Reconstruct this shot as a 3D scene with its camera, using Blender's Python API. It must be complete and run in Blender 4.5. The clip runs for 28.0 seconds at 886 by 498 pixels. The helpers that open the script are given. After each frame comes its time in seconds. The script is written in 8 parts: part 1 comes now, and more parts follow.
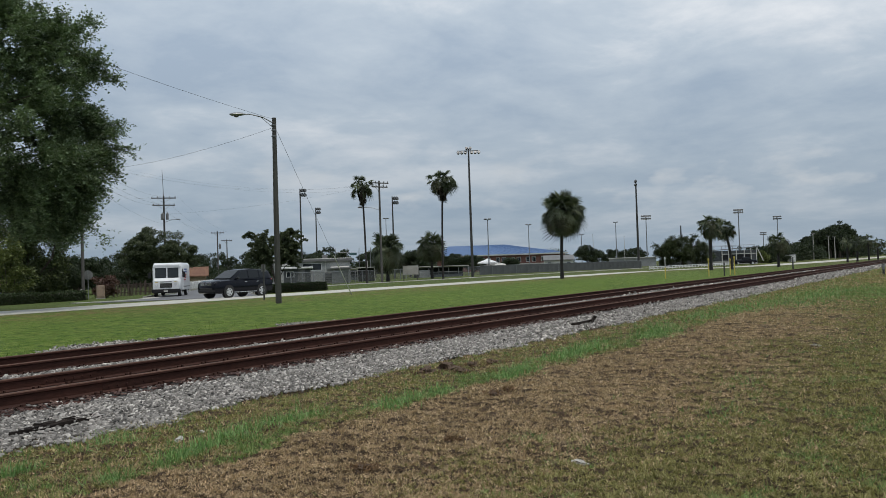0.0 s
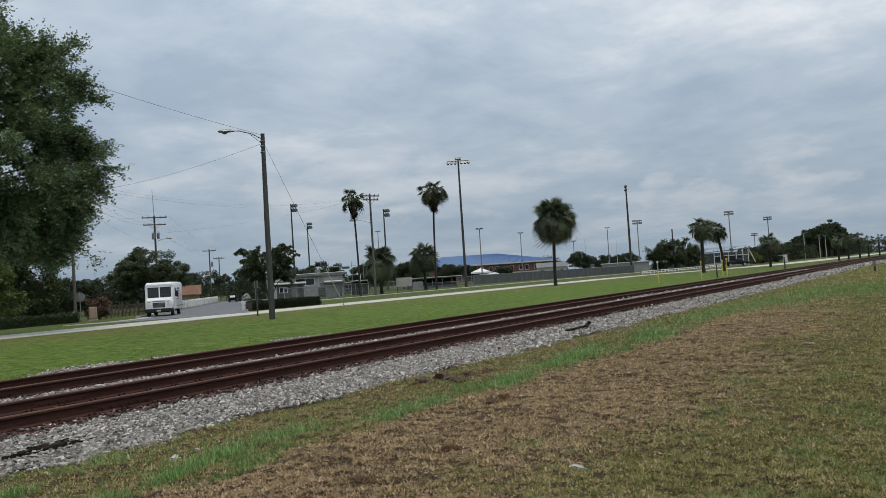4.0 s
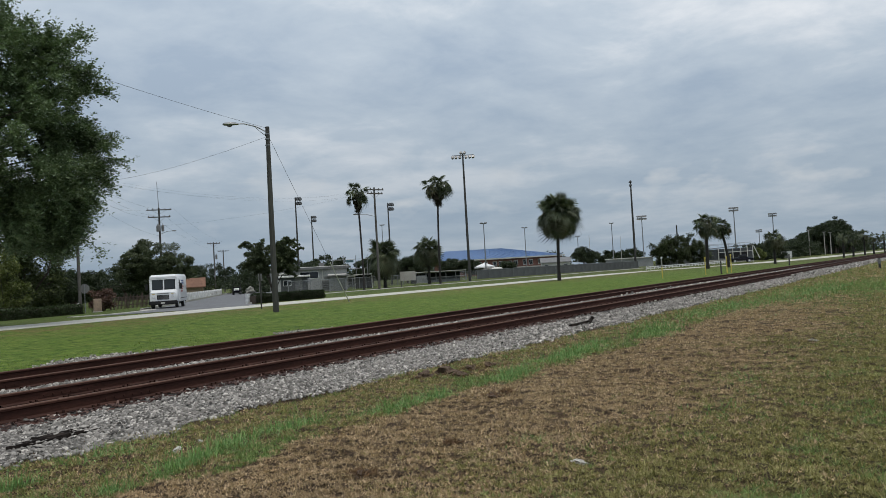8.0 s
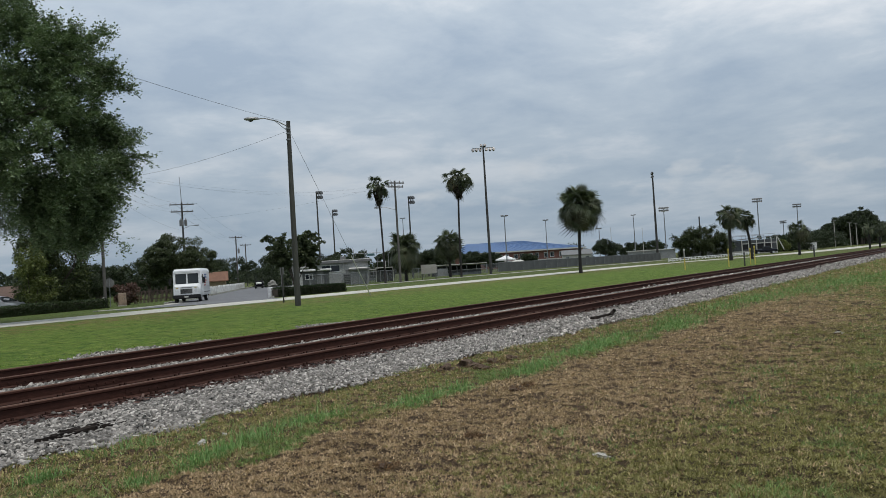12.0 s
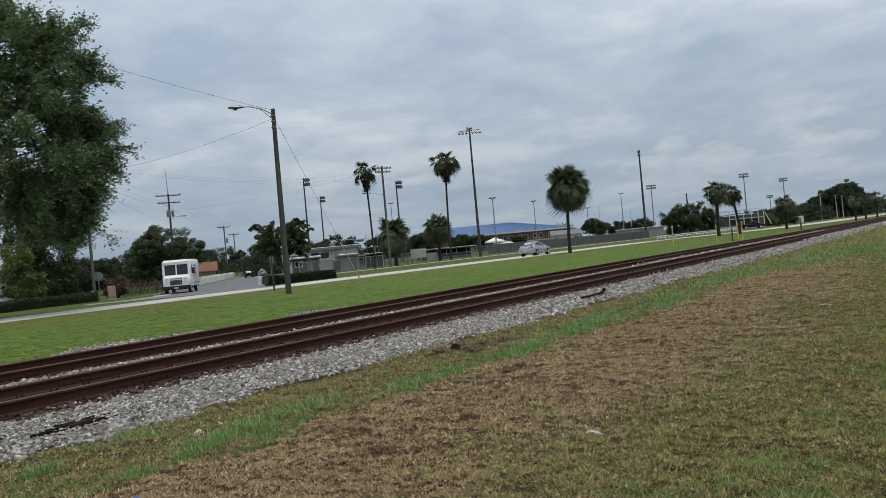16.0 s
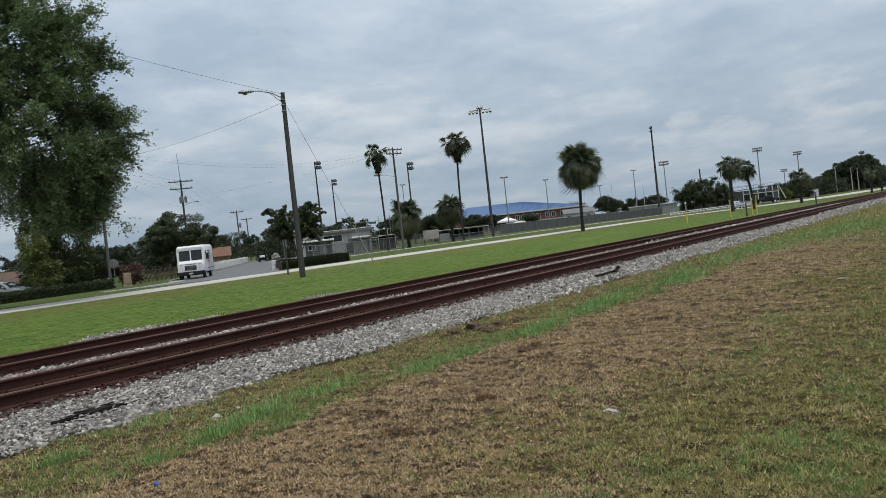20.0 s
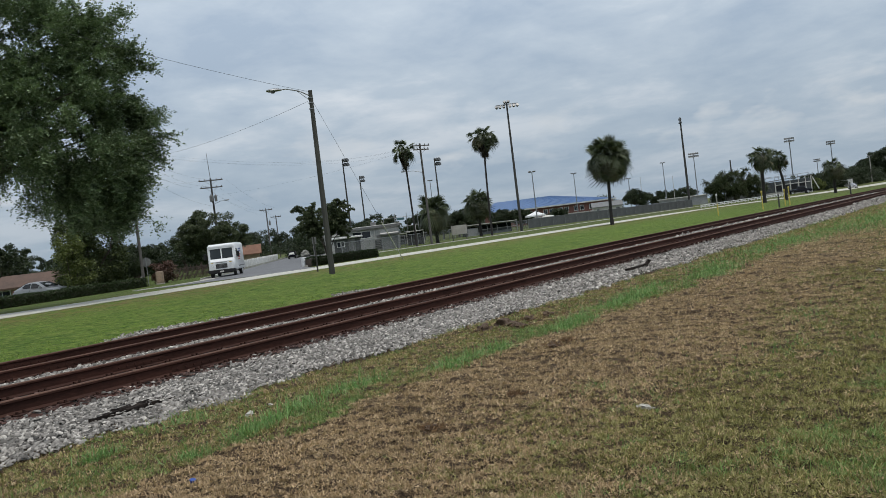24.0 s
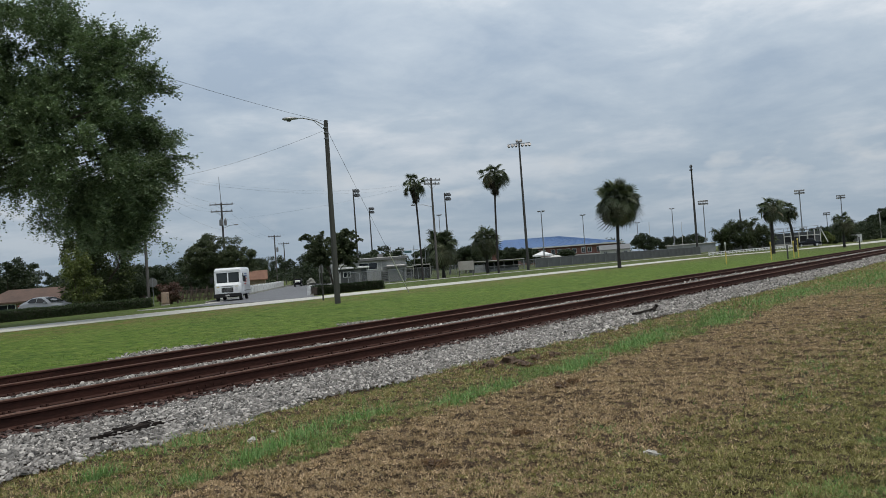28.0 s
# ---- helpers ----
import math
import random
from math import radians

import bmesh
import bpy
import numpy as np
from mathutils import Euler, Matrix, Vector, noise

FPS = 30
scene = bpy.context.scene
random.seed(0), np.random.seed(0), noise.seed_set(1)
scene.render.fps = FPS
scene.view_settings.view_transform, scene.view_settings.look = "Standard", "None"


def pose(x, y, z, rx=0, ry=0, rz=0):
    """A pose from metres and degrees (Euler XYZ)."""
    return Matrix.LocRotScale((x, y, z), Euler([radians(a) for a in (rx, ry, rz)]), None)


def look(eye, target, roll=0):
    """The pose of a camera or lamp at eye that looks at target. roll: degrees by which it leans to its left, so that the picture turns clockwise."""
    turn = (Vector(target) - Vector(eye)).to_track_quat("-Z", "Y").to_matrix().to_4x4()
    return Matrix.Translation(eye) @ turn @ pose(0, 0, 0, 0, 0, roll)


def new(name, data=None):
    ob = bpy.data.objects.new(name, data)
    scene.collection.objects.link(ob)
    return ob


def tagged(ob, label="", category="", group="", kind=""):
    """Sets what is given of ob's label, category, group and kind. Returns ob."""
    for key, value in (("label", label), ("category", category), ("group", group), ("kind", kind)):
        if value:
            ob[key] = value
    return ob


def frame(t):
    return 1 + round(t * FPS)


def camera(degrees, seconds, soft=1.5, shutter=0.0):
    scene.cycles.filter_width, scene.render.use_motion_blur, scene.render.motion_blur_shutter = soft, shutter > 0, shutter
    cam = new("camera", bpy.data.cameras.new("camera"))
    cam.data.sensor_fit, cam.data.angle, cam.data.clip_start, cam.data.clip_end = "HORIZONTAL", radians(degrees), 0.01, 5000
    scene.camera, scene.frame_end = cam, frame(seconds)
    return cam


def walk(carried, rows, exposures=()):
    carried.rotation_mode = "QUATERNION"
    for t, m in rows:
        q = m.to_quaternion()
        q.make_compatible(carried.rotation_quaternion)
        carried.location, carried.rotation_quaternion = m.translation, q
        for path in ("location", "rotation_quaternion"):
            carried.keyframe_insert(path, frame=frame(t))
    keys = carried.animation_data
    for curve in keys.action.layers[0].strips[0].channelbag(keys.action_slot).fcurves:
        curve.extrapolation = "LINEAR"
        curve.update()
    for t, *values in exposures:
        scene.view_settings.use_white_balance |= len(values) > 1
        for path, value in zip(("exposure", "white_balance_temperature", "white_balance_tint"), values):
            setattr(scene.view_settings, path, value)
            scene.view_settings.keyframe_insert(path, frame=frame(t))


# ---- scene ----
from mathutils import Quaternion

# ---- camera: a hand-held view, standing still beside the railway ----
cam = camera(57.0, 28.0, soft=0.7)
walk(cam, [
    (0.0, pose(-0.019, 0.014, 1.672, 91.304, 1.901, -57.359)),
    (0.5, pose(-0.022, 0.012, 1.662, 91.832, 2.089, -57.118)),
    (1.0, pose(-0.027, 0.015, 1.663, 92.396, 2.318, -56.720)),
    (1.5, pose(-0.022, 0.011, 1.664, 92.798, 2.597, -56.521)),
    (2.0, pose(0.013, 0.016, 1.654, 92.645, 2.918, -56.794)),
    (2.5, pose(0.029, 0.013, 1.648, 92.312, 3.178, -57.384)),
    (3.0, pose(0.007, 0.010, 1.654, 92.138, 3.383, -57.693)),
    (3.5, pose(0.004, 0.009, 1.652, 92.075, 3.536, -57.802)),
    (5.5, pose(-0.002, 0.011, 1.649, 92.049, 4.074, -57.732)),
    (6.0, pose(-0.006, 0.012, 1.649, 92.016, 3.742, -57.649)),
    (6.5, pose(-0.004, 0.013, 1.649, 91.899, 3.609, -57.578)),
    (7.0, pose(0.006, 0.013, 1.647, 91.750, 3.647, -57.638)),
    (7.5, pose(0.003, 0.004, 1.645, 91.697, 3.482, -57.693)),
    (8.0, pose(0.000, -0.000, 1.650, 91.658, 3.299, -57.551)),
    (8.5, pose(-0.004, -0.002, 1.652, 91.203, 3.510, -57.409)),
    (9.0, pose(-0.009, -0.004, 1.668, 91.170, 3.285, -56.978)),
    (9.5, pose(-0.000, 0.001, 1.658, 91.055, 2.845, -56.404)),
    (10.0, pose(0.011, 0.002, 1.659, 90.940, 2.811, -55.926)),
    (10.5, pose(0.009, -0.002, 1.655, 90.795, 2.865, -55.802)),
    (11.0, pose(0.003, -0.005, 1.667, 91.234, 3.019, -55.788)),
    (11.5, pose(-0.006, -0.003, 1.669, 91.204, 3.330, -55.914)),
    (12.0, pose(-0.004, -0.004, 1.658, 91.248, 3.553, -56.079)),
    (12.5, pose(-0.004, -0.009, 1.662, 91.062, 3.986, -56.255)),
    (13.0, pose(-0.010, -0.005, 1.658, 90.806, 4.271, -56.622)),
    (13.5, pose(-0.005, -0.009, 1.658, 90.580, 4.610, -57.285)),
    (15.5, pose(-0.010, -0.015, 1.657, 90.259, 5.046, -57.217)),
    (16.0, pose(-0.031, -0.017, 1.662, 90.045, 5.172, -56.816)),
    (16.5, pose(-0.022, -0.013, 1.659, 89.745, 5.291, -56.414)),
    (17.0, pose(-0.023, -0.013, 1.665, 89.498, 5.456, -56.090)),
    (17.5, pose(-0.020, -0.009, 1.662, 89.315, 5.660, -55.639)),
    (18.0, pose(-0.029, -0.018, 1.671, 89.226, 6.017, -55.181)),
    (18.5, pose(-0.025, -0.007, 1.666, 89.132, 6.210, -54.969)),
    (19.0, pose(-0.015, -0.007, 1.656, 88.908, 6.307, -55.265)),
    (19.5, pose(-0.012, -0.008, 1.659, 88.686, 6.266, -55.771)),
    (20.0, pose(-0.013, 0.003, 1.666, 88.783, 6.272, -55.936)),
    (20.5, pose(-0.012, 0.002, 1.665, 88.872, 6.422, -55.836)),
    (21.0, pose(-0.017, 0.008, 1.665, 88.819, 6.594, -55.648)),
    (21.5, pose(-0.025, 0.011, 1.661, 88.569, 6.751, -55.298)),
    (22.0, pose(-0.027, 0.020, 1.667, 88.387, 6.756, -54.553)),
    (22.5, pose(-0.030, 0.030, 1.661, 88.187, 6.892, -53.909)),
    (24.5, pose(-0.010, 0.014, 1.678, 88.910, 6.909, -54.137)),
    (25.0, pose(-0.009, 0.010, 1.674, 89.150, 6.668, -54.404)),
    (25.5, pose(-0.030, 0.011, 1.670, 89.422, 5.948, -54.539)),
    (26.0, pose(-0.031, 0.011, 1.681, 89.743, 5.723, -54.430)),
    (26.5, pose(-0.034, 0.009, 1.688, 90.292, 5.699, -54.119)),
    (27.0, pose(-0.022, 0.034, 1.685, 90.603, 5.339, -53.822)),
    (27.5, pose(-0.037, 0.053, 1.691, 91.001, 4.699, -53.481)),
    (28.0, pose(-0.058, 0.062, 1.675, 91.177, 4.156, -53.507)),
], exposures=[(0.0, -0.14), (1.0, -0.18), (3.0, -0.1), (8.0, -0.12), (13.0, -0.1), (16.0, -0.06), (22.0, 0.04), (25.0, -0.04), (28.0, -0.08)])

# ---- light: bright overcast noon ----
SUN_AZ, SUN_EL = radians(250), radians(73)


def build_world():
    w = bpy.data.worlds.new("overcast_sky")
    scene.world = w
    w.use_nodes = True
    nt = w.node_tree
    nt.nodes.clear()
    N, L = nt.nodes.new, nt.links.new
    out, bg = N("ShaderNodeOutputWorld"), N("ShaderNodeBackground")
    sky = N("ShaderNodeTexSky")
    sky.sky_type, sky.sun_disc = "NISHITA", False
    sky.sun_elevation, sky.sun_rotation = SUN_EL, radians(90) - SUN_AZ
    sky.air_density, sky.dust_density = 1.0, 2.0
    # sky light at daylight strength
    sc = N("ShaderNodeVectorMath")
    sc.operation = "SCALE"
    sc.inputs["Scale"].default_value = 0.1
    L(sky.outputs[0], sc.inputs[0])
    # cloud layer: direction projected onto a flat ceiling, so the bands lie flatter near the horizon
    co, sep = N("ShaderNodeTexCoord"), N("ShaderNodeSeparateXYZ")
    L(co.outputs["Generated"], sep.inputs[0])
    zz = N("ShaderNodeMath")
    zz.operation = "MAXIMUM"
    L(sep.outputs["Z"], zz.inputs[0])
    zz.inputs[1].default_value = 0.0
    za = N("ShaderNodeMath")
    za.operation = "ADD"
    L(zz.outputs[0], za.inputs[0])
    za.inputs[1].default_value = 0.16
    dv = []
    for ax in "XY":
        d = N("ShaderNodeMath")
        d.operation = "DIVIDE"
        L(sep.outputs[ax], d.inputs[0])
        L(za.outputs[0], d.inputs[1])
        dv.append(d)
    cmb = N("ShaderNodeCombineXYZ")
    L(dv[0].outputs[0], cmb.inputs["X"])
    L(dv[1].outputs[0], cmb.inputs["Y"])
    n1, n2 = N("ShaderNodeTexNoise"), N("ShaderNodeTexNoise")
    for n, s, de, ro in ((n1, 0.75, 7.0, 0.55), (n2, 2.6, 6.0, 0.6)):
        n.inputs["Scale"].default_value = s
        n.inputs["Detail"].default_value = de
        n.inputs["Roughness"].default_value = ro
        n.inputs["Distortion"].default_value = 0.25
        L(cmb.outputs[0], n.inputs["Vector"])
    mx = N("ShaderNodeMix")
    mx.data_type = "FLOAT"
    mx.inputs[0].default_value = 0.34
    L(n1.outputs[0], mx.inputs[2])
    L(n2.outputs[0], mx.inputs[3])
    ramp = N("ShaderNodeValToRGB")
    L(mx.outputs[0], ramp.inputs[0])
    e = ramp.color_ramp.elements
    e[0].position, e[0].color = 0.385, (0.42, 0.515, 0.635, 1)
    e[1].position, e[1].color = 0.60, (0.84, 0.88, 0.925, 1)
    m = e.new(0.50)
    m.color = (0.575, 0.66, 0.75, 1)
    # clouds thin a little towards the horizon
    hz = N("ShaderNodeMapRange")
    hz.inputs[1].default_value, hz.inputs[2].default_value = 0.0, 0.26
    hz.inputs[3].default_value, hz.inputs[4].default_value = 0.25, 1.0
    L(zz.outputs[0], hz.inputs[0])
    haze = N("ShaderNodeMix")
    haze.data_type = "RGBA"
    L(hz.outputs[0], haze.inputs[0])
    haze.inputs[6].default_value = (0.298, 0.39, 0.492, 1)
    L(ramp.outputs[0], haze.inputs[7])
    # small pale cumulus in a low belt
    st = N("ShaderNodeMapping")
    st.inputs["Scale"].default_value = (11.0, 11.0, 30.0)
    L(co.outputs["Generated"], st.inputs[0])
    cu = N("ShaderNodeTexNoise")
    cu.inputs["Scale"].default_value, cu.inputs["Detail"].default_value, cu.inputs["Roughness"].default_value = 1.0, 4.0, 0.5
    L(st.outputs[0], cu.inputs["Vector"])
    puff = N("ShaderNodeMapRange")
    puff.inputs[1].default_value, puff.inputs[2].default_value = 0.60, 0.72
    L(cu.outputs[0], puff.inputs[0])
    belt = N("ShaderNodeValToRGB")
    L(zz.outputs[0], belt.inputs[0])
    be = belt.color_ramp.elements
    be[0].position, be[0].color = 0.05, (0, 0, 0, 1)
    be[1].position, be[1].color = 0.16, (0, 0, 0, 1)
    be.new(0.09).color = (0.75, 0.75, 0.75, 1)
    both = N("ShaderNodeMath")
    both.operation = "MULTIPLY"
    L(puff.outputs[0], both.inputs[0])
    L(belt.outputs[0], both.inputs[1])
    cloud = N("ShaderNodeMix")
    cloud.data_type = "RGBA"
    L(both.outputs[0], cloud.inputs[0])
    L(haze.outputs[2], cloud.inputs[6])
    cloud.inputs[7].default_value = (0.66, 0.70, 0.74, 1)
    # a brighter canopy overhead
    lift = N("ShaderNodeMapRange")
    lift.inputs[1].default_value, lift.inputs[2].default_value = 0.1, 0.42
    lift.inputs[3].default_value, lift.inputs[4].default_value = 0.93, 1.12
    L(zz.outputs[0], lift.inputs[0])
    lit = N("ShaderNodeVectorMath")
    lit.operation = "SCALE"
    L(cloud.outputs[2], lit.inputs[0])
    L(lift.outputs[0], lit.inputs["Scale"])
    mix = N("ShaderNodeMix")
    mix.data_type = "RGBA"
    mix.inputs[0].default_value = 0.93
    L(sc.outputs[0], mix.inputs[6])
    L(lit.outputs[0], mix.inputs[7])
    L(mix.outputs[2], bg.inputs[0])
    bg.inputs[1].default_value = 1.0
    L(bg.outputs[0], out.inputs[0])


build_world()
sun = new("sun", bpy.data.lights.new("sun", "SUN"))
sun.data.energy, sun.data.angle, sun.data.color = 2.05, radians(28), (1.0, 0.96, 0.9)
sun.matrix_world = look((0, 0, 60), Vector((0, 0, 60)) - 10 * Vector((math.cos(SUN_EL) * math.cos(SUN_AZ), math.cos(SUN_EL) * math.sin(SUN_AZ), math.sin(SUN_EL))))
scene.view_settings.exposure = 0.0

# ---- materials ----
def mat(name, c1, c2=None, rough=0.8, scale=2.0, fine=30.0, bump=0.3, metal=0.0, rand=0.0, obj_rand=0.0, c3=None, spec=0.5, stretch=(1, 1, 1), dist=0.02):
    """A surface with colour variation at two scales, fine relief and roughness that varies with it."""
    c2 = c2 or tuple(v * 0.7 for v in c1)
    m = bpy.data.materials.new(name)
    m.use_nodes = True
    nt = m.node_tree
    N, L = nt.nodes.new, nt.links.new
    b = nt.nodes["Principled BSDF"]
    b.inputs["Metallic"].default_value = metal
    b.inputs["Specular IOR Level"].default_value = spec
    co, mp = N("ShaderNodeTexCoord"), N("ShaderNodeMapping")
    mp.inputs["Scale"].default_value = stretch
    L(co.outputs["Object"], mp.inputs[0])
    n1, n2 = N("ShaderNodeTexNoise"), N("ShaderNodeTexNoise")
    n1.inputs["Scale"].default_value, n1.inputs["Detail"].default_value = scale, 5
    n2.inputs["Scale"].default_value, n2.inputs["Detail"].default_value = fine, 4
    L(mp.outputs[0], n1.inputs["Vector"])
    L(mp.outputs[0], n2.inputs["Vector"])
    r1 = N("ShaderNodeMapRange")
    r1.inputs[1].default_value, r1.inputs[2].default_value = 0.32, 0.68
    L(n1.outputs[0], r1.inputs[0])
    mix = N("ShaderNodeMix")
    mix.data_type = "RGBA"
    L(r1.outputs[0], mix.inputs[0])
    mix.inputs[6].default_value, mix.inputs[7].default_value = (*c1, 1), (*c2, 1)
    col = mix.outputs[2]
    r2 = N("ShaderNodeMapRange")
    r2.inputs[1].default_value, r2.inputs[2].default_value = 0.3, 0.7
    r2.inputs[3].default_value, r2.inputs[4].default_value = 0.72, 1.2
    L(n2.outputs[0], r2.inputs[0])
    val = r2.outputs[0]
    if rand or obj_rand:
        if rand:
            g = N("ShaderNodeNewGeometry")
            src = g.outputs["Random Per Island"]
        else:
            g = N("ShaderNodeObjectInfo")
            src = g.outputs["Random"]
        rr = N("ShaderNodeMapRange")
        k = rand or obj_rand
        rr.inputs[3].default_value, rr.inputs[4].default_value = 1 - k, 1 + k
        L(src, rr.inputs[0])
        mu = N("ShaderNodeMath")
        mu.operation = "MULTIPLY"
        L(rr.outputs[0], mu.inputs[0])
        L(val, mu.inputs[1])
        val = mu.outputs[0]
        if c3:
            th = N("ShaderNodeMapRange")
            th.inputs[1].default_value, th.inputs[2].default_value = 0.45, 0.95
            w = N("ShaderNodeMath")
            w.operation = "FRACT"
            m7 = N("ShaderNodeMath")
            m7.operation = "MULTIPLY"
            L(src, m7.inputs[0])
            m7.inputs[1].default_value = 7.31
            L(m7.outputs[0], w.inputs[0])
            L(w.outputs[0], th.inputs[0])
            mi = N("ShaderNodeMix")
            mi.data_type = "RGBA"
            L(th.outputs[0], mi.inputs[0])
            L(col, mi.inputs[6])
            mi.inputs[7].default_value = (*c3, 1)
            col = mi.outputs[2]
    sc = N("ShaderNodeVectorMath")
    sc.operation = "SCALE"
    L(col, sc.inputs[0])
    L(val, sc.inputs["Scale"])
    L(sc.outputs[0], b.inputs["Base Color"])
    rg = N("ShaderNodeMapRange")
    rg.inputs[3].default_value, rg.inputs[4].default_value = max(0.03, rough - 0.12), min(1, rough + 0.1)
    L(n2.outputs[0], rg.inputs[0])
    L(rg.outputs[0], b.inputs["Roughness"])
    if bump:
        bu = N("ShaderNodeBump")
        bu.inputs["Strength"].default_value, bu.inputs["Distance"].default_value = bump, dist
        L(n2.outputs[0], bu.inputs["Height"])
        L(bu.outputs[0], b.inputs["Normal"])
    return m


def leaf_mat(name, c1, c2, c3=None, rough=0.55, per_object=False, vary=0.4, scale=0.35, fine=8, spec=0.3):
    """Foliage: varies leaf by leaf, lets a little light through."""
    m = mat(name, c1, c2, rough=rough, scale=scale, fine=fine, bump=0, rand=0.0 if per_object else vary, obj_rand=0.45 if per_object else 0.0, c3=c3, spec=spec)
    nt = m.node_tree
    b = nt.nodes["Principled BSDF"]
    tr, add, out = nt.nodes.new("ShaderNodeBsdfTranslucent"), nt.nodes.new("ShaderNodeMixShader"), nt.nodes["Material Output"]
    tr.inputs[0].default_value = (c1[0] * 1.4, c1[1] * 1.5, c1[2], 1)
    add.inputs[0].default_value = 0.18
    nt.links.new(b.outputs[0], add.inputs[1])
    nt.links.new(tr.outputs[0], add.inputs[2])
    nt.links.new(add.outputs[0], out.inputs[0])
    return m


def glass_mat(name, tint=(0.02, 0.025, 0.03)):
    m = bpy.data.materials.new(name)
    m.use_nodes = True
    b = m.node_tree.nodes["Principled BSDF"]
    b.inputs["Base Color"].default_value = (*tint, 1)
    b.inputs["Roughness"].default_value = 0.06
    b.inputs["Specular IOR Level"].default_value = 0.5
    return m


def paint(name, c, rough, metal=0.0, coat=0.0):
    """Smooth vehicle paint or plastic with a faint film of dust."""
    m = mat(name, c, tuple(v * 0.93 for v in c), rough=rough, scale=0.9, fine=2.5, bump=0, metal=metal)
    for n in m.node_tree.nodes:
        if n.bl_idname == "ShaderNodeMapRange" and abs(n.inputs[3].default_value - 0.72) < 0.01:
            n.inputs[3].default_value, n.inputs[4].default_value = 0.96, 1.04
    b = m.node_tree.nodes["Principled BSDF"]
    b.inputs["Coat Weight"].default_value, b.inputs["Specular IOR Level"].default_value = coat, 0.3
    return m


def ground_mat():
    """Worn turf: dry straw and bare soil beside the line, mown green lawn beyond it."""
    m = bpy.data.materials.new("turf_and_soil")
    m.use_nodes = True
    nt = m.node_tree
    N, L = nt.nodes.new, nt.links.new
    b = nt.nodes["Principled BSDF"]
    b.inputs["Roughness"].default_value = 0.95
    b.inputs["Specular IOR Level"].default_value = 0.15
    co = N("ShaderNodeTexCoord")
    sep = N("ShaderNodeSeparateXYZ")
    L(co.outputs["Object"], sep.inputs[0])

    def noise_of(scale, detail=5, rough=0.6, curl=0.0):
        n = N("ShaderNodeTexNoise")
        n.inputs["Scale"].default_value, n.inputs["Detail"].default_value, n.inputs["Roughness"].default_value = scale, detail, rough
        n.inputs["Distortion"].default_value = curl
        L(co.outputs["Object"], n.inputs["Vector"])
        return n.outputs[0]

    def ranged(src, lo, hi, a=0.0, z=1.0):
        r = N("ShaderNodeMapRange")
        r.inputs[1].default_value, r.inputs[2].default_value, r.inputs[3].default_value, r.inputs[4].default_value = lo, hi, a, z
        L(src, r.inputs[0])
        return r.outputs[0]

    def mixed(f, a, z):
        x = N("ShaderNodeMix")
        x.data_type = "RGBA"
        L(f, x.inputs[0])
        for k, v in ((6, a), (7, z)):
            if isinstance(v, tuple):
                x.inputs[k].default_value = (*v, 1)
            else:
                L(v, x.inputs[k])
        return x.outputs[2]

    def plus(a, k, c):
        x = N("ShaderNodeMath")
        x.operation = "MULTIPLY_ADD"
        L(a, x.inputs[0])
        x.inputs[1].default_value = k
        if isinstance(c, float):
            x.inputs[2].default_value = c
        else:
            L(c, x.inputs[2])
        return x.outputs[0]

    big, mid, fine, tiny = noise_of(0.35), noise_of(1.7), noise_of(22), noise_of(90)
    thatch_shade = noise_of(34, 5, 0.7, 2.2)
    y = sep.outputs["Y"]
    # dry side; the near-black in each mix paints shade between the straws
    soil = mixed(ranged(thatch_shade, 0.42, 0.56), (0.15, 0.10, 0.057), (0.018, 0.012, 0.007))
    straw = mixed(ranged(thatch_shade, 0.42, 0.56), (0.145, 0.106, 0.05), (0.018, 0.014, 0.007))
    olive = mixed(ranged(thatch_shade, 0.42, 0.56), (0.13, 0.113, 0.037), (0.018, 0.017, 0.007))
    wob = plus(mid, 2.2, plus(big, 2.5, y))
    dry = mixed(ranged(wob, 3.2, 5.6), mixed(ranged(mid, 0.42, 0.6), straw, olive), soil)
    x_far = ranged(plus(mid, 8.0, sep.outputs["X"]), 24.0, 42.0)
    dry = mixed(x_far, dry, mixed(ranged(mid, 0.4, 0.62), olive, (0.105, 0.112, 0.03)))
    # mown side, streaked along the line
    mp = N("ShaderNodeMapping")
    mp.inputs["Scale"].default_value = (0.16, 0.34, 1.0)
    L(co.outputs["Object"], mp.inputs[0])
    st = N("ShaderNodeTexNoise")
    st.inputs["Scale"].default_value, st.inputs["Detail"].default_value = 1.0, 6
    L(mp.outputs[0], st.inputs["Vector"])
    streak = st.outputs[0]
    lawn = mixed(ranged(big, 0.35, 0.65), (0.112, 0.17, 0.026), (0.078, 0.132, 0.02))
    lawn = mixed(ranged(mid, 0.49, 0.66), lawn, (0.132, 0.168, 0.036))
    lawn = mixed(ranged(fine, 0.62, 0.8), lawn, (0.07, 0.11, 0.016))
    lawn = mixed(ranged(streak, 0.5, 0.85), lawn, (0.112, 0.145, 0.03))
    lawn = mixed(ranged(streak, 0.46, 0.18), lawn, (0.062, 0.105, 0.016))
    speck = noise_of(7.0, 4, 0.7)
    lawn = mixed(ranged(speck, 0.54, 0.66), lawn, (0.05, 0.088, 0.013))
    lawn = mixed(ranged(speck, 0.42, 0.3), lawn, (0.14, 0.18, 0.037))
    # thin brownish wear where the lawn meets the road
    worn = N("ShaderNodeMath")
    worn.operation = "MULTIPLY"
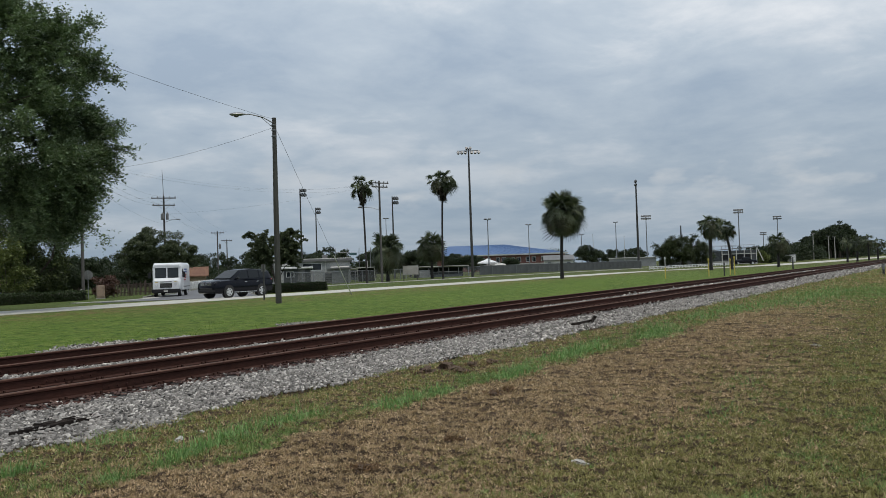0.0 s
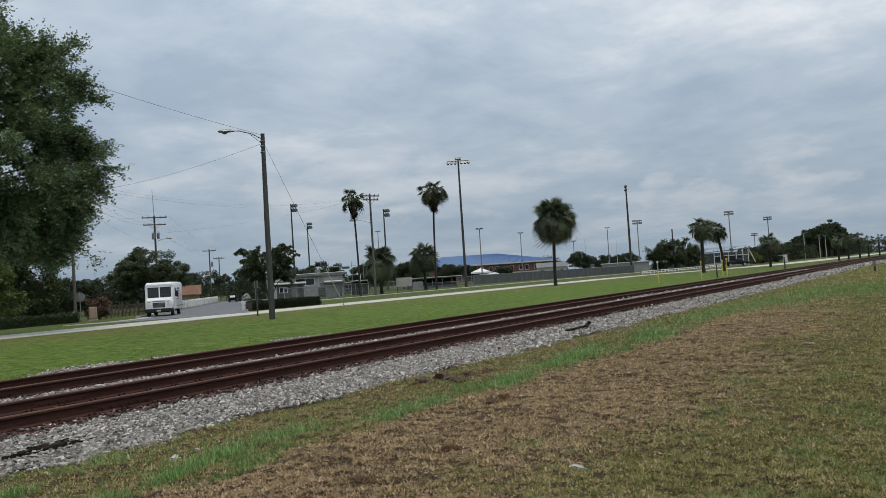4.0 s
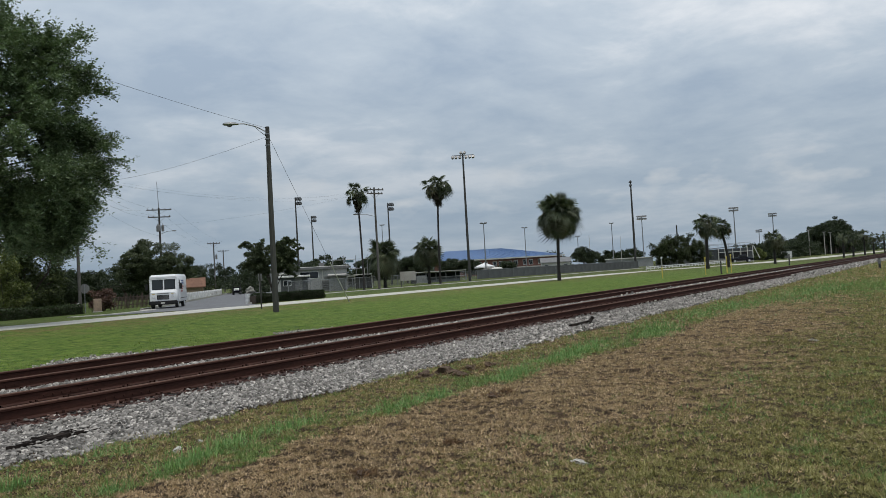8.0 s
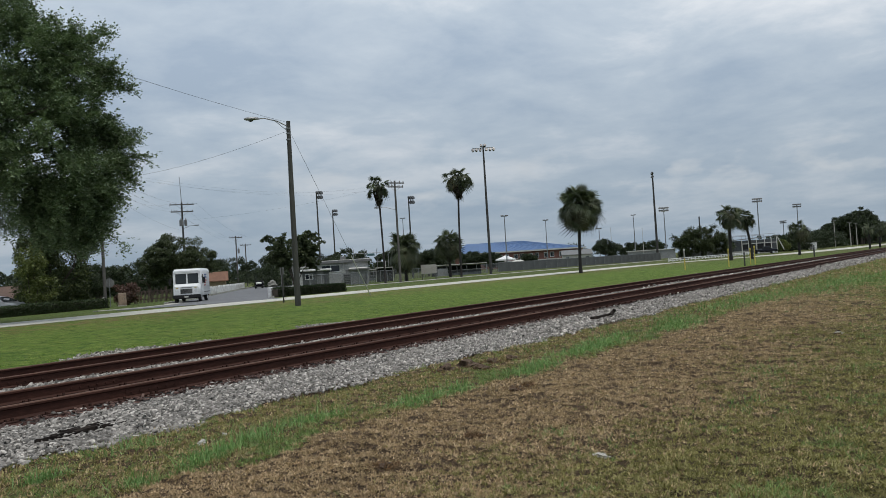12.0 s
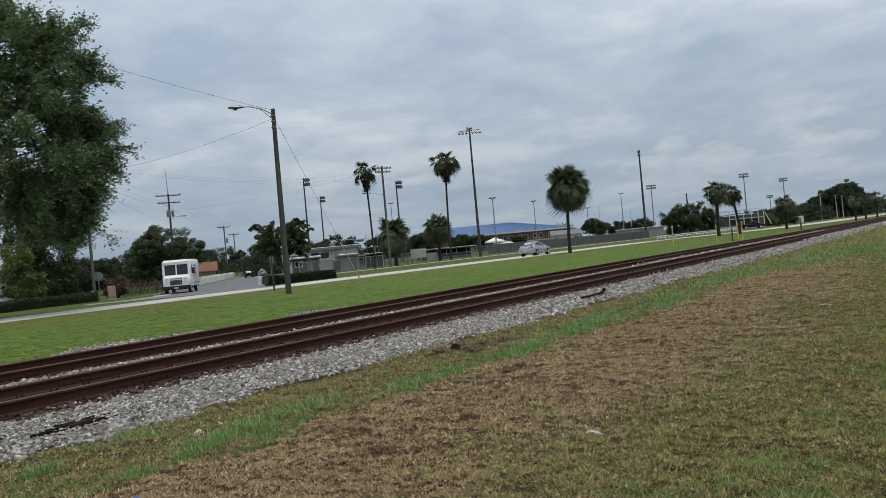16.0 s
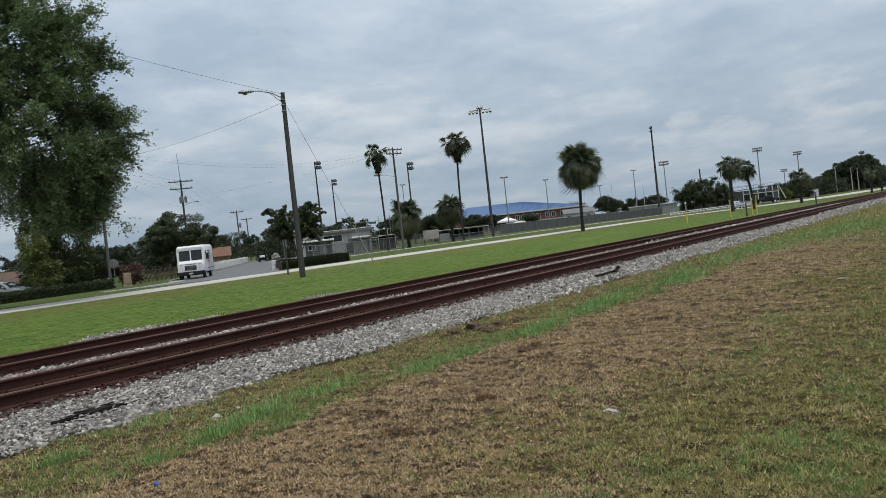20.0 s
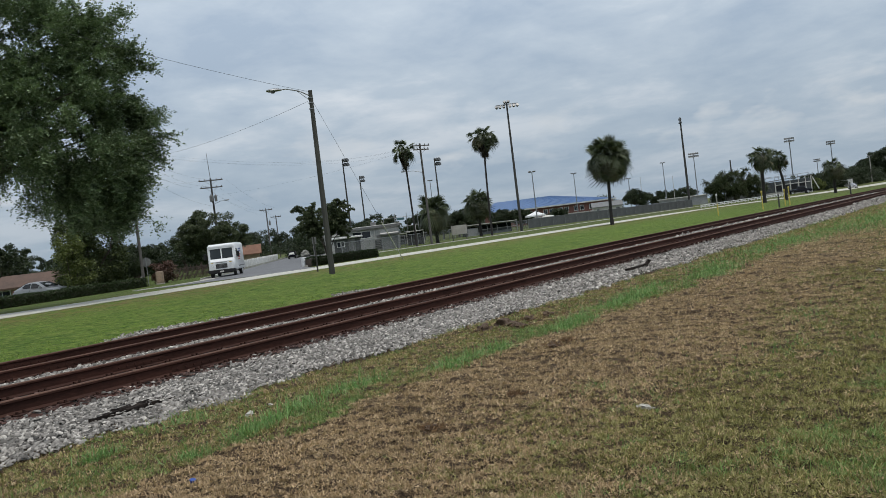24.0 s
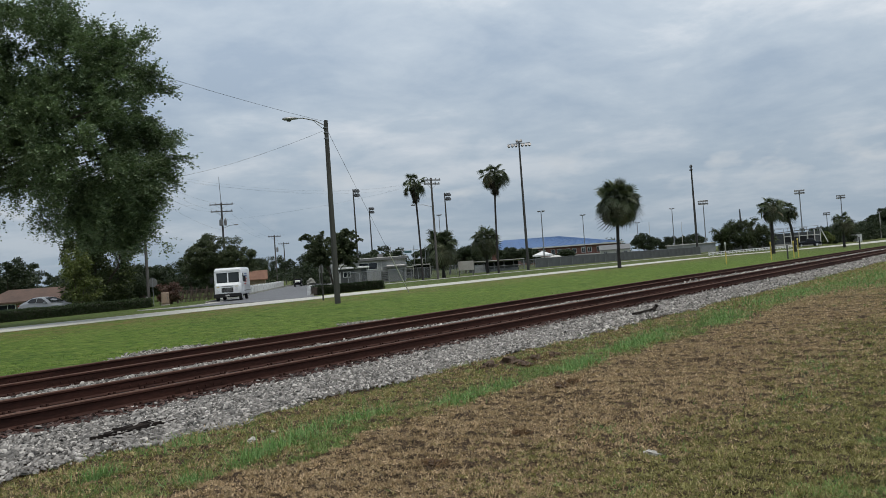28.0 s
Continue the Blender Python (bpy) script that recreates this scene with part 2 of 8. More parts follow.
    L(ranged(plus(big, 9.0, y), 32.0, 37.5), worn.inputs[0])
    L(ranged(mid, 0.42, 0.6), worn.inputs[1])
    tuss = noise_of(2.6, 6, 0.75)
    lawn = mixed(ranged(tuss, 0.52, 0.60), lawn, (0.046, 0.088, 0.012))
    lawn = mixed(ranged(tuss, 0.46, 0.38), lawn, (0.158, 0.2, 0.046))
    lawn = mixed(worn.outputs[0], lawn, (0.15, 0.118, 0.048))
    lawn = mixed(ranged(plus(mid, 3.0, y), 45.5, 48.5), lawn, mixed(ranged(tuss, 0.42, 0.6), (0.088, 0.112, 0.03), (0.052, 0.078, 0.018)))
    lawn = mixed(ranged(plus(mid, 30.0, sep.outputs["X"]), 80.0, 170.0, 0.0, 0.85), lawn, mixed(ranged(tuss, 0.42, 0.6), (0.1, 0.108, 0.036), (0.055, 0.07, 0.02)))
    side = ranged(plus(mid, 1.0, y), 11.0, 12.0)
    col = mixed(side, dry, lawn)
    blot = noise_of(5.0, 6, 0.65)
    sc0 = N("ShaderNodeVectorMath")
    sc0.operation = "SCALE"
    L(col, sc0.inputs[0])
    L(ranged(blot, 0.34, 0.66, 0.72, 1.3), sc0.inputs["Scale"])
    col = sc0.outputs[0]
    v = ranged(tiny, 0.32, 0.68, 0.5, 1.4)
    sc = N("ShaderNodeVectorMath")
    sc.operation = "SCALE"
    L(col, sc.inputs[0])
    L(v, sc.inputs["Scale"])
    L(sc.outputs[0], b.inputs["Base Color"])
    bu = N("ShaderNodeBump")
    bu.inputs["Strength"].default_value, bu.inputs["Distance"].default_value = 0.8, 0.03
    L(plus(fine, 1.0, tiny), bu.inputs["Height"])
    L(bu.outputs[0], b.inputs["Normal"])
    return m


GROUND = ground_mat()
STONE = mat("ballast_stone", (0.205, 0.19, 0.172), (0.118, 0.109, 0.098), rough=0.9, scale=3, fine=60, rand=0.5, c3=(0.41, 0.382, 0.345))
# Bed far darker than its stones: shade in their gaps is coloured in.
STONE_BED = mat("shaded_ballast_bed", (0.05, 0.046, 0.042), (0.028, 0.025, 0.023), rough=0.95, scale=6, fine=22, bump=1.0, dist=0.05)
STAINED = mat("rust_stained_stone", (0.068, 0.032, 0.025), (0.036, 0.018, 0.015), rough=0.95, scale=3, fine=40, rand=0.5, c3=(0.13, 0.082, 0.066))
RUST = mat("rail_rust", (0.068, 0.029, 0.021), (0.036, 0.0165, 0.0125), rough=0.9, spec=0.15, scale=1.2, fine=40, stretch=(0.3, 1, 1))
RUST_FOOT = mat("rail_foot_rust", (0.062, 0.029, 0.021), (0.036, 0.018, 0.014), rough=0.9, spec=0.15, scale=1.5, fine=30)
RAILTOP = mat("rail_running_surface", (0.15, 0.084, 0.06), (0.088, 0.046, 0.033), rough=0.85, spec=0.25, metal=0.0, scale=0.8, fine=25, bump=0.1, stretch=(0.15, 1, 1))
TIE = mat("creosoted_tie", (0.10, 0.043, 0.032), (0.045, 0.022, 0.017), rough=0.95, spec=0.15, scale=3, fine=25, obj_rand=0.3, stretch=(1, 0.2, 1))
TIMBER = mat("weathered_pole_timber", (0.115, 0.107, 0.098), (0.066, 0.061, 0.056), rough=0.85, scale=2, fine=18, stretch=(1, 1, 0.12))
LAMPPOLE = mat("grey_green_pole_timber", (0.066, 0.065, 0.056), (0.038, 0.0375, 0.033), rough=0.85, scale=2, fine=18, stretch=(1, 1, 0.12))
POLE_DARK = mat("dark_pole_timber", (0.056, 0.055, 0.051), (0.033, 0.032, 0.03), rough=0.8, scale=2, fine=18, stretch=(1, 1, 0.12))
CONCRETE = mat("pale_concrete", (0.40, 0.385, 0.35), (0.31, 0.295, 0.265), rough=0.9, scale=0.8, fine=20)
ROAD = mat("sun_bleached_road", (0.51, 0.495, 0.44), (0.42, 0.405, 0.36), rough=0.9, scale=0.5, fine=15, stretch=(0.2, 1, 1))
ASPHALT = mat("grey_asphalt", (0.15, 0.152, 0.158), (0.11, 0.112, 0.118), rough=0.85, scale=0.5, fine=25)
GALV = mat("galvanised_steel", (0.30, 0.31, 0.32), (0.20, 0.205, 0.21), rough=0.5, metal=0.6, scale=3, fine=20, bump=0.05)
WIRE = mat("black_cable", (0.035, 0.035, 0.038), rough=0.6, bump=0)
BARK = mat("bark", (0.075, 0.058, 0.045), (0.04, 0.031, 0.025), rough=0.95, scale=3, fine=14, bump=0.8)
PALMTRUNK = mat("palm_trunk", (0.034, 0.030, 0.027), (0.018, 0.016, 0.015), rough=0.95, scale=2, fine=9, bump=0.9, stretch=(1, 1, 3))
OAKLEAF = leaf_mat("oak_leaves", (0.118, 0.168, 0.086), (0.062, 0.094, 0.05), c3=(0.21, 0.265, 0.15), scale=0.5, fine=2.5)
# Much darker than the oak's leaves: foliage shade is put into the colour.
SHRUBLEAF = leaf_mat("shaded_evergreen_leaves", (0.044, 0.060, 0.023), (0.024, 0.034, 0.013), c3=(0.11, 0.13, 0.042))
OLIVELEAF = leaf_mat("olive_oak_leaves", (0.053, 0.069, 0.031), (0.032, 0.044, 0.019), c3=(0.101, 0.119, 0.057))
FARLEAF = leaf_mat("distant_leaves", (0.028, 0.042, 0.019), (0.017, 0.026, 0.012), c3=(0.051, 0.065, 0.028))
LIGHTLEAF = leaf_mat("yellow_green_leaves", (0.10, 0.125, 0.035), (0.06, 0.078, 0.023), c3=(0.17, 0.19, 0.06))
HEDGELEAF = leaf_mat("hedge_leaves", (0.030, 0.048, 0.017), (0.018, 0.031, 0.012), c3=(0.055, 0.078, 0.026))
DARKHEDGE = leaf_mat("dark_hedge_leaves", (0.022, 0.034, 0.014), (0.014, 0.022, 0.010), c3=(0.034, 0.05, 0.019), spec=0.15)
BLOOM = leaf_mat("dull_red_blossom", (0.10, 0.05, 0.04), (0.05, 0.045, 0.025), c3=(0.15, 0.085, 0.075))
FROND = leaf_mat("palm_frond", (0.056, 0.073, 0.034), (0.031, 0.043, 0.021), c3=(0.125, 0.142, 0.074), rough=0.5, per_object=True, spec=0.4)
OLDFROND = leaf_mat("yellowing_palm_frond", (0.062, 0.065, 0.034), (0.036, 0.039, 0.021), c3=(0.11, 0.1, 0.055), per_object=True)
DEADFROND = leaf_mat("dead_palm_frond", (0.048, 0.041, 0.028), (0.028, 0.024, 0.017), per_object=True)
DRYBLADE = leaf_mat("dry_grass_blades", (0.405, 0.288, 0.172), (0.22, 0.153, 0.09), c3=(0.53, 0.405, 0.25), rough=0.8, vary=0.5, scale=2.4, fine=20)
OLIVEBLADE = leaf_mat("half_dry_grass_blades", (0.242, 0.222, 0.078), (0.135, 0.129, 0.043), c3=(0.361, 0.322, 0.149), rough=0.8, vary=0.5, scale=2.4, fine=20)
REDSTRAW = leaf_mat("reddish_dead_grass", (0.24, 0.145, 0.088), (0.13, 0.078, 0.047), c3=(0.36, 0.24, 0.145), rough=0.85, vary=0.5)
GREENBLADE = leaf_mat("green_grass_blades", (0.16, 0.24, 0.07), (0.11, 0.18, 0.05), c3=(0.25, 0.31, 0.12), rough=0.7)
TUFTBLADE = leaf_mat("fresh_grass_blades", (0.155, 0.285, 0.085), (0.105, 0.21, 0.058), c3=(0.26, 0.37, 0.15), rough=0.65)
LAWNBLADE = leaf_mat("lawn_blades", (0.15, 0.225, 0.04), (0.11, 0.18, 0.03), c3=(0.19, 0.24, 0.055), rough=0.8, vary=0.3, scale=0.5, fine=3)
WHITE = mat("white_paint", (0.74, 0.74, 0.73), (0.66, 0.66, 0.65), rough=0.5, scale=1, fine=3, bump=0.03)
OFFWHITE = mat("off_white_stucco", (0.58, 0.57, 0.53), (0.47, 0.46, 0.43), rough=0.9, scale=0.6, fine=10)
BLOCKWALL = mat("pale_painted_block", (0.43, 0.43, 0.42), (0.34, 0.34, 0.335), rough=0.85, scale=0.7, fine=5)
GREYWALL = mat("grey_painted_block", (0.31, 0.315, 0.315), (0.24, 0.245, 0.245), rough=0.85, scale=0.6, fine=6)
BRICKRED = mat("red_brick_wall", (0.215, 0.098, 0.078), (0.16, 0.076, 0.062), rough=0.9, scale=0.8, fine=8)
BLUEROOF = mat("blue_metal_roof", (0.065, 0.135, 0.29), (0.055, 0.115, 0.245), rough=0.45, scale=0.3, fine=6, bump=0.1)
BROWNROOF = mat("brown_shingle_roof", (0.12, 0.075, 0.055), (0.08, 0.052, 0.04), rough=0.95, scale=0.8, fine=8)
TAN = mat("tan_stucco", (0.36, 0.27, 0.18), (0.28, 0.21, 0.14), rough=0.9, scale=0.8, fine=8)
ORANGE = mat("terracotta_wall", (0.21, 0.11, 0.07), (0.155, 0.082, 0.055), rough=0.9)
SCREEN = mat("dark_green_windscreen", (0.010, 0.014, 0.011), (0.007, 0.010, 0.008), rough=0.95, spec=0.1, scale=1, fine=20)
CHAINLINK = mat("chain_link_mesh", (0.22, 0.225, 0.23), rough=0.5, metal=0.5, bump=0)
GREYSCREEN = mat("grey_fence_screen", (0.092, 0.099, 0.10), (0.06, 0.065, 0.067), rough=0.85, scale=0.35, fine=6)
FENCEWOOD = mat("brown_fence_boards", (0.075, 0.05, 0.038), (0.045, 0.032, 0.026), rough=0.9, scale=1.5, fine=14, obj_rand=0.25)
see = CHAINLINK.node_tree
see_t, see_m = see.nodes.new("ShaderNodeBsdfTransparent"), see.nodes.new("ShaderNodeMixShader")
see_m.inputs[0].default_value = 0.78
see.links.new(see.nodes["Principled BSDF"].outputs[0], see_m.inputs[1])
see.links.new(see_t.outputs[0], see_m.inputs[2])
see.links.new(see_m.outputs[0], see.nodes["Material Output"].inputs[0])
YELLOW = mat("yellow_marker_plastic", (0.52, 0.40, 0.07), (0.42, 0.33, 0.06), rough=0.5, scale=3, fine=20, bump=0.05)
STONEBOX = mat("beige_cabinet", (0.36, 0.26, 0.19), (0.28, 0.21, 0.155), rough=0.8, scale=3, fine=20)
GLASS = glass_mat("dark_window_glass")
VANGLASS = glass_mat("grey_van_glass", (0.045, 0.052, 0.058))
CARGLASS = glass_mat("tinted_car_glass", (0.010, 0.012, 0.014))
CARGLASS.node_tree.nodes["Principled BSDF"].inputs["Specular IOR Level"].default_value = 0.3
BLACK = paint("black_plastic", (0.014, 0.014, 0.015), 0.6)
TYRE = mat("tyre_rubber", (0.018, 0.018, 0.018), (0.03, 0.029, 0.027), rough=0.9, scale=6, fine=30)
ALLOY = paint("silver_wheel_alloy", (0.62, 0.63, 0.64), 0.35, 0.35)
CHROME = paint("bright_alloy", (0.52, 0.53, 0.54), 0.3, 0.85)
NAVY = paint("black_blue_car_paint", (0.004, 0.005, 0.009), 0.12, 0.0, 0.0)
NAVY.node_tree.nodes["Principled BSDF"].inputs["Specular IOR Level"].default_value = 0.22
SILVER = paint("silver_car_paint", (0.42, 0.43, 0.45), 0.28, 0.35, 0.5)
GREYPAINT = paint("dull_silver_car_paint", (0.24, 0.25, 0.26), 0.35, 0.3, 0.2)
VANWHITE = paint("white_van_paint", (0.74, 0.75, 0.76), 0.35, 0.0, 0.2)
FLOODLENS = mat("floodlight_glass", (0.075, 0.08, 0.085), rough=0.25, bump=0)
LAMPLENS = mat("headlamp_lens", (0.75, 0.76, 0.78), rough=0.15, bump=0)
TAILRED = mat("tail_lamp_red", (0.14, 0.01, 0.012), rough=0.2, bump=0)
STRIPERED = mat("red_marking", (0.40, 0.03, 0.03), rough=0.4, bump=0)
STRIPEBLUE = mat("blue_marking", (0.03, 0.06, 0.25), rough=0.4, bump=0)
GREYMETAL = mat("dull_grey_sign_back", (0.2, 0.2, 0.195), (0.14, 0.14, 0.14), rough=0.6, metal=0.2)
CHARRED = mat("dark_debris", (0.014, 0.012, 0.011), (0.035, 0.028, 0.024), rough=1.0, spec=0.05, scale=8, fine=40, bump=0.6)
LITTER = mat("white_litter", (0.45, 0.43, 0.38), (0.32, 0.30, 0.26), rough=0.6, scale=10, fine=60)
SOILCLOD = mat("dark_soil_clod", (0.12, 0.078, 0.048), (0.06, 0.038, 0.024), rough=1.0, scale=10, fine=50, bump=1.0)
TARP = mat("pale_tarpaulin", (0.27, 0.27, 0.235), (0.13, 0.13, 0.115), rough=0.7, scale=2.5, fine=12, bump=0.5)
TEAL = mat("dull_teal_board", (0.05, 0.12, 0.13), (0.04, 0.09, 0.10), rough=0.6)
BLUEBIT = mat("blue_plastic", (0.03, 0.08, 0.35), rough=0.4, bump=0)

# ---- mesh building ----
RNG = np.random.default_rng(7)


class Shape:
    """Collects vertices and faces of one mesh."""

    def __init__(self):
        self.v, self.f, self.m = [], [], []

    def add(self, vs, fs, mi=0):
        n = len(self.v)
        self.v += [tuple(p) for p in vs]
        self.f += [tuple(i + n for i in q) for q in fs]
        self.m += [mi] * len(fs)
        return self

    def box(self, x0, x1, y0, y1, z0, z1, c=0.0, mi=0):
        """A box; c chamfers its upright and level edges."""
        if c <= 0:
            vs = [(x, y, z) for z in (z0, z1) for x, y in ((x0, y0), (x1, y0), (x1, y1), (x0, y1))]
            return self.add(vs, [(3, 2, 1, 0), (4, 5, 6, 7), (0, 1, 5, 4), (1, 2, 6, 5), (2, 3, 7, 6), (3, 0, 4, 7)], mi)
        rings = []
        for z, i in ((z0, c), (z0 + c, 0), (z1 - c, 0), (z1, c)):
            a, b, d, e, k = x0 + i, x1 - i, y0 + i, y1 - i, c
            rings.append([(a + k, d, z), (b - k, d, z), (b, d + k, z), (b, e - k, z), (b - k, e, z), (a + k, e, z), (a, e - k, z), (a, d + k, z)])
        return self.loft(rings, mi=mi)

    def loft(self, rings, close=True, caps=True, mi=0):
        n, k = len(rings[0]), len(rings)
        vs = [p for r in rings for p in r]
        fs = []
        for i in range(k - 1):
            for j in range(n if close else n - 1):
                a, b = i * n + j, i * n + (j + 1) % n
                fs.append((a, b, b + n, a + n))
        if caps:
            fs += [tuple(reversed(range(n))), tuple(range((k - 1) * n, k * n))]
        return self.add(vs, fs, mi)

    def tube(self, pts, radii, n=8, mi=0):
        """A round tube along points, with a radius for each."""
        pts = [Vector(p) for p in pts]
        if not hasattr(radii, "__len__"):
            radii = [radii] * len(pts)
        rings = []
        for i, p in enumerate(pts):
            d = (pts[min(i + 1, len(pts) - 1)] - pts[max(i - 1, 0)]).normalized()
            s = d.cross(Vector((0.31, 0.94, 0.11)) if abs(d.z) > 0.9 else Vector((0, 0, 1))).normalized()
            u = s.cross(d)
            rings.append([p + radii[i] * (math.cos(a) * s + math.sin(a) * u) for a in (2 * math.pi * j / n for j in range(n))])
        return self.loft(rings, mi=mi)

    def disc(self, c, axis, r, n=16, depth=0.02, mi=0):
        c, d = Vector(c), Vector(axis).normalized() * depth / 2
        return self.tube([c - d, c + d], r, n, mi)

    def blob(self, c, r, rough=0.2, seg=8, seed=0):
        """An uneven rounded lump; r is a radius or three."""
        rx, ry, rz = r if hasattr(r, "__len__") else (r, r, r)
        rings = []
        for i in range(1, seg):
            a = math.pi * i / seg
            ring = []
            for j in range(seg + 2):
                b = 2 * math.pi * j / (seg + 2)
                p = Vector((math.sin(a) * math.cos(b), math.sin(a) * math.sin(b), -math.cos(a)))
                k = 1 + rough * noise.noise(p * 1.7 + Vector((seed * 3.1, seed, 0)))
                ring.append((c[0] + rx * k * p.x, c[1] + ry * k * p.y, c[2] + rz * k * p.z))
            rings.append(ring)
        return self.loft(rings)

    def mesh(self, name, mats, smooth=False):
        me = bpy.data.meshes.new(name)
        me.from_pydata(self.v, [], self.f)
        for q in mats if isinstance(mats, (list, tuple)) else [mats]:
            me.materials.append(q)
        if any(self.m):
            me.polygons.foreach_set("material_index", self.m)
        if smooth:
            me.polygons.foreach_set("use_smooth", [True] * len(me.polygons))
            me.set_sharp_from_angle(angle=radians(40))
        me.update()
        return me


def part(name, shape, material=None, parent=None, label="", smooth=False, m=None):
    """One mesh object, under a thing or a part."""
    data = shape.mesh(name, material, smooth) if isinstance(shape, Shape) else shape
    ob = new(name, data)
    if parent:
        ob.parent = parent
    if m is not None:
        ob.matrix_basis = m
    return tagged(ob, label)


def thing(name, label, category, m=None, group="", kind=""):
    """The empty at a thing's base."""
    ob = new(name)
    ob.empty_display_size = 0.2
    if m is not None:
        ob.matrix_basis = m
    return tagged(ob, label, category, group, kind)


def many(name, bv, bf, mats4, material, smooth=False):
    """One mesh of many copies of a small shape, each under its own 3 x 4 matrix."""
    bv = np.asarray(bv, float)
    n, k = len(mats4), len(bv)
    co = np.einsum("nij,kj->nki", mats4[:, :, :3], bv) + mats4[:, None, :, 3]
    loops = np.array([i for q in bf for i in q])
    sizes = np.array([len(q) for q in bf])
    me = bpy.data.meshes.new(name)
    me.vertices.add(n * k)
    me.vertices.foreach_set("co", co.reshape(-1))
    al = (loops[None, :] + (np.arange(n) * k)[:, None]).reshape(-1)
    me.loops.add(len(al))
    me.loops.foreach_set("vertex_index", al.astype(np.int32))
    me.polygons.add(n * len(bf))
    st = np.concatenate([[0], np.cumsum(np.tile(sizes, n))[:-1]])
    me.polygons.foreach_set("loop_start", st.astype(np.int32))
    me.update(calc_edges=True)
    me.materials.append(material)
    if smooth:
        me.polygons.foreach_set("use_smooth", [True] * len(me.polygons))
    return me


def turns(n, yaw=None, tilt=None, roll=None):
    """n rotation matrices from yaw, tilt and roll angles."""
    a = RNG.uniform(0, 2 * np.pi, n) if yaw is None else yaw
    b = np.zeros(n) if tilt is None else tilt
    c = np.zeros(n) if roll is None else roll
    ca, sa, cb, sb, cc, sc = np.cos(a), np.sin(a), np.cos(b), np.sin(b), np.cos(c), np.sin(c)
    o, l = np.zeros(n), np.ones(n)
    Z = np.stack([np.stack([ca, -sa, o], 1), np.stack([sa, ca, o], 1), np.stack([o, o, l], 1)], 1)
    Y = np.stack([np.stack([cb, o, sb], 1), np.stack([o, l, o], 1), np.stack([-sb, o, cb], 1)], 1)
    X = np.stack([np.stack([l, o, o], 1), np.stack([o, cc, -sc], 1), np.stack([o, sc, cc], 1)], 1)
    return Z @ Y @ X


def placed(rot, scale, pos):
    s = np.asarray(scale, float)
    s = s[:, None, None] if s.ndim == 1 else s[:, None, :]
    return np.concatenate([rot * s, np.asarray(pos)[:, :, None]], 2)


# ---- the lie of the land ----
LIE_Y, LIE_Z = (7.7, 9.1, 16.0, 18.3, 34.6, 37.0, 40.6, 43.6, 60.0), (0.0, 0.07, 0.07, 0.03, 0.25, 0.25, 0.165, 0.10, 0.03)


def lie(x, y):
    """Height of the ground: level turf, a low ballast bed, a lawn rising gently to the road, a slight fall beyond; far off the road lies in a shallow dip."""
    dip = np.interp(x, (109.3, 147.6, 199.3, 269.0, 363.2), (0.0, 0.25, 0.6, 0.8, 0.86)) * np.interp(y, (18.3, 27.9, 42.0, 43.6, 46.0), (0.0, 1.0, 1.0, 0.6, 0.0))
    return float(np.interp(y, LIE_Y, LIE_Z) - dip)


def lies(y):
    return np.interp(y, LIE_Y, LIE_Z)


def relief(x, y):
    """Unevenness of the worn turf: broad swells, hummocks and tussocks."""
    k = min(1.0, max(0.0, (7.9 - y) / 0.8))
    return 0.05 * noise.noise((x * 0.5, y * 0.5, 0)) + 0.025 * noise.noise((x * 2.1, y * 2.1, 3)) + k * (0.024 * noise.noise((x * 4.6, y * 4.6, 5)) + 0.024 * noise.noise((x * 12.0, y * 12.0, 8)))


def build_ground():
    far = [60 * 1.35 ** k for k in range(1, 15)]
    xs = [-v for v in reversed(far)] + list(np.arange(-60, -2, 4)) + list(np.arange(-2, 2, 0.3)) + list(np.arange(2, 20, 0.055)) + list(np.arange(20, 40, 0.16)) + list(np.arange(40, 60, 1.5)) + [60] + far
    ys = [-v for v in reversed(far)] + list(np.arange(-60, -6, 4)) + list(np.arange(-6, -0.6, 0.3)) + list(np.arange(-0.6, 7.69, 0.055)) + [7.75, 8.3, 9.1, 16.0, 16.6, 17.2, 17.8] + list(np.arange(18.3, 34.0, 0.8)) + [34.6, 35.8, 37, 38.8, 40.6, 42, 43.6, 46, 49, 52, 56, 60] + far
    s = Shape()
    nx = len(xs)
    vs = []
    for y in ys:
        for x in xs:
            z = lie(x, y)
            if y < 8 and abs(x) < 60:
                z += relief(x, y)
            elif 17.5 < y < 34 and abs(x) < 100:
                z += 0.04 * noise.noise((x * 0.15, y * 0.3, 5))
            vs.append((x, y, z))
    fs = [(j * nx + i, j * nx + i + 1, (j + 1) * nx + i + 1, (j + 1) * nx + i) for j in range(len(ys) - 1) for i in range(nx - 1)]
    s.add(vs, fs)
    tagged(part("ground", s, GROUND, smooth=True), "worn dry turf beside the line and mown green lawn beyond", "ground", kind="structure")


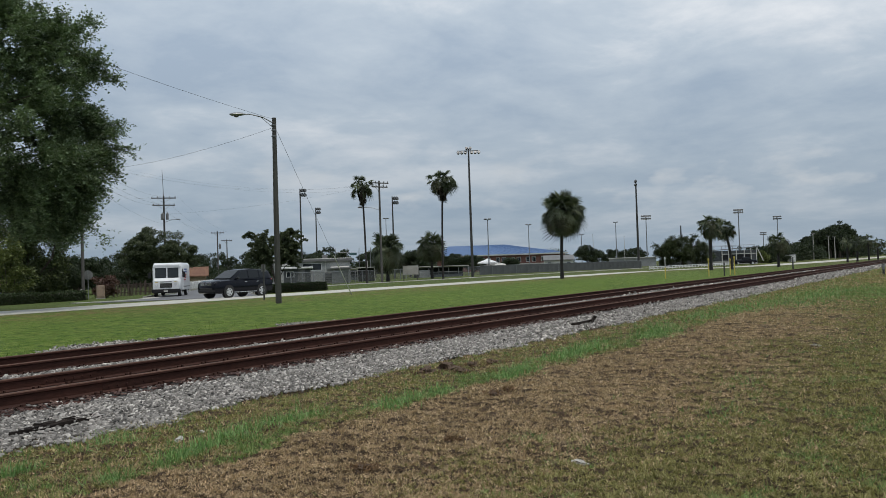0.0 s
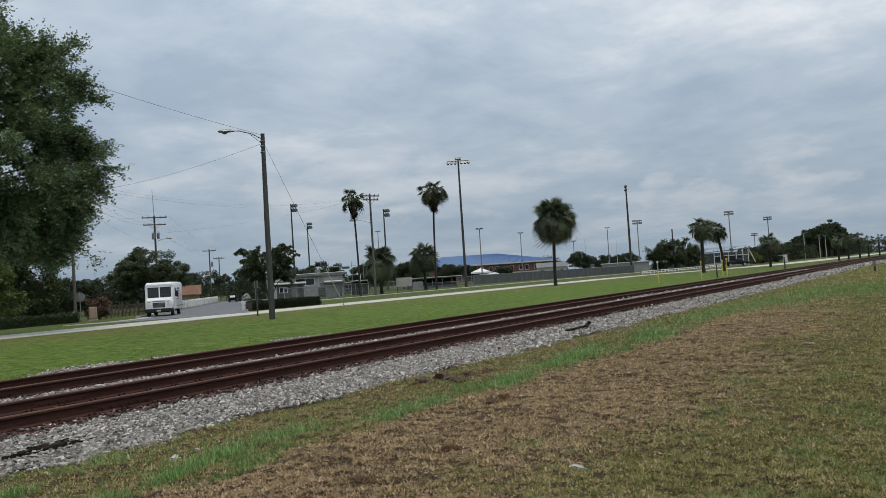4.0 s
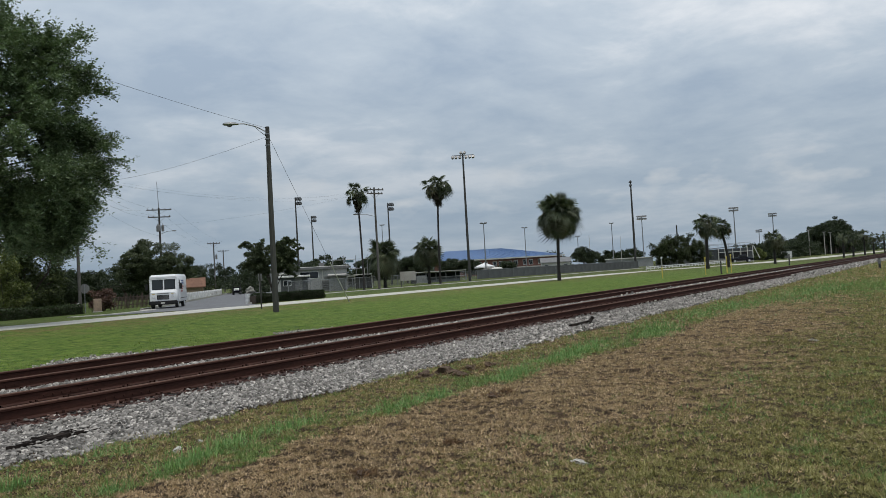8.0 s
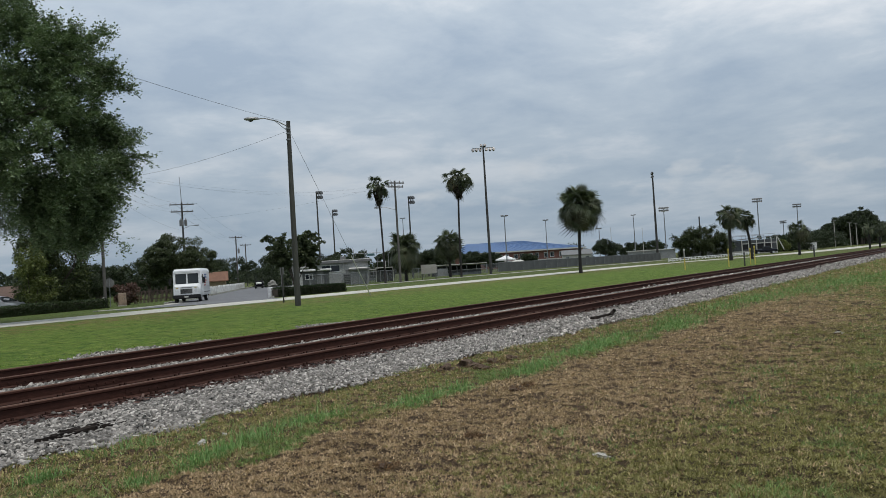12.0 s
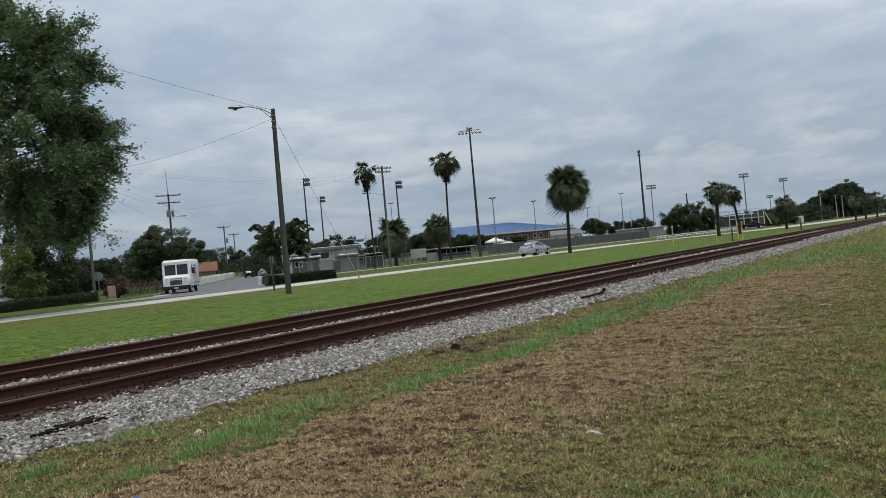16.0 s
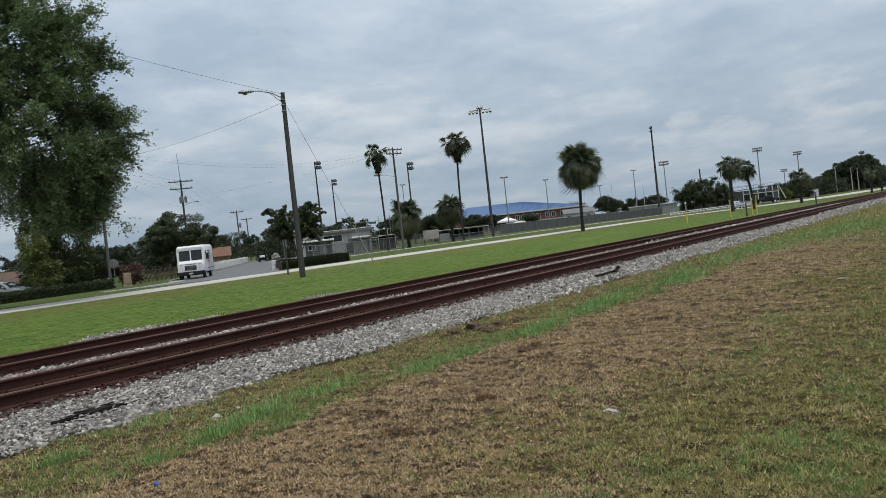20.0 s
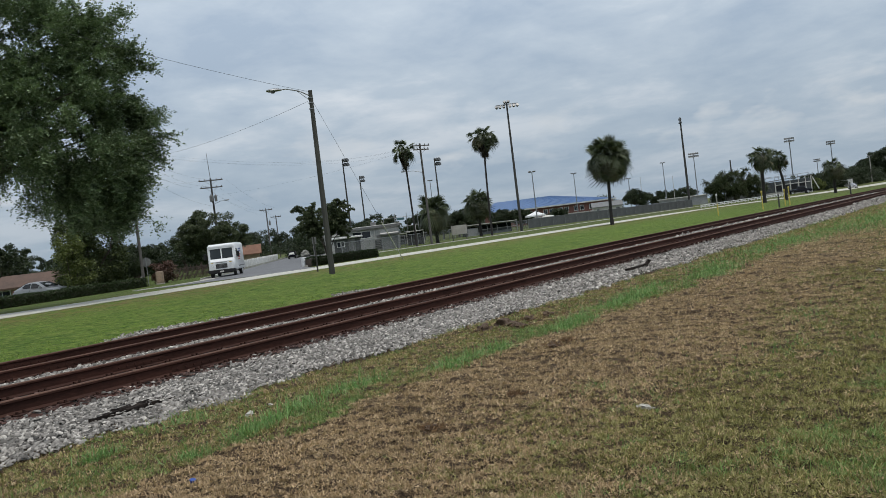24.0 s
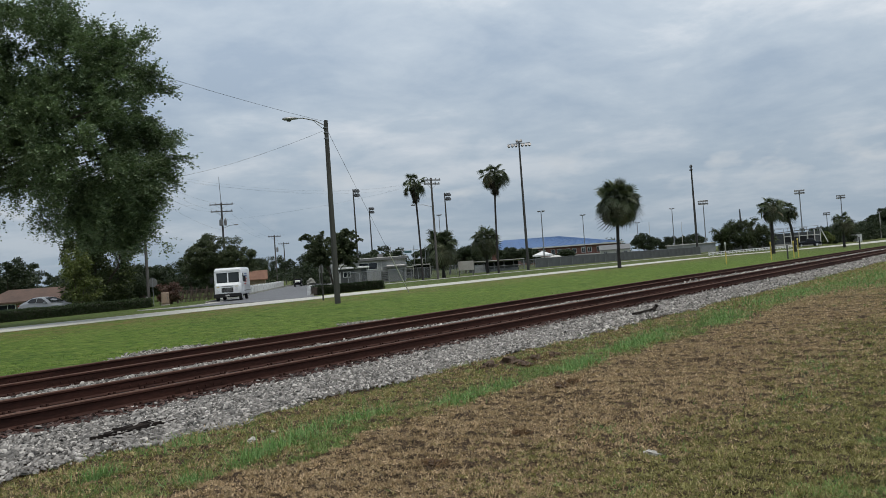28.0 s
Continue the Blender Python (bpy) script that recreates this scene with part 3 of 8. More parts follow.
def strip(name, line, half, z_up, thick, material, label, category):
    """A paved strip along a line of (x, y), laid on the ground."""
    s = Shape()
    rings = []
    for i, (x, y) in enumerate(line):
        a, b = line[max(i - 1, 0)], line[min(i + 1, len(line) - 1)]
        d = Vector((b[0] - a[0], b[1] - a[1])).normalized()
        h = half[i] if hasattr(half, "__len__") else half
        n = Vector((-d.y, d.x)) * h
        top = []
        for k in range(17 if h > 1 else 2):
            f = 1 - 2 * k / (16 if h > 1 else 1)
            p = (x + n.x * f, y + n.y * f)
            top.append((*p, lie(*p) + z_up))
        rings.append([(a_, b_, c_ - thick) for a_, b_, c_ in top] + top[::-1])
    s.loft(rings)
    return tagged(part(name, s, material), label, category, kind="structure")


SIDE = Vector((0.731, 0.682))          # the way the side street runs off
SIDE_N = Vector((-0.682, 0.731))       # to its far-left side
SIDE_O = Vector((46.5, 53.5))          # a point of its centre line


def side(s, n):
    p = SIDE_O + s * SIDE + n * SIDE_N
    return (p.x, p.y)


def build_roads():
    strip("road", [(x, 39.1) for x in (-720, -300, -100, 0, 50, 81.0, 109.3, 147.6, 199.3, 269.0, 363.2, 490.3, 661.9, 893.6)], 4.25, 0.02, 0.12, ROAD, "sun-bleached pale two-lane road along the railway", "road")
    strip("side_street", [side(v, 0) for v in (-13.2, -11.5, -10, -9, -8, -6.5, -5, -2.5, 0, 3, 6, 9.6, 20, 45, 90, 180)], (5.6, 5.2, 4.9, 4.7, 4.5, 4.3, 4.1, 4.0, 3.9, 3.8, 3.8, 3.8, 3.8, 3.8, 3.8, 3.8), 0.028, 0.12, ASPHALT, "grey asphalt side street meeting the road", "road")
    strip("kerb_1", [side(v, -4.25) for v in (-6.5, -3, 2, 9.6, 30, 90)], 0.12, 0.14, 0.25, CONCRETE, "low pale concrete kerb along the side street", "kerb")
    strip("kerb_2", [side(v, 4.25) for v in (-3, 2, 9.6, 30, 90)], 0.12, 0.14, 0.25, CONCRETE, "low pale concrete kerb along the side street", "kerb")
    strip("pavement_1", [(33.0, 51.0), (36.0, 50.2), (39.5, 51.6), (42.5, 54.6)], 0.55, 0.04, 0.1, CONCRETE, "narrow concrete walk curving beside the street corner", "pavement")
    strip("pavement_2", [(x, 62.0) for x in (70, 90, 130, 190)], 1.1, 0.03, 0.1, CONCRETE, "pale concrete walk along the playing field", "pavement")


# ---- the railway ----
RAILS = (10.15, 11.63, 13.67, 15.15)   # rail centre lines; two tracks
TIE_TOP = 0.085


def rail_mesh(x0, x1):
    """Flat-bottomed rail: foot, web and head, in long straight lengths."""
    prof = [(-0.070, 0.0), (0.070, 0.0), (0.070, 0.012), (0.012, 0.034), (0.009, 0.135), (0.036, 0.148), (0.036, 0.172), (0.030, 0.185), (-0.030, 0.185), (-0.036, 0.172), (-0.036, 0.148), (-0.009, 0.135), (-0.012, 0.034), (-0.070, 0.012)]
    s = Shape()
    xs = [x0, -40, 0, 8, 16, 30, 60, 120, 240, x1]
    n = len(prof)
    vs = [(x, a, z) for x in xs for a, z in prof]
    for i in range(len(xs) - 1):
        for j in range(n):
            a, b = i * n + j, i * n + (j + 1) % n
            mi = 1 if j in (7, 8, 6) else (2 if j in (1, 2, 12, 13) else 0)
            s.f.append((a, b, b + n, a + n))
            s.m.append(mi)
    s.v = vs
    s.f += [tuple(range(n)), tuple(reversed(range((len(xs) - 1) * n, len(xs) * n)))]
    s.m += [0, 0]
    return s


def build_track(ya, yb, label):
    tr = thing("railway_track", label, "railway track", pose(0, (ya + yb) / 2, TIE_TOP), group="railway tracks")
    rail = rail_mesh(-400, 1500).mesh("rail", [RUST, RAILTOP, RUST_FOOT])
    for y in (ya, yb):
        part("rail", rail, None, tr, "rust-brown steel rail with a worn head", m=pose(0, y - (ya + yb) / 2, 0.012))
    # tie plates with their spikes on the nearer length
    s = Shape().box(-0.09, 0.09, -0.17, 0.17, 0.0, 0.014)
    for sy in (-0.085, 0.085):
        s.box(0.03, 0.055, sy - 0.016, sy + 0.016, 0.014, 0.05).box(-0.055, -0.03, sy - 0.016, sy + 0.016, 0.014, 0.045)
    plate = s.mesh("tie_plate", RUST_FOOT)
    for i in range(138):
        for y in (ya, yb):
            part("tie_plate", plate, None, tr, m=pose(-2.0 + 0.52 * i, y - (ya + yb) / 2, 0))
    # joint bars
    for jx in (7.4, 19.3, 31.2):
        for y in (ya, yb):
            yy = y - (ya + yb) / 2
            j = Shape()
            for sy in (-1, 1):
                j.box(jx - 0.45, jx + 0.45, yy + sy * 0.014 - 0.008, yy + sy * 0.014 + 0.014 * sy + 0.008, 0.05, 0.13)
                for b in range(6):
                    j.disc((jx - 0.36 + 0.145 * b, yy + sy * 0.034, 0.09), (0, 1, 0), 0.016, 6, 0.02)
            part("joint_bar", j, RUST, tr)
    ties = []
    for v in range(4):
        t = Shape().box(-0.115, 0.115, -1.31 - 0.05 * (v % 2), 1.31 + 0.04 * (v // 2), -0.17, 0.0, 0.012)
        t.v = [(x + 0.006 * noise.noise((x * 9, y * 3, v)), y, z + 0.008 * noise.noise((x * 5, y * 4, v + 9))) for x, y, z in t.v]
        ties.append(t.mesh("tie", TIE))
    r = random.Random(3)
    for i in range(250):
        part("tie", ties[i % 4], None, tr, m=pose(-2.0 + 0.52 * i + r.uniform(-0.02, 0.02), r.uniform(-0.04, 0.04), r.uniform(-0.012, 0.0), 0, 0, r.uniform(-1.2, 1.2)))


def verge(x):
    """Where the spilt stone ends on the lawn side."""
    return 16.7 + 2.2 * math.exp(-((x - 12.6) / 2.1) ** 2) + 1.7 * math.exp(-((x - 19.0) / 1.3) ** 2) + 0.6 * noise.noise((x * 0.5, 7, 1)) + 0.35 * noise.noise((x * 1.6, 3, 1))


def build_ballast():
    # bed
    s = Shape()
    rings = []
    for x in [-400, -60, -10] + list(np.arange(-2, 60, 0.6)) + [80, 120, 200, 400, 1500]:
        w = 0.28 * noise.noise((x * 0.45, 0, 2)) + 0.1 * noise.noise((x * 1.9, 4, 2))
        e = 0.55 * noise.noise((x * 0.3, 7, 1)) + 0.3 * noise.noise((x * 1.1, 3, 1))
        rings.append([(x, 17.0 + e, -0.03), (x, 16.3, 0.075), (x, 13.4, 0.08), (x, 12.65, 0.15), (x, 11.9, 0.075), (x, 9.0, 0.075), (x, 8.5, 0.06), (x, 7.9 + w, -0.03)])
    s.loft(rings, close=False, caps=False)
    s.f = [tuple(reversed(q)) for q in s.f]
    bed = thing("ballast", "pale grey crushed-stone ballast under the tracks", "ballast", kind="structure")
    part("shaded_ballast_bed", s, STONE_BED, bed, smooth=True)
    # loose stones
    rk = random.Random(5)
    ov = [(0.1, -0.05, 0.85)] + [(math.cos(a) * rk.uniform(0.75, 1.05), math.sin(a) * rk.uniform(0.75, 1.05), z + rk.uniform(-0.12, 0.12)) for z, o in ((-0.5, 0), (0.5, 0.5)) for a in (o + 1.2566 * i for i in range(5))]
    of = [(0, 6 + i, 6 + (i + 1) % 5) for i in range(5)] + [(1 + i, 1 + (i + 1) % 5, 6 + i) for i in range(5)] + [(1 + (i + 1) % 5, 6 + (i + 1) % 5, 6 + i) for i in range(5)]

    # plainer blocks for the stones further off
    lv = [(0.1, 0.0, 0.8)] + [(math.cos(a) * rk.uniform(0.8, 1.1), math.sin(a) * rk.uniform(0.8, 1.1), -0.5) for a in (0.3, 1.9, 3.4, 5.0)] + [(math.cos(a) * 0.85, math.sin(a) * 0.85, 0.45) for a in (0.7, 2.3, 3.8, 5.4)]
    lf = [(0, 5 + i, 5 + (i + 1) % 4) for i in range(4)] + [(1 + i, 1 + (i + 1) % 4, 5 + (i + 1) % 4, 5 + i) for i in range(4)]

    def stones(name, x0, x1, y0, y1, dens, size, edge=None, material=STONE):
        n = int((x1 - x0) * (y1 - y0) * dens)
        x, y = RNG.uniform(x0, x1, n), RNG.uniform(y0, y1, n)
        if edge:
            keep = np.array([edge(a, b) for a, b in zip(x, y)]) > RNG.uniform(0, 1, n)
            x, y = x[keep], y[keep]
            n = len(x)
        z = np.interp(y, (7.5, 8.5, 9.0, 11.9, 12.65, 13.4, 16.3, 17.2, 18.6, 20.0), (0.0, 0.062, 0.078, 0.08, 0.155, 0.085, 0.078, 0.06, 0.04, 0.06))
        sc = size * RNG.lognormal(0, 0.24, n)
        s3 = np.stack([sc * RNG.uniform(0.9, 1.75, n), sc * RNG.uniform(0.5, 0.85, n), sc * RNG.uniform(0.4, 0.7, n)], 1)
        rot = turns(n, RNG.normal(0, 0.7, n), RNG.normal(0, 0.5, n), RNG.normal(0, 0.5, n))
        near = x0 < 16 and y1 < 10.2
        tagged(part(name, many(name, ov if near else lv, of if near else lf, placed(rot, s3, np.stack([x, y, z + 0.2 * sc + np.where(y > 16.6, 0.02, np.where((y > 9.4) & (y < 10.1), 0.014, 0))], 1)), material), None, bed), kind="stuff")

    def near_edge(a, b):
        w = 0.28 * noise.noise((a * 0.45, 0, 2)) + 0.16 * noise.noise((a * 1.9, 4, 2))
        return min(1.0, max(0.0, (b - 7.75 - w) / 0.22))

    def far_edge(a, b):
        return min(1.0, max(0.0, (verge(a) - b) / 0.9)) * (1.0 if b < 16.6 else min(1.0, max(0.2, 0.7 + 1.2 * noise.noise((a * 1.1, b * 1.5, 31)))))

    def shoulder(a, b):
        """Clean stones reach up between the tie ends and lie here and there over them, and thin out towards the rail."""
        k = abs(((a + 2.0) / 0.52 + 0.5) % 1.0 - 0.5) * 0.52
        edge = 9.62 + 0.16 * noise.noise((a * 1.3, 2, 6)) + (0.06 if k > 0.14 else -0.14)
        return min(1.0, max(0.03, (edge - b) / 0.09))

    def stained(a, b):
        k = abs(((a + 2.0) / 0.52 + 0.5) % 1.0 - 0.5) * 0.52
        return 0.8 if k > 0.13 else 0.06

    def heaped(a, b):
        return min(1.0, max(0.15, 0.75 + 1.1 * noise.noise((a * 0.5, b * 0.8, 21))))

    stones("ballast_stones", 2, 16, 7.4, 9.5, 860, 0.0238, near_edge)
    stones("ballast_stones", 16, 32, 7.4, 9.5, 360, 0.036, near_edge)
    stones("ballast_stones", 32, 60, 7.4, 9.5, 150, 0.046, near_edge)
    stones("ballast_stones", 60, 130, 7.4, 9.95, 40, 0.08, near_edge)
    stones("ballast_stones", 2, 18, 9.4, 10.08, 900, 0.025, shoulder)
    stones("ballast_stones", 18, 40, 9.4, 10.08, 420, 0.034, shoulder)
    stones("stained_stones", 2, 22, 9.5, 10.06, 420, 0.022, stained, STAINED)
    stones("stained_stones", 3, 30, 10.3, 11.5, 150, 0.03, None, STAINED)
    stones("ballast_stones", 4, 36, 11.95, 13.45, 400, 0.034, heaped)
    stones("ballast_stones", 36, 90, 11.75, 13.55, 50, 0.06)
    stones("stained_stones", 5, 40, 13.8, 15.0, 90, 0.036, None, STAINED)
    stones("ballast_stones", 6, 34, 15.3, 19.9, 250, 0.036, far_edge)
    stones("ballast_stones", 34, 80, 15.3, 17.6, 50, 0.06, far_edge)


# ---- grass ----
CLODS = ((5.38, 4.33, 0.07), (9.19, 5.2, 0.10), (9.5, 5.15, 0.06), (6.64, 4.23, 0.05), (11.2, 7.15, 0.2), (11.7, 7.0, 0.16), (10.7, 7.25, 0.17), (12.2, 6.9, 0.14), (11.0, 6.8, 0.13))   # bare spots with clods: x, y, radius
BLADE_V = [(0, 0, 0), (0.5, 0.25, 0.45), (0.0, 0.85, 0.75), (-0.5, 0.25, 0.45)]
BLADE_F = [(0, 1, 2), (0, 2, 3)]


STRAW_V = [(-0.5, 0, 0), (0.5, 0, 0), (0.15, 0.8, 0.7)]
STRAW_F = [(0, 1, 2)]
SLIM_V = [(-0.4, 0, 0), (0.4, 0, 0), (0.32, 0.25, 0.5), (-0.32, 0.25, 0.5), (0, 0.75, 0.85)]
SLIM_F = [(0, 1, 2), (0, 2, 3), (3, 2, 4)]


def blades(name, pos, width, length, material, label, lean=0.5, category="grass", slim=0):
    """Short curved blades, one mesh."""
    n = len(pos)
    rot = turns(n, None, RNG.normal(0, lean * 0.5, n), RNG.normal(0, lean, n))
    s3 = np.stack([width, length, length], 1)
    ob = part(name, many(name, (BLADE_V, SLIM_V, STRAW_V)[slim], (BLADE_F, SLIM_F, STRAW_F)[slim], placed(rot, s3, pos), material))
    return tagged(ob, label, category, kind="stuff")


def turf_z(x, y):
    return np.array([relief(a, b) for a, b in zip(x, y)])


def patchy(x, y, s, seed):
    return np.array([noise.noise((a * s, b * s, seed)) for a, b in zip(x, y)])


def build_grass():
    # short matted tufts, thinning out with distance, with bare soil between them
    tufts = 270000
    d = 3.2 * np.exp(RNG.uniform(0, 1, tufts) * math.log(150 / 3.2))
    a = RNG.uniform(radians(-3), radians(78), tufts)
    x, y = d * np.cos(a), d * np.sin(a)
    # and all round the place where the viewer stands
    rr = np.random.default_rng(77)
    rim_a = np.where(np.arange(26000) % 2, radians(-3) - rr.exponential(0.3, 26000), radians(78) + rr.exponential(0.3, 26000))
    rim_d = 3.0 * np.exp(rr.uniform(0, 1, 26000) ** 1.2 * math.log(7))
    in_a, in_d = rr.uniform(radians(-25), radians(100), 14000), 3.25 - 2.6 * rr.uniform(0, 1, 14000) ** 1.6
    x = np.concatenate([x, rim_d * np.cos(rim_a), in_d * np.cos(in_a), rr.uniform(-9, 6, 12000)])
    y = np.concatenate([y, rim_d * np.sin(rim_a), in_d * np.sin(in_a), rr.uniform(-9, 7.9, 12000)])
    ok = y < 7.95
    x, y = x[ok], y[ok]
    n = len(x)
    big, mid, small = patchy(x, y, 0.35, 1.5), patchy(x, y, 1.6, 4.5), patchy(x, y, 5.0, 8.5)
    lump = 0.2 * patchy(x, y, 6.0, 9.5) + 0.8 * patchy(x, y, 15.0, 3.5) + 0.6 * patchy(x, y, 33.0, 2.5)
    # a strip of olive turf along the stone, worn brown thatch inside it, thin olive grass beyond that
    rim = 5.75 + 0.3 * big + 0.25 * mid + 0.14 * small
    turf = y > rim
    clump = turf & (y < rim + 0.55 + 0.35 * mid) & (patchy(x, y, 0.8, 2.5) + 0.5 * small > np.where(x < 8, 0.22, 0.1)) & (x > 4.4) & (x < 27 + 5 * mid)
    far = np.clip((x - 27 + 8 * mid) / 10, 0, 1)
    olive = np.maximum(np.where(turf, 0.72, 0.0), 1 / (1 + np.exp((y + 1.0 * big + 1.1 * mid + 0.6 * small - 2.5 - 0.4 * np.clip((x - 6) / 3, 0, 1)) * 3.0)))
    olive = np.maximum(olive, 0.75 * far)
    u, w = RNG.uniform(0, 1, n), RNG.uniform(0, 1, n)
    green = np.where(clump, 0.8, np.where(turf, 0.08 + 0.3 * np.clip(mid + 0.3 * small, 0, 1), 0.62 * np.clip(mid + 0.5 * small - 0.06, 0, 0.6) * olive))
    green = np.maximum(green, 0.85 * np.exp(-((x - 40) / 8) ** 2 - ((y - 3.2) / 1.6) ** 2))
    green = np.maximum(green, 0.5 * far * np.clip(mid, 0, 1))
    kind_g = u < green
    kind_o = ~kind_g & (w < 0.85 * olive)
    kind_d = ~kind_g & ~kind_o
    wild = RNG.normal(0, 0.16, n)
    reach = np.clip((np.hypot(x, y) - 7.5) / 8.0, 0, 1)
    kind_d &= lump + wild > -0.12 - 0.3 * reach
    kind_o &= lump + wild > -0.2 - 0.25 * reach
    for cx, cy, cr in CLODS:
        kind_d &= (np.hypot(x - cx, y - cy) > cr * 1.5) | (RNG.uniform(0, 1, n) < 0.3)
    z = turf_z(x, y)
    for sel, each, nm, ml, lb, kw, kh, ln, up in ((kind_d, 10, "dry_grass", DRYBLADE, "matted dry straw-brown grass", 1.55, 0.66, 0.6, -0.2), (kind_o, 9, "half_dry_grass", OLIVEBLADE, "thin olive and straw grass", 1.35, 0.76, 0.5, -0.1), (kind_g, 7, "green_grass", GREENBLADE, "short green grass patches", 1.0, 1.25, 0.4, 0.15)):
        X, Y, Z = np.repeat(x[sel], each), np.repeat(y[sel], each), np.repeat(z[sel], each)
        m = len(X)
        D = np.hypot(X, Y) + 1.0
        sp = 0.009 + 0.0013 * D
        P = np.stack([X + RNG.normal(0, 1, m) * sp, Y + RNG.normal(0, 1, m) * sp, Z + RNG.uniform(-0.006, 0.012, m)], 1)
        wd = (0.0036 + 0.00042 * D) * RNG.uniform(0.6, 1.4, m) * kw
        ln_ = (0.028 + 0.0011 * D) * RNG.lognormal(0, 0.35, m) * kh
        rot = turns(m, None, RNG.normal(0, 0.35, m), RNG.normal(up, ln, m))
        tagged(part(nm, many(nm, STRAW_V, STRAW_F, placed(rot, np.stack([wd, ln_, ln_], 1), P), ml)), lb, "grass", kind="stuff")
    # taller green tufts along the edge of the stone
    spots = [(4.95, 6.1, 26, 0.14), (5.25, 6.25, 30, 0.16), (5.8, 6.35, 30, 0.2), (6.1, 6.5, 22, 0.2), (6.8, 6.45, 34, 0.25), (4.0, 7.1, 22, 0.12), (4.2, 5.97, 12, 0.1), (5.1, 7.3, 14, 0.2), (8.1, 6.0, 40, 0.3), (8.9, 5.95, 34, 0.3), (10.9, 5.9, 34, 0.3), (11.5, 6.0, 40, 0.3), (13.4, 6.1, 50, 0.4), (14.3, 6.1, 50, 0.4), (15.6, 6.3, 40, 0.5), (17.9, 5.9, 60, 0.6), (19.5, 6.4, 40, 0.7), (23.5, 6.4, 50, 0.9), (27.0, 6.2, 60, 1.0), (31.0, 5.5, 70, 1.6), (36.0, 5.0, 80, 2.0), (40.0, 4.6, 80, 2.4), (7.0, 3.6, 10, 0.2), (9.0, 2.3, 14, 0.3), (11.6, 2.6, 18, 0.4)]
    px, py = [], []
    for cx, cy, cnt, rad in spots:
        m = cnt * 11
        px.append(cx + RNG.normal(0, rad, m))
        py.append(cy + RNG.normal(0, rad * 0.45, m))
    px, py = np.concatenate(px), np.concatenate(py)
    z = turf_z(px, py)
    dd = np.hypot(px, py)
    low = np.where(py < 4.2, 0.5, 1.0)
    blades("grass_tufts", np.stack([px, py, z - 0.01], 1), 0.0045 + 0.0005 * dd, (0.10 + 0.0014 * dd) * RNG.lognormal(0, 0.35, len(px)) * low, TUFTBLADE, "taller fresh green grass tufts beside the ballast", 0.5, slim=1)
    # the mown lawn across the tracks
    n = 200000
    d = 17 * np.exp(RNG.uniform(0, 1, n) * math.log(95 / 17))
    a = RNG.uniform(radians(10), radians(82), n)
    x, y = d * np.cos(a), d * np.sin(a)
    ok = (y > 16.9) & (d < 40 * RNG.uniform(0.55, 1.0, n)) & (y < 21 + RNG.uniform(-2, 1, n))
    x, y, d = x[ok], y[ok], d[ok]
    ok = (y > np.array([verge(p) for p in x]) + RNG.uniform(-0.5, 0.25, len(x))) & (patchy(x, y, 1.3, 2.2) + 0.8 * patchy(x, y, 4.0, 7.2) + RNG.normal(0, 0.2, len(x)) > 0.0)
    x, y, d = x[ok], y[ok], d[ok]
    z = lies(y) + np.array([0.04 * noise.noise((p * 0.15, q * 0.3, 5)) if q > 17.5 else 0.0 for p, q in zip(x, y)])
    blades("lawn_grass", np.stack([x, y, z - 0.008], 1), (0.012 + 0.0006 * d) * RNG.lognormal(0, 0.3, len(x)), (0.03 + 0.0004 * d) * RNG.lognormal(0, 0.3, len(x)), LAWNBLADE, "mown bright green lawn", 0.45, slim=2)


# ---- trees ----
LEAF_V = [(0, 0, 0), (0.30, 0.42, 0.07), (0, 1.0, 0.0), (-0.30, 0.42, 0.07)]
LEAF_F = [(0, 1, 2), (0, 2, 3)]
FLEAF_V = [(-0.3, 0.1, 0.03), (0.34, 0.3, 0.0), (-0.05, 1.0, 0.04)]
FLEAF_F = [(0, 1, 2)]


def leaf_cloud(clumps, per, size, droop=0.0, flat=0.75):
    """Leaf transforms round the clump centres (x, y, z, radius)."""
    c = np.array(clumps)
    n = len(c) * per
    idx = np.repeat(np.arange(len(c)), per)
    v = RNG.normal(0, 1, (n, 3))
    v /= np.linalg.norm(v, axis=1)[:, None]
    v *= RNG.uniform(0.25, 1, n)[:, None] ** 0.6
    v[:, 2] *= flat
    p = c[idx, :3] + v * c[idx, 3][:, None]
    p[:, 2] -= droop * RNG.uniform(0, 1, n) * c[idx, 3]
    rot = turns(n, None, RNG.uniform(-1.3, 1.3, n), RNG.uniform(-1.3, 1.3, n))
    return placed(rot, size * RNG.lognormal(0, 0.3, n), p)


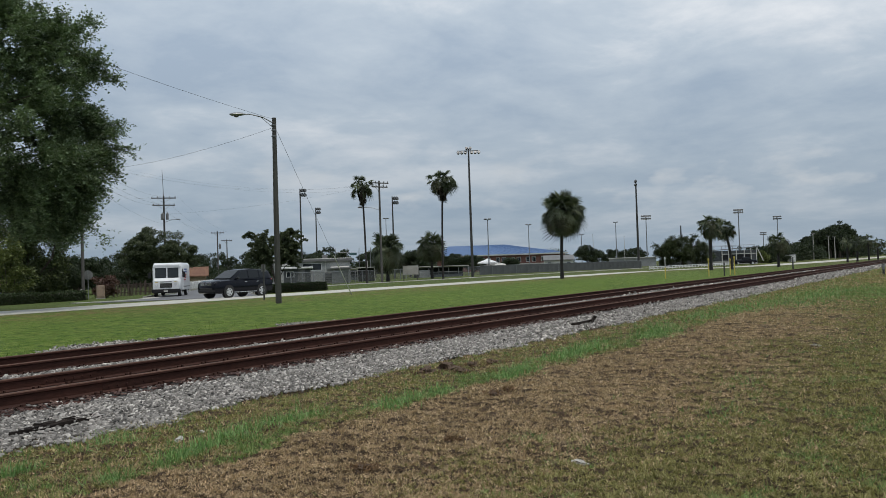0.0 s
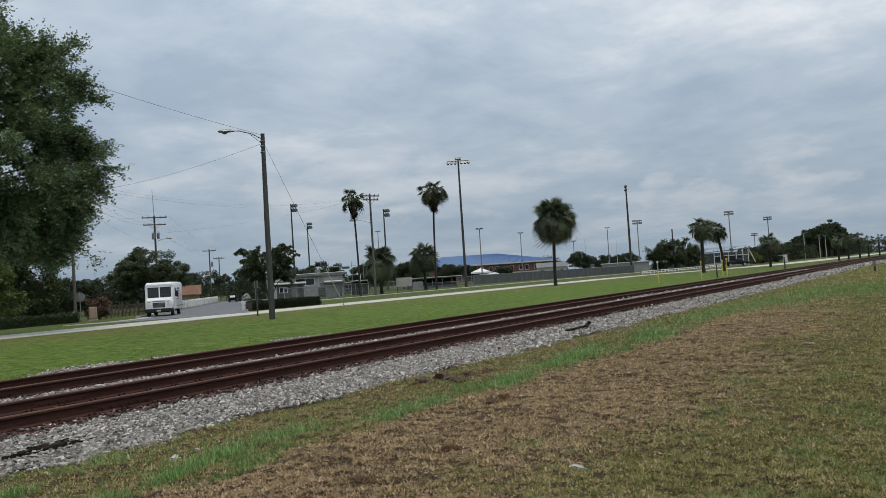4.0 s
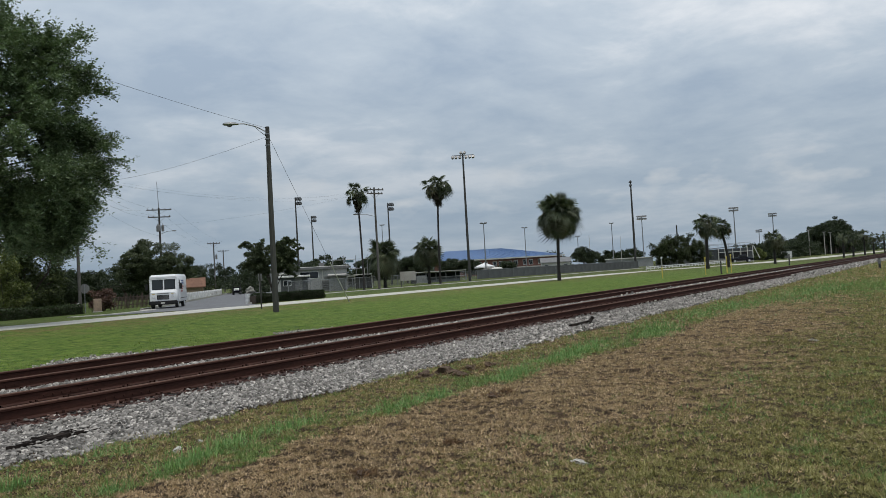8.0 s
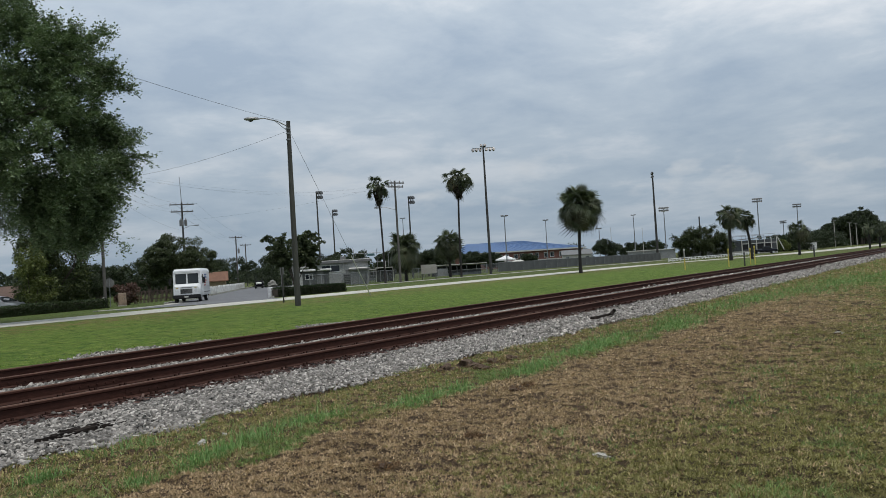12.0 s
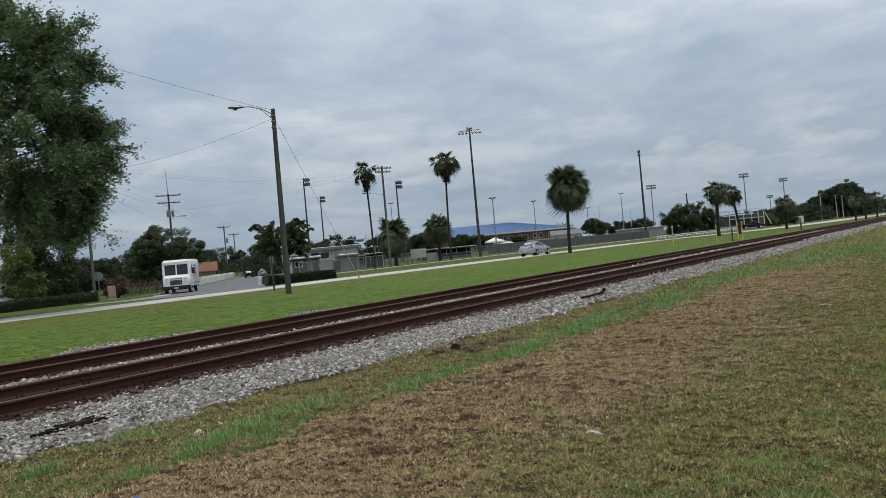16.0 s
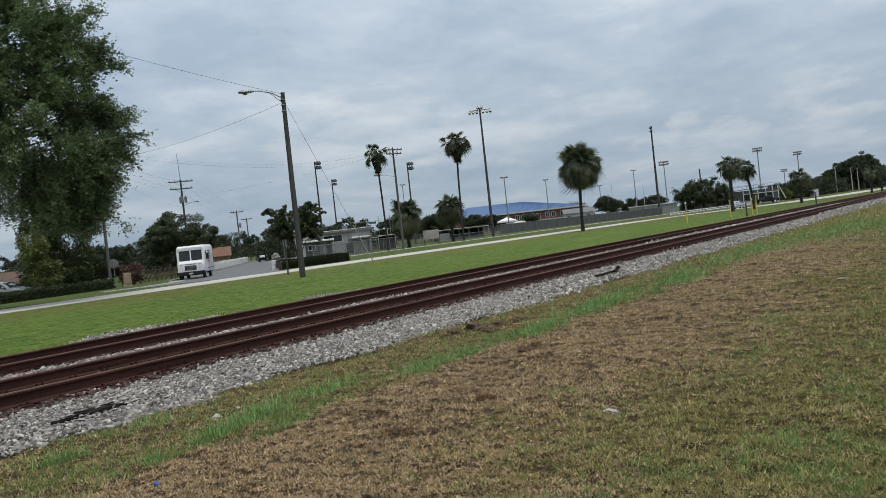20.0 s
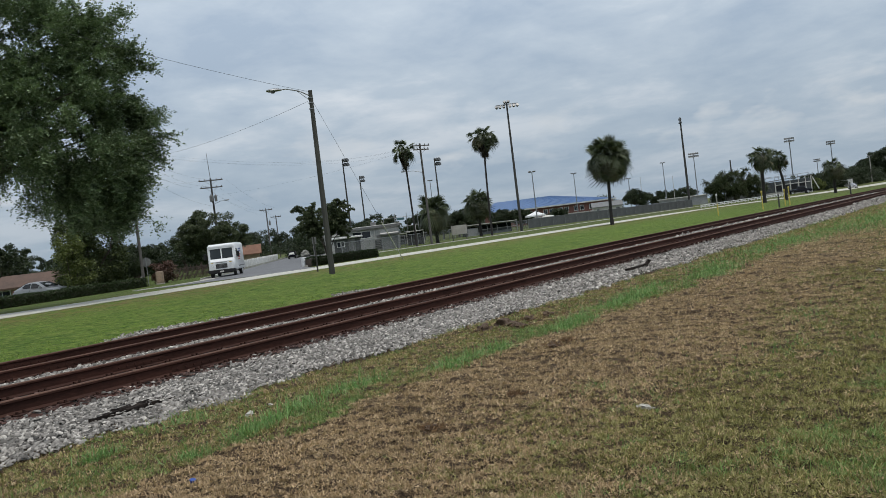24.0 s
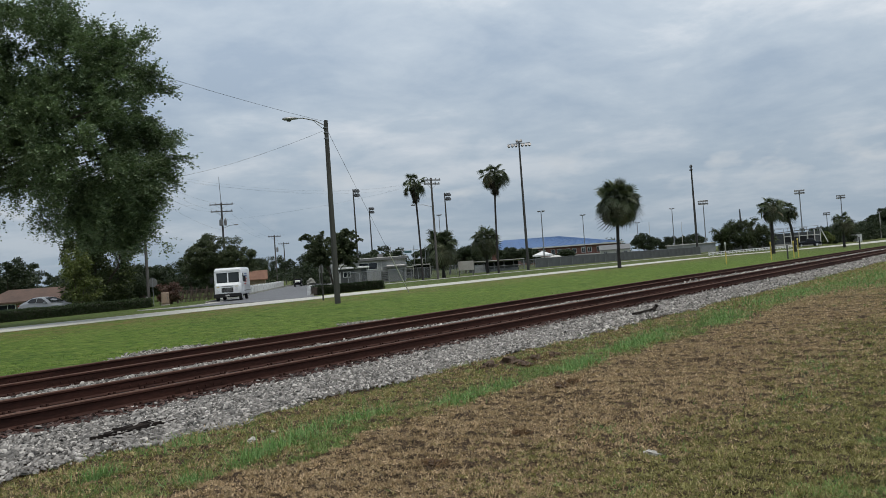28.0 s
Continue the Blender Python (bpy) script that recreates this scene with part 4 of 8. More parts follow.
def spray_cloud(clumps, sprays, per, size, length, lift=0.2, radial=0.75):
    """Leafy twigs: leaves in two loose rows along short sprays that leave each clump outwards."""
    c = np.array(clumps)
    mid = c[:, :3].mean(0)
    m = len(c) * sprays
    idx = np.repeat(np.arange(len(c)), sprays)
    v = RNG.normal(0, 1, (m, 3))
    v /= np.linalg.norm(v, axis=1)[:, None]
    out = c[idx, :3] - mid
    out /= np.linalg.norm(out, axis=1)[:, None] + 1e-6
    d = v * 0.8 + out * radial + np.array([0, 0, lift])
    d /= np.linalg.norm(d, axis=1)[:, None]
    p0 = c[idx, :3] + v * (c[idx, 3] * RNG.uniform(0.1, 0.8, m))[:, None]
    ln = length * RNG.lognormal(0, 0.25, m)
    j = np.repeat(np.arange(m), per)
    n = m * per
    k = RNG.uniform(0, 1, n)
    p = p0[j] + d[j] * (k * ln[j])[:, None] + RNG.normal(0, 0.034, (n, 3)) * (size / 0.15)
    p[:, 2] -= 0.35 * length * k * k
    yaw = np.arctan2(-d[j, 0], d[j, 1]) + RNG.normal(0, 0.6, n)
    rot = turns(n, yaw, RNG.normal(0, 0.5, n), RNG.normal(0.1, 0.5, n))
    return placed(rot, size * RNG.lognormal(0, 0.18, n), p)


def clump_field(domes, count, rmin, rmax, seed, hollow=0.55, boughs=0, fingers=0):
    """Clump centres in the outer shells of some domes (x, y, z, rx, ry, rz)."""
    r = np.random.default_rng(seed)
    w = np.array([d[3] * d[4] + d[4] * d[5] + d[3] * d[5] for d in domes])
    out = []
    for d, k in zip(domes, (count * w / w.sum()).astype(int)):
        v = r.normal(0, 1, (k, 3))
        v /= np.linalg.norm(v, axis=1)[:, None]
        v *= (hollow + (1 - hollow) * r.uniform(0, 1, k) ** 0.7)[:, None]
        for q in v:
            b = 1 + 0.22 * noise.noise(Vector(q) * 2.3 + Vector((seed, 0, 0)))
            out.append((d[0] + q[0] * d[3] * b, d[1] + q[1] * d[4] * b, d[2] + q[2] * d[5] * b, r.uniform(rmin, rmax)))
    if boughs:
        # gather the clumps into flat boughs that hang a little at their ends
        full, out = out[::boughs], []
        for x, y, z, k in full:
            s = r.uniform(0.55, 1.0)
            for j in range(boughs):
                a, b, c = r.normal(0, 0.55 * s), r.normal(0, 0.55 * s), r.normal(0, 0.18 * s)
                out.append((x + a, y + b, z + c - 0.3 * (a * a + b * b), k * 0.62))
    for i in range(fingers):
        # leafy branch ends that reach out of the crown and taper
        d = domes[i % len(domes)]
        v = Vector(r.normal(0, 1, 3)).normalized()
        p = Vector((d[0] + v.x * d[3] * 0.66, d[1] + v.y * d[4] * 0.66, d[2] + v.z * d[5] * 0.66))
        w = (v + Vector((0, 0, 0.3 if v.z > -0.3 else -0.5)) + Vector(r.normal(0, 0.25, 3))).normalized()
        reach = r.uniform(0.8, 1.7) * min(1.0, d[3] / 3.0)
        for j in range(5):
            q = p + w * reach * j / 3
            out.append((q.x, q.y, q.z - 0.05 * j * j * reach * 0.3, 0.34 * (1 - 0.19 * j)))
    return out


def tree(label, base, trunk_r, fork, domes, count, per, size, leaf, seed, clump=(0.5, 1.0), name="tree", category="tree", group="", limbs=9, droop=0.0, lean=(0, 0), limb_k=1.0, hollow=0.55, spray=0.0, radial=0.75, boughs=0, fingers=0):
    """A broadleaf tree: tapered trunk, limbs to its domes, a crown of many leaves. Domes are in the tree's own space."""
    t = thing(name, label, category, pose(*base), group)
    r = random.Random(seed)
    top = Vector((lean[0], lean[1], fork))
    part("trunk", Shape().tube([(0, 0, -0.15), (0.02, 0.01, 0.25), top * 0.5 + Vector((0.08, -0.05, 0)), top], (trunk_r * 1.5, trunk_r * 1.1, trunk_r * 0.95, trunk_r * 0.8), 10), BARK, t, smooth=True)
    cl = clump_field(domes, count, clump[0], clump[1], seed, hollow, boughs, fingers)
    high = [q for q in cl if q[2] > fork * 1.15] or cl
    for i in range(limbs):
        c = Vector(r.choice(high)[:3])
        mid = top.lerp(c, 0.45) + Vector((r.uniform(-1, 1), r.uniform(-1, 1), r.uniform(0, 1))) * 0.12 * (c - top).length
        part("limb", Shape().tube([top - Vector((0, 0, 0.2)), top.lerp(mid, 0.5), mid, mid.lerp(c, 0.6), c], [trunk_r * k * limb_k for k in (0.55, 0.42, 0.3, 0.18, 0.06)], 6), BARK, t, smooth=True)
    leaves = spray_cloud(cl, per // 14, 14, size, spray, 0.2, radial) if spray else leaf_cloud(cl, per, size, droop)
    far = leaf in (FARLEAF, OLIVELEAF, OAKLEAF)
    part("crown", many("crown", FLEAF_V if far else LEAF_V, FLEAF_F if far else LEAF_F, leaves, leaf), None, t)
    return t


def many_stemmed(label, base, h, spread, seed):
    """A vase of slender stems from one root, each ending in arching plumes of leaves."""
    t = thing("tree", label, "tree", pose(*base))
    r = random.Random(seed)
    cl = []
    for i in range(11):
        a = 2.4 * i + r.uniform(-0.3, 0.3)
        out = Vector((math.cos(a), math.sin(a), 0))
        k = r.uniform(0.25, 0.62)
        head = out * spread * k + Vector((0, 0, h * r.uniform(0.4, 0.62)))
        part("stem", Shape().tube([out * 0.12 - Vector((0, 0, 0.1)), out * 0.3 + Vector((0, 0, h * 0.14)), out * spread * k * 0.55 + Vector((0, 0, h * 0.34)), head], (0.085, 0.07, 0.055, 0.035), 6), BARK, t, smooth=True)
        for j in range(12):
            b = a + r.uniform(-1.6, 1.6)
            way = Vector((math.cos(b), math.sin(b), 0))
            reach, lift = spread * r.uniform(0.3, 0.85), h * r.uniform(-0.04, 0.48)
            for q in range(9):
                f = q / 8
                p = head + way * reach * f + Vector((0, 0, lift * (1 - (1 - f) ** 2) - 0.5 * f ** 3))
                cl.append((p.x, p.y, p.z, 0.36 * (1.1 - 0.85 * f)))
    part("crown", many("crown", FLEAF_V, FLEAF_F, leaf_cloud(cl, 60, 0.17, 0.5), OLIVELEAF), None, t)
    return t


def fan_frond(rad, petiole, segs=15, droop=0.35, spread=115, nod=25):
    """A fan leaf: a stalk along +x, then a pleated blade that nods from the stalk's end and splits into drooping points."""
    s = Shape()
    s.loft([[(x, -0.022, z), (x, 0.022, z), (x, 0, z - 0.035)] for x, z in ((0, 0), (petiole * 0.5, 0.05), (petiole, 0.03))])
    c, n = math.cos(radians(nod)), math.sin(radians(nod))
    h = Vector((petiole, 0, 0.03))
    w = radians(2 * spread / segs)

    def at(a, l, up):
        x, y, z = l * math.cos(a), l * math.sin(a), up - 0.16 * l * l / rad
        return h + Vector((x * c + z * n, y, z * c - x * n))

    for i in range(segs):
        a = radians(-spread) + w * (i + 0.5)
        l = rad * (1 - 0.25 * (abs(a) / radians(spread)) ** 2) * (0.9 + 0.16 * ((i * 7) % 5) / 5)
        tip = at(a, l, 0) - Vector((0, 0, droop * rad * (0.6 + 0.5 * ((i * 3) % 4) / 3)))
        s.add([h, at(a - w / 2, l * 0.36, -0.03), at(a, l * 0.46, 0.06 * rad), at(a + w / 2, l * 0.36, -0.03), at(a - w * 0.2, l * 0.78, 0) - Vector((0, 0, droop * 0.3 * rad)), at(a + w * 0.2, l * 0.78, 0) - Vector((0, 0, droop * 0.3 * rad)), tip], [(0, 2, 1), (0, 3, 2), (1, 2, 4), (2, 3, 5), (2, 5, 4), (4, 5, 6)])
    return s


def palm(label, base, height, crown_r, trunk_r, seed, fronds=40, down=-62, skirt=0, skirt_len=1.4, group="", bend=(0, 0), tall=1.0, weep=0.0):
    """A fan palm: ringed trunk, a head of fan fronds, the low ones old and drooping, dead ones hanging beneath."""
    t = thing("palm_tree", label, "palm tree", pose(*base), group)
    r = random.Random(seed)
    hub = Vector((bend[0], bend[1], height - crown_r * tall))
    pts, rad = [], []
    for i in range(13):
        k = i / 12
        pts.append((bend[0] * k * k, bend[1] * k * k, -0.1 + (hub.z + 0.1) * k))
        rad.append(trunk_r * (1.35 - 0.35 * min(1, k * 6)) * (1 + 0.04 * (i % 2)))
    part("trunk", Shape().tube(pts, rad, 10), PALMTRUNK, t, smooth=True)
    stretch = Matrix.Diagonal((1, 1, tall, 1))

    def fans(material):
        return [fan_frond(crown_r * 0.36 * k, crown_r * 0.62, 15, d, 122, n).mesh("frond", material) for k, d, n in ((1, 0.2, 15), (1.1, 0.4, 34), (0.92, 0.55, 52))]

    green, old = fans(FROND), fans(OLDFROND)
    hang = [fan_frond(crown_r * 0.55, crown_r * 0.5, 13, d, 85, 62).mesh("frond", ml) for d, ml in ((0.5, FROND), (0.8, FROND), (0.8, OLDFROND))]
    dead = [fan_frond(crown_r * 0.5, crown_r * 0.3, 11, d, 50, 10).mesh("frond", DEADFROND) for d in (0.1, 0.3)]
    lo = math.sin(radians(down))
    for i in range(fronds):
        k = (i + 0.5) / fronds
        el = math.degrees(math.asin(max(-1, min(1, lo + (1 - lo) * k)))) + r.uniform(-9, 9)
        m = pose(*hub) @ stretch @ pose(0, 0, 0, 0, 0, i * 137.5 + r.uniform(-20, 20)) @ pose(0, 0, 0, r.uniform(-75, 75), -min(el, 78), 0) @ Matrix.Scale(r.uniform(0.5, 0.8) if i % 2 == 0 else r.uniform(0.82, 1.05), 4)
        m = m @ Matrix.Scale(1 + 0.3 * noise.noise((math.cos(radians(i * 137.5)) * 1.3, math.sin(radians(i * 137.5)) * 1.3, el / 40 + seed)), 4)
        if el < 24 and r.random() < weep:
            part("frond", hang[r.randrange(3)], None, t, m=m)
        else:
            part("frond", (old if el < -12 and r.random() < 0.6 else green)[0 if el > 38 else r.randrange(3)], None, t, m=m)
    for i in range(skirt):
        k = i / max(1, skirt - 1)
        m = pose(hub.x, hub.y, hub.z + 0.15 - skirt_len * 0.55 * k, 0, 0, i * 137.5) @ pose(0, 0, 0, r.uniform(-30, 30), 52 + 34 * k + r.uniform(-8, 8), 0) @ Matrix.Scale(r.uniform(0.8, 1.1), 4)
        part("frond", dead[i % 2], None, t, "hanging dead brown frond", m=m)
    return t


def bush(name, label, base, domes, count, per, size, leaf, seed, category="bush", clump=(0.2, 0.4)):
    t = thing(name, label, category, pose(*base))
    cl = clump_field(domes, count, clump[0], clump[1], seed, 0.35)
    r = random.Random(seed)
    for i in range(8):
        c = Vector(r.choice(cl)[:3])
        part("stem", Shape().tube([(c.x * 0.3, c.y * 0.3, -0.1), (c.x * 0.6, c.y * 0.6, c.z * 0.5), tuple(c)], (0.04, 0.03, 0.01), 5), BARK, t)
    part("leaves", many("leaves", LEAF_V, LEAF_F, leaf_cloud(cl, per, size), leaf), None, t)
    return t


def hedge(label, a, b, height, depth, seed, leaf=None, size=1.0):
    """A clipped hedge from a to b: leafy faces round a dense twig core."""
    a, b = Vector(a), Vector(b)
    d = b - a
    t = thing("hedge", label, "hedge", pose(a.x, a.y, lie(a.x, a.y), 0, 0, math.degrees(math.atan2(d.y, d.x))))
    L = d.length
    dz = lie(b.x, b.y) - lie(a.x, a.y)
    s = Shape()
    rings = []
    k = int(L / 0.6) + 2
    for i in range(k):
        x = L * i / (k - 1)
        h = height * (0.82 + 0.1 * noise.noise((x * 0.7, seed, 0)))
        w = depth * 0.36
        z = dz * i / (k - 1)
        rings.append([(x, -w, z - 0.1), (x, w, z - 0.1), (x, w, z + h * 0.9), (x, w * 0.6, z + h), (x, -w * 0.6, z + h), (x, -w, z + h * 0.9)])
    s.loft(rings)
    part("core", s, BARK, t)
    n = int(L * 900 / size ** 1.5)
    r = np.random.default_rng(seed)
    x = r.uniform(0, L, n)
    top = r.uniform(0, 1, n) < 0.35
    h = np.array([height * (0.93 + 0.16 * noise.noise((q * 0.7, seed, 0)) + 0.1 * noise.noise((q * 3, seed, 4))) for q in x])
    y = np.where(top, r.uniform(-0.5, 0.5, n) * depth, np.where(r.uniform(0, 1, n) < 0.7, -1, 1) * depth * r.uniform(0.38, 0.53, n))
    z = np.where(top, h * r.uniform(0.92, 1.05, n), h * r.uniform(0, 1, n)) + dz * x / L
    rot = turns(n, None, r.uniform(-1.3, 1.3, n), r.uniform(-1.3, 1.3, n))
    part("leaves", many("leaves", LEAF_V, LEAF_F, placed(rot, size * r.uniform(0.08, 0.17, n), np.stack([x, y, z], 1)), leaf or HEDGELEAF), None, t)
    return t


def on(x, y):
    return (x, y, lie(x, y))


def build_trees():
    # the big live oak across the road, its limbs spreading out over it
    ox, oy = 17.0, 45.3
    domes = [(a - ox, b - oy, c, rx, ry, rz) for a, b, c, rx, ry, rz in ((21.9, 40.6, 11.0, 5.3, 5.3, 6.3), (17.2, 42.7, 11.8, 5.3, 5.3, 6.4), (24.9, 37.8, 8.2, 1.7, 1.7, 2.0), (24.2, 39.6, 6.2, 1.5, 1.6, 1.5), (20.3, 38.6, 12.8, 3.0, 2.8, 3.4), (18.6, 40.4, 9.2, 2.9, 2.6, 1.3), (21.2, 36.8, 8.6, 2.7, 2.7, 2.9), (23.7, 38.2, 11.8, 2.0, 2.0, 2.7), (23.9, 37.9, 5.2, 0.9, 0.9, 1.0), (22.2, 38.2, 5.6, 1.0, 1.0, 1.0))]
    tree("large live oak with dense dark green drooping crown", on(ox, oy), 0.55, 6.2, domes, 1250, 154, 0.14, OAKLEAF, 11, (0.3, 0.7), limbs=34, name="live_oak", lean=(0.4, -0.5), limb_k=0.4, hollow=0.45, spray=0.72, radial=1.1, boughs=5, fingers=330)
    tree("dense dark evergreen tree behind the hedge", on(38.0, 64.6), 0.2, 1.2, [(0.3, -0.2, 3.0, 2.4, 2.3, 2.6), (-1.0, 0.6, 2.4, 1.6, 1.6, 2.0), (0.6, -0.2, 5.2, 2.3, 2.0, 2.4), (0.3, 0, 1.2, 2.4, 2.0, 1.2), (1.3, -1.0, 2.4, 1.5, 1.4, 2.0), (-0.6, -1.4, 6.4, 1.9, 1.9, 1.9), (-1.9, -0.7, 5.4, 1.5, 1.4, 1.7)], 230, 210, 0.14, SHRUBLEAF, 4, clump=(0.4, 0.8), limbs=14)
    bush("bush", "pale yellow-green shrub among dark trees", on(33.4, 59.4), [(0, 0, 3.6, 1.1, 0.9, 1.5), (0.5, -0.1, 1.7, 1.2, 0.8, 1.4)], 80, 90, 0.14, LIGHTLEAF, 6, clump=(0.3, 0.6))
    bush("bougainvillea", "rounded bush with dull reddish blossom", on(43.9, 63.0), [(0, 0, 1.0, 1.15, 1.15, 1.1)], 46, 110, 0.13, BLOOM, 8, clump=(0.25, 0.42))
    bush("bush", "small clipped green bush behind the hedge", on(38.4, 63.8), [(0, 0, 1.1, 1.6, 1.2, 0.8)], 40, 100, 0.15, HEDGELEAF, 9, clump=(0.25, 0.42))
    hedge("clipped dark green hedge along the roadside", (15.0, 53.0), (38.9, 59.0), 0.78, 1.3, 3, None, 0.75)
    # trees round the side street
    mid = "mid-distance roadside trees"
    tree("broad dark green roadside tree", on(61.5, 79.0), 0.32, 2.6, [(0, 0, 5.0, 3.0, 3.0, 2.3), (-1.9, 0.8, 4.0, 1.9, 1.9, 1.7), (2.3, -1.5, 3.9, 1.9, 1.9, 1.8)], 160, 330, 0.16, OLIVELEAF, 21, (0.35, 0.75), group=mid)
    for x, y, h, w, sd in ((52, 80, 4.2, 3.4, 22), (47.5, 81, 4.4, 3.0, 23), (70, 90, 4.8, 3.2, 24), (75.5, 103, 5.4, 4.0, 25), (93, 112, 5.6, 4.4, 26), (57, 87, 4.2, 3.4, 27), (112, 126, 6.4, 5.0, 28), (118, 119, 6.6, 4.6, 29), (122, 112, 6.0, 4.0, 31), (104, 124, 6.0, 4.4, 30)):
        tree("dark green tree beyond the side street", on(x, y), 0.2, 1.6, [(0, 0, h * 0.62, w, w, h * 0.36), (w * 0.5, 0.3, h * 0.5, w * 0.6, w * 0.6, h * 0.3)], 80, 230, 0.18, FARLEAF, sd, (0.4, 0.8), group=mid, limbs=6)
    # a many-stemmed tree by the fields
    many_stemmed("spreading many-stemmed tree by the playing field", on(71.0, 69.0), 7.0, 3.1, 33)
    tree("broad dense dark green oak at the field's edge", on(182.0, 53.0), 0.4, 1.8, [(0, 0, 4.0, 5.0, 4.4, 2.6), (-2.4, 2.2, 3.2, 3.2, 3.0, 2.1), (2.4, -2.4, 3.0, 3.2, 3.0, 2.1)], 270, 280, 0.2, OLIVELEAF, 35, (0.45, 0.9), spray=0.8, boughs=3, fingers=26)
    # scattered trees beyond the fields
    for x, y, h, w, sd in ((129, 110.5, 6.4, 5.0, 61), (136, 104, 5.4, 4.0, 62), (131, 91.5, 5.0, 3.6, 63), (137, 94, 4.8, 3.4, 64), (182.8, 113.2, 5.0, 3.6, 65), (185.5, 109.2, 4.4, 3.0, 66), (212.5, 88.4, 6.4, 3.4, 67), (252, 96.8, 6.0, 5.0, 68), (254.5, 90.6, 6.0, 5.0, 69), (196.5, 104.0, 3.4, 2.4, 70)):
        tree("dark green tree beyond the playing field", on(x, y), 0.2, 1.6, [(0, 0, h * 0.62, w, w, h * 0.36), (w * 0.5, 0.3, h * 0.5, w * 0.6, w * 0.6, h * 0.3)], 80, 260, 0.25, FARLEAF, sd, (0.5, 1.0), group="trees beyond the field", limbs=6)
    for x, y, h, w, sd in ((51.4, 108.5, 7.0, 4.0, 71), (45, 112, 7.4, 4.0, 72), (86.9, 169, 6.5, 7.0, 73), (79, 172, 6.0, 7.0, 74), (93, 165, 6.2, 6.0, 75), (46.5, 118, 8.2, 4.5, 76)):
        tree("dark green tree behind the bungalows", on(x, y), 0.2, 1.6, [(0, 0, h * 0.62, w, w, h * 0.36), (w * 0.5, 0.3, h * 0.5, w * 0.6, w * 0.6, h * 0.3)], 60, 190, 0.28, FARLEAF, sd, (0.5, 1.0), group="trees behind the bungalows", limbs=6)
    # palms
    sab, tall = "cabbage palms", "tall fan palms"
    palm("cabbage palm with a dense round head of fan fronds", on(72.6, 32.9), 9.1, 2.55, 0.15, 41, 200, -66, 14, 0.9, sab, (0.16, -0.2), 1.16, 0.25)
    palm("stout cabbage palm with a shaggy round head", on(88.7, 65.7), 7.1, 2.6, 0.22, 42, 190, -66, 14, 1.6, sab, tall=1.2, weep=0.45)
    palm("stout cabbage palm with a shaggy round head", on(104.1, 68.7), 7.8, 2.7, 0.2, 43, 150, -58, 12, 1.4, sab, tall=1.1, weep=0.5)
    palm("tall slender fan palm with a drooping skirt", on(80.1, 62.6), 13.8, 1.95, 0.11, 44, 38, -30, 22, 1.9, tall, (-0.2, 0.15), 1.05, 0.6)
    palm("tall slender fan palm with a brown hanging skirt", on(98.9, 63.4), 16.5, 2.65, 0.13, 45, 54, -32, 26, 2.3, tall, (0.2, -0.3), 1.0, 0.6)
    palm("cabbage palm beside yellow marker posts", on(108.5, 28.0), 7.8, 2.2, 0.2, 46, 64, -42, 6, 0.6, sab, (0.1, -0.1), weep=0.6)
    palm("leaning cabbage palm beside another", on(115.9, 27.1), 7.4, 2.0, 0.17, 47, 52, -36, 4, 0.6, sab, (-0.7, 0.6), weep=0.6)
    palm("short cabbage palm by the road", on(141.5, 25.7), 5.9, 2.2, 0.2, 48, 76, -46, 5, 0.8, sab, weep=0.5)
    for x, y, h, sd in ((205, 22.5, 6.6, 49), (214, 21.4, 6.4, 50), (232, 20.6, 6.9, 51), (250, 20.0, 6.6, 52), (276, 19.2, 7.0, 53), (300, 18.8, 6.6, 54)):
        palm("distant cabbage palm in a row by the road", on(x, y), h, 2.3, 0.22, sd, 26, -45, 0, 1.0, "distant palm row", weep=0.5)
    # thicket closing off the end of the side street
    rr = np.random.default_rng(19)
    cl = []
    for k in range(90):
        a, d = radians(rr.uniform(40.5, 62)), rr.uniform(138, 165)
        h = rr.uniform(2.0, 4.6)
        for j in range(8):
            cl.append((d * math.cos(a) + rr.normal(0, 1.5), d * math.sin(a) + rr.normal(0, 1.5), rr.uniform(0.1, h), rr.uniform(0.7, 1.3)))
    tagged(part("thicket", many("thicket", FLEAF_V, FLEAF_F, leaf_cloud(cl, 130, 0.3), FARLEAF), None), "dark tangled thicket beyond the side street", "thicket", kind="stuff")
    # far woods
    cl = []
    rr = np.random.default_rng(9)
    for k in range(150):
        a = radians(rr.uniform(24, 72))
        d = rr.uniform(300, 420)
        h = rr.uniform(3.0, 6.2)
        for j in range(12):
            cl.append((d * math.cos(a) + rr.normal(0, 3.5), d * math.sin(a) + rr.normal(0, 3.5), rr.uniform(0.3, h), rr.uniform(1.2, 2.4)))
    tagged(part("far_woods", many("far_woods", FLEAF_V, FLEAF_F, leaf_cloud(cl, 60, 0.75), FARLEAF), None), "low dark line of distant trees", "woods", kind="stuff")
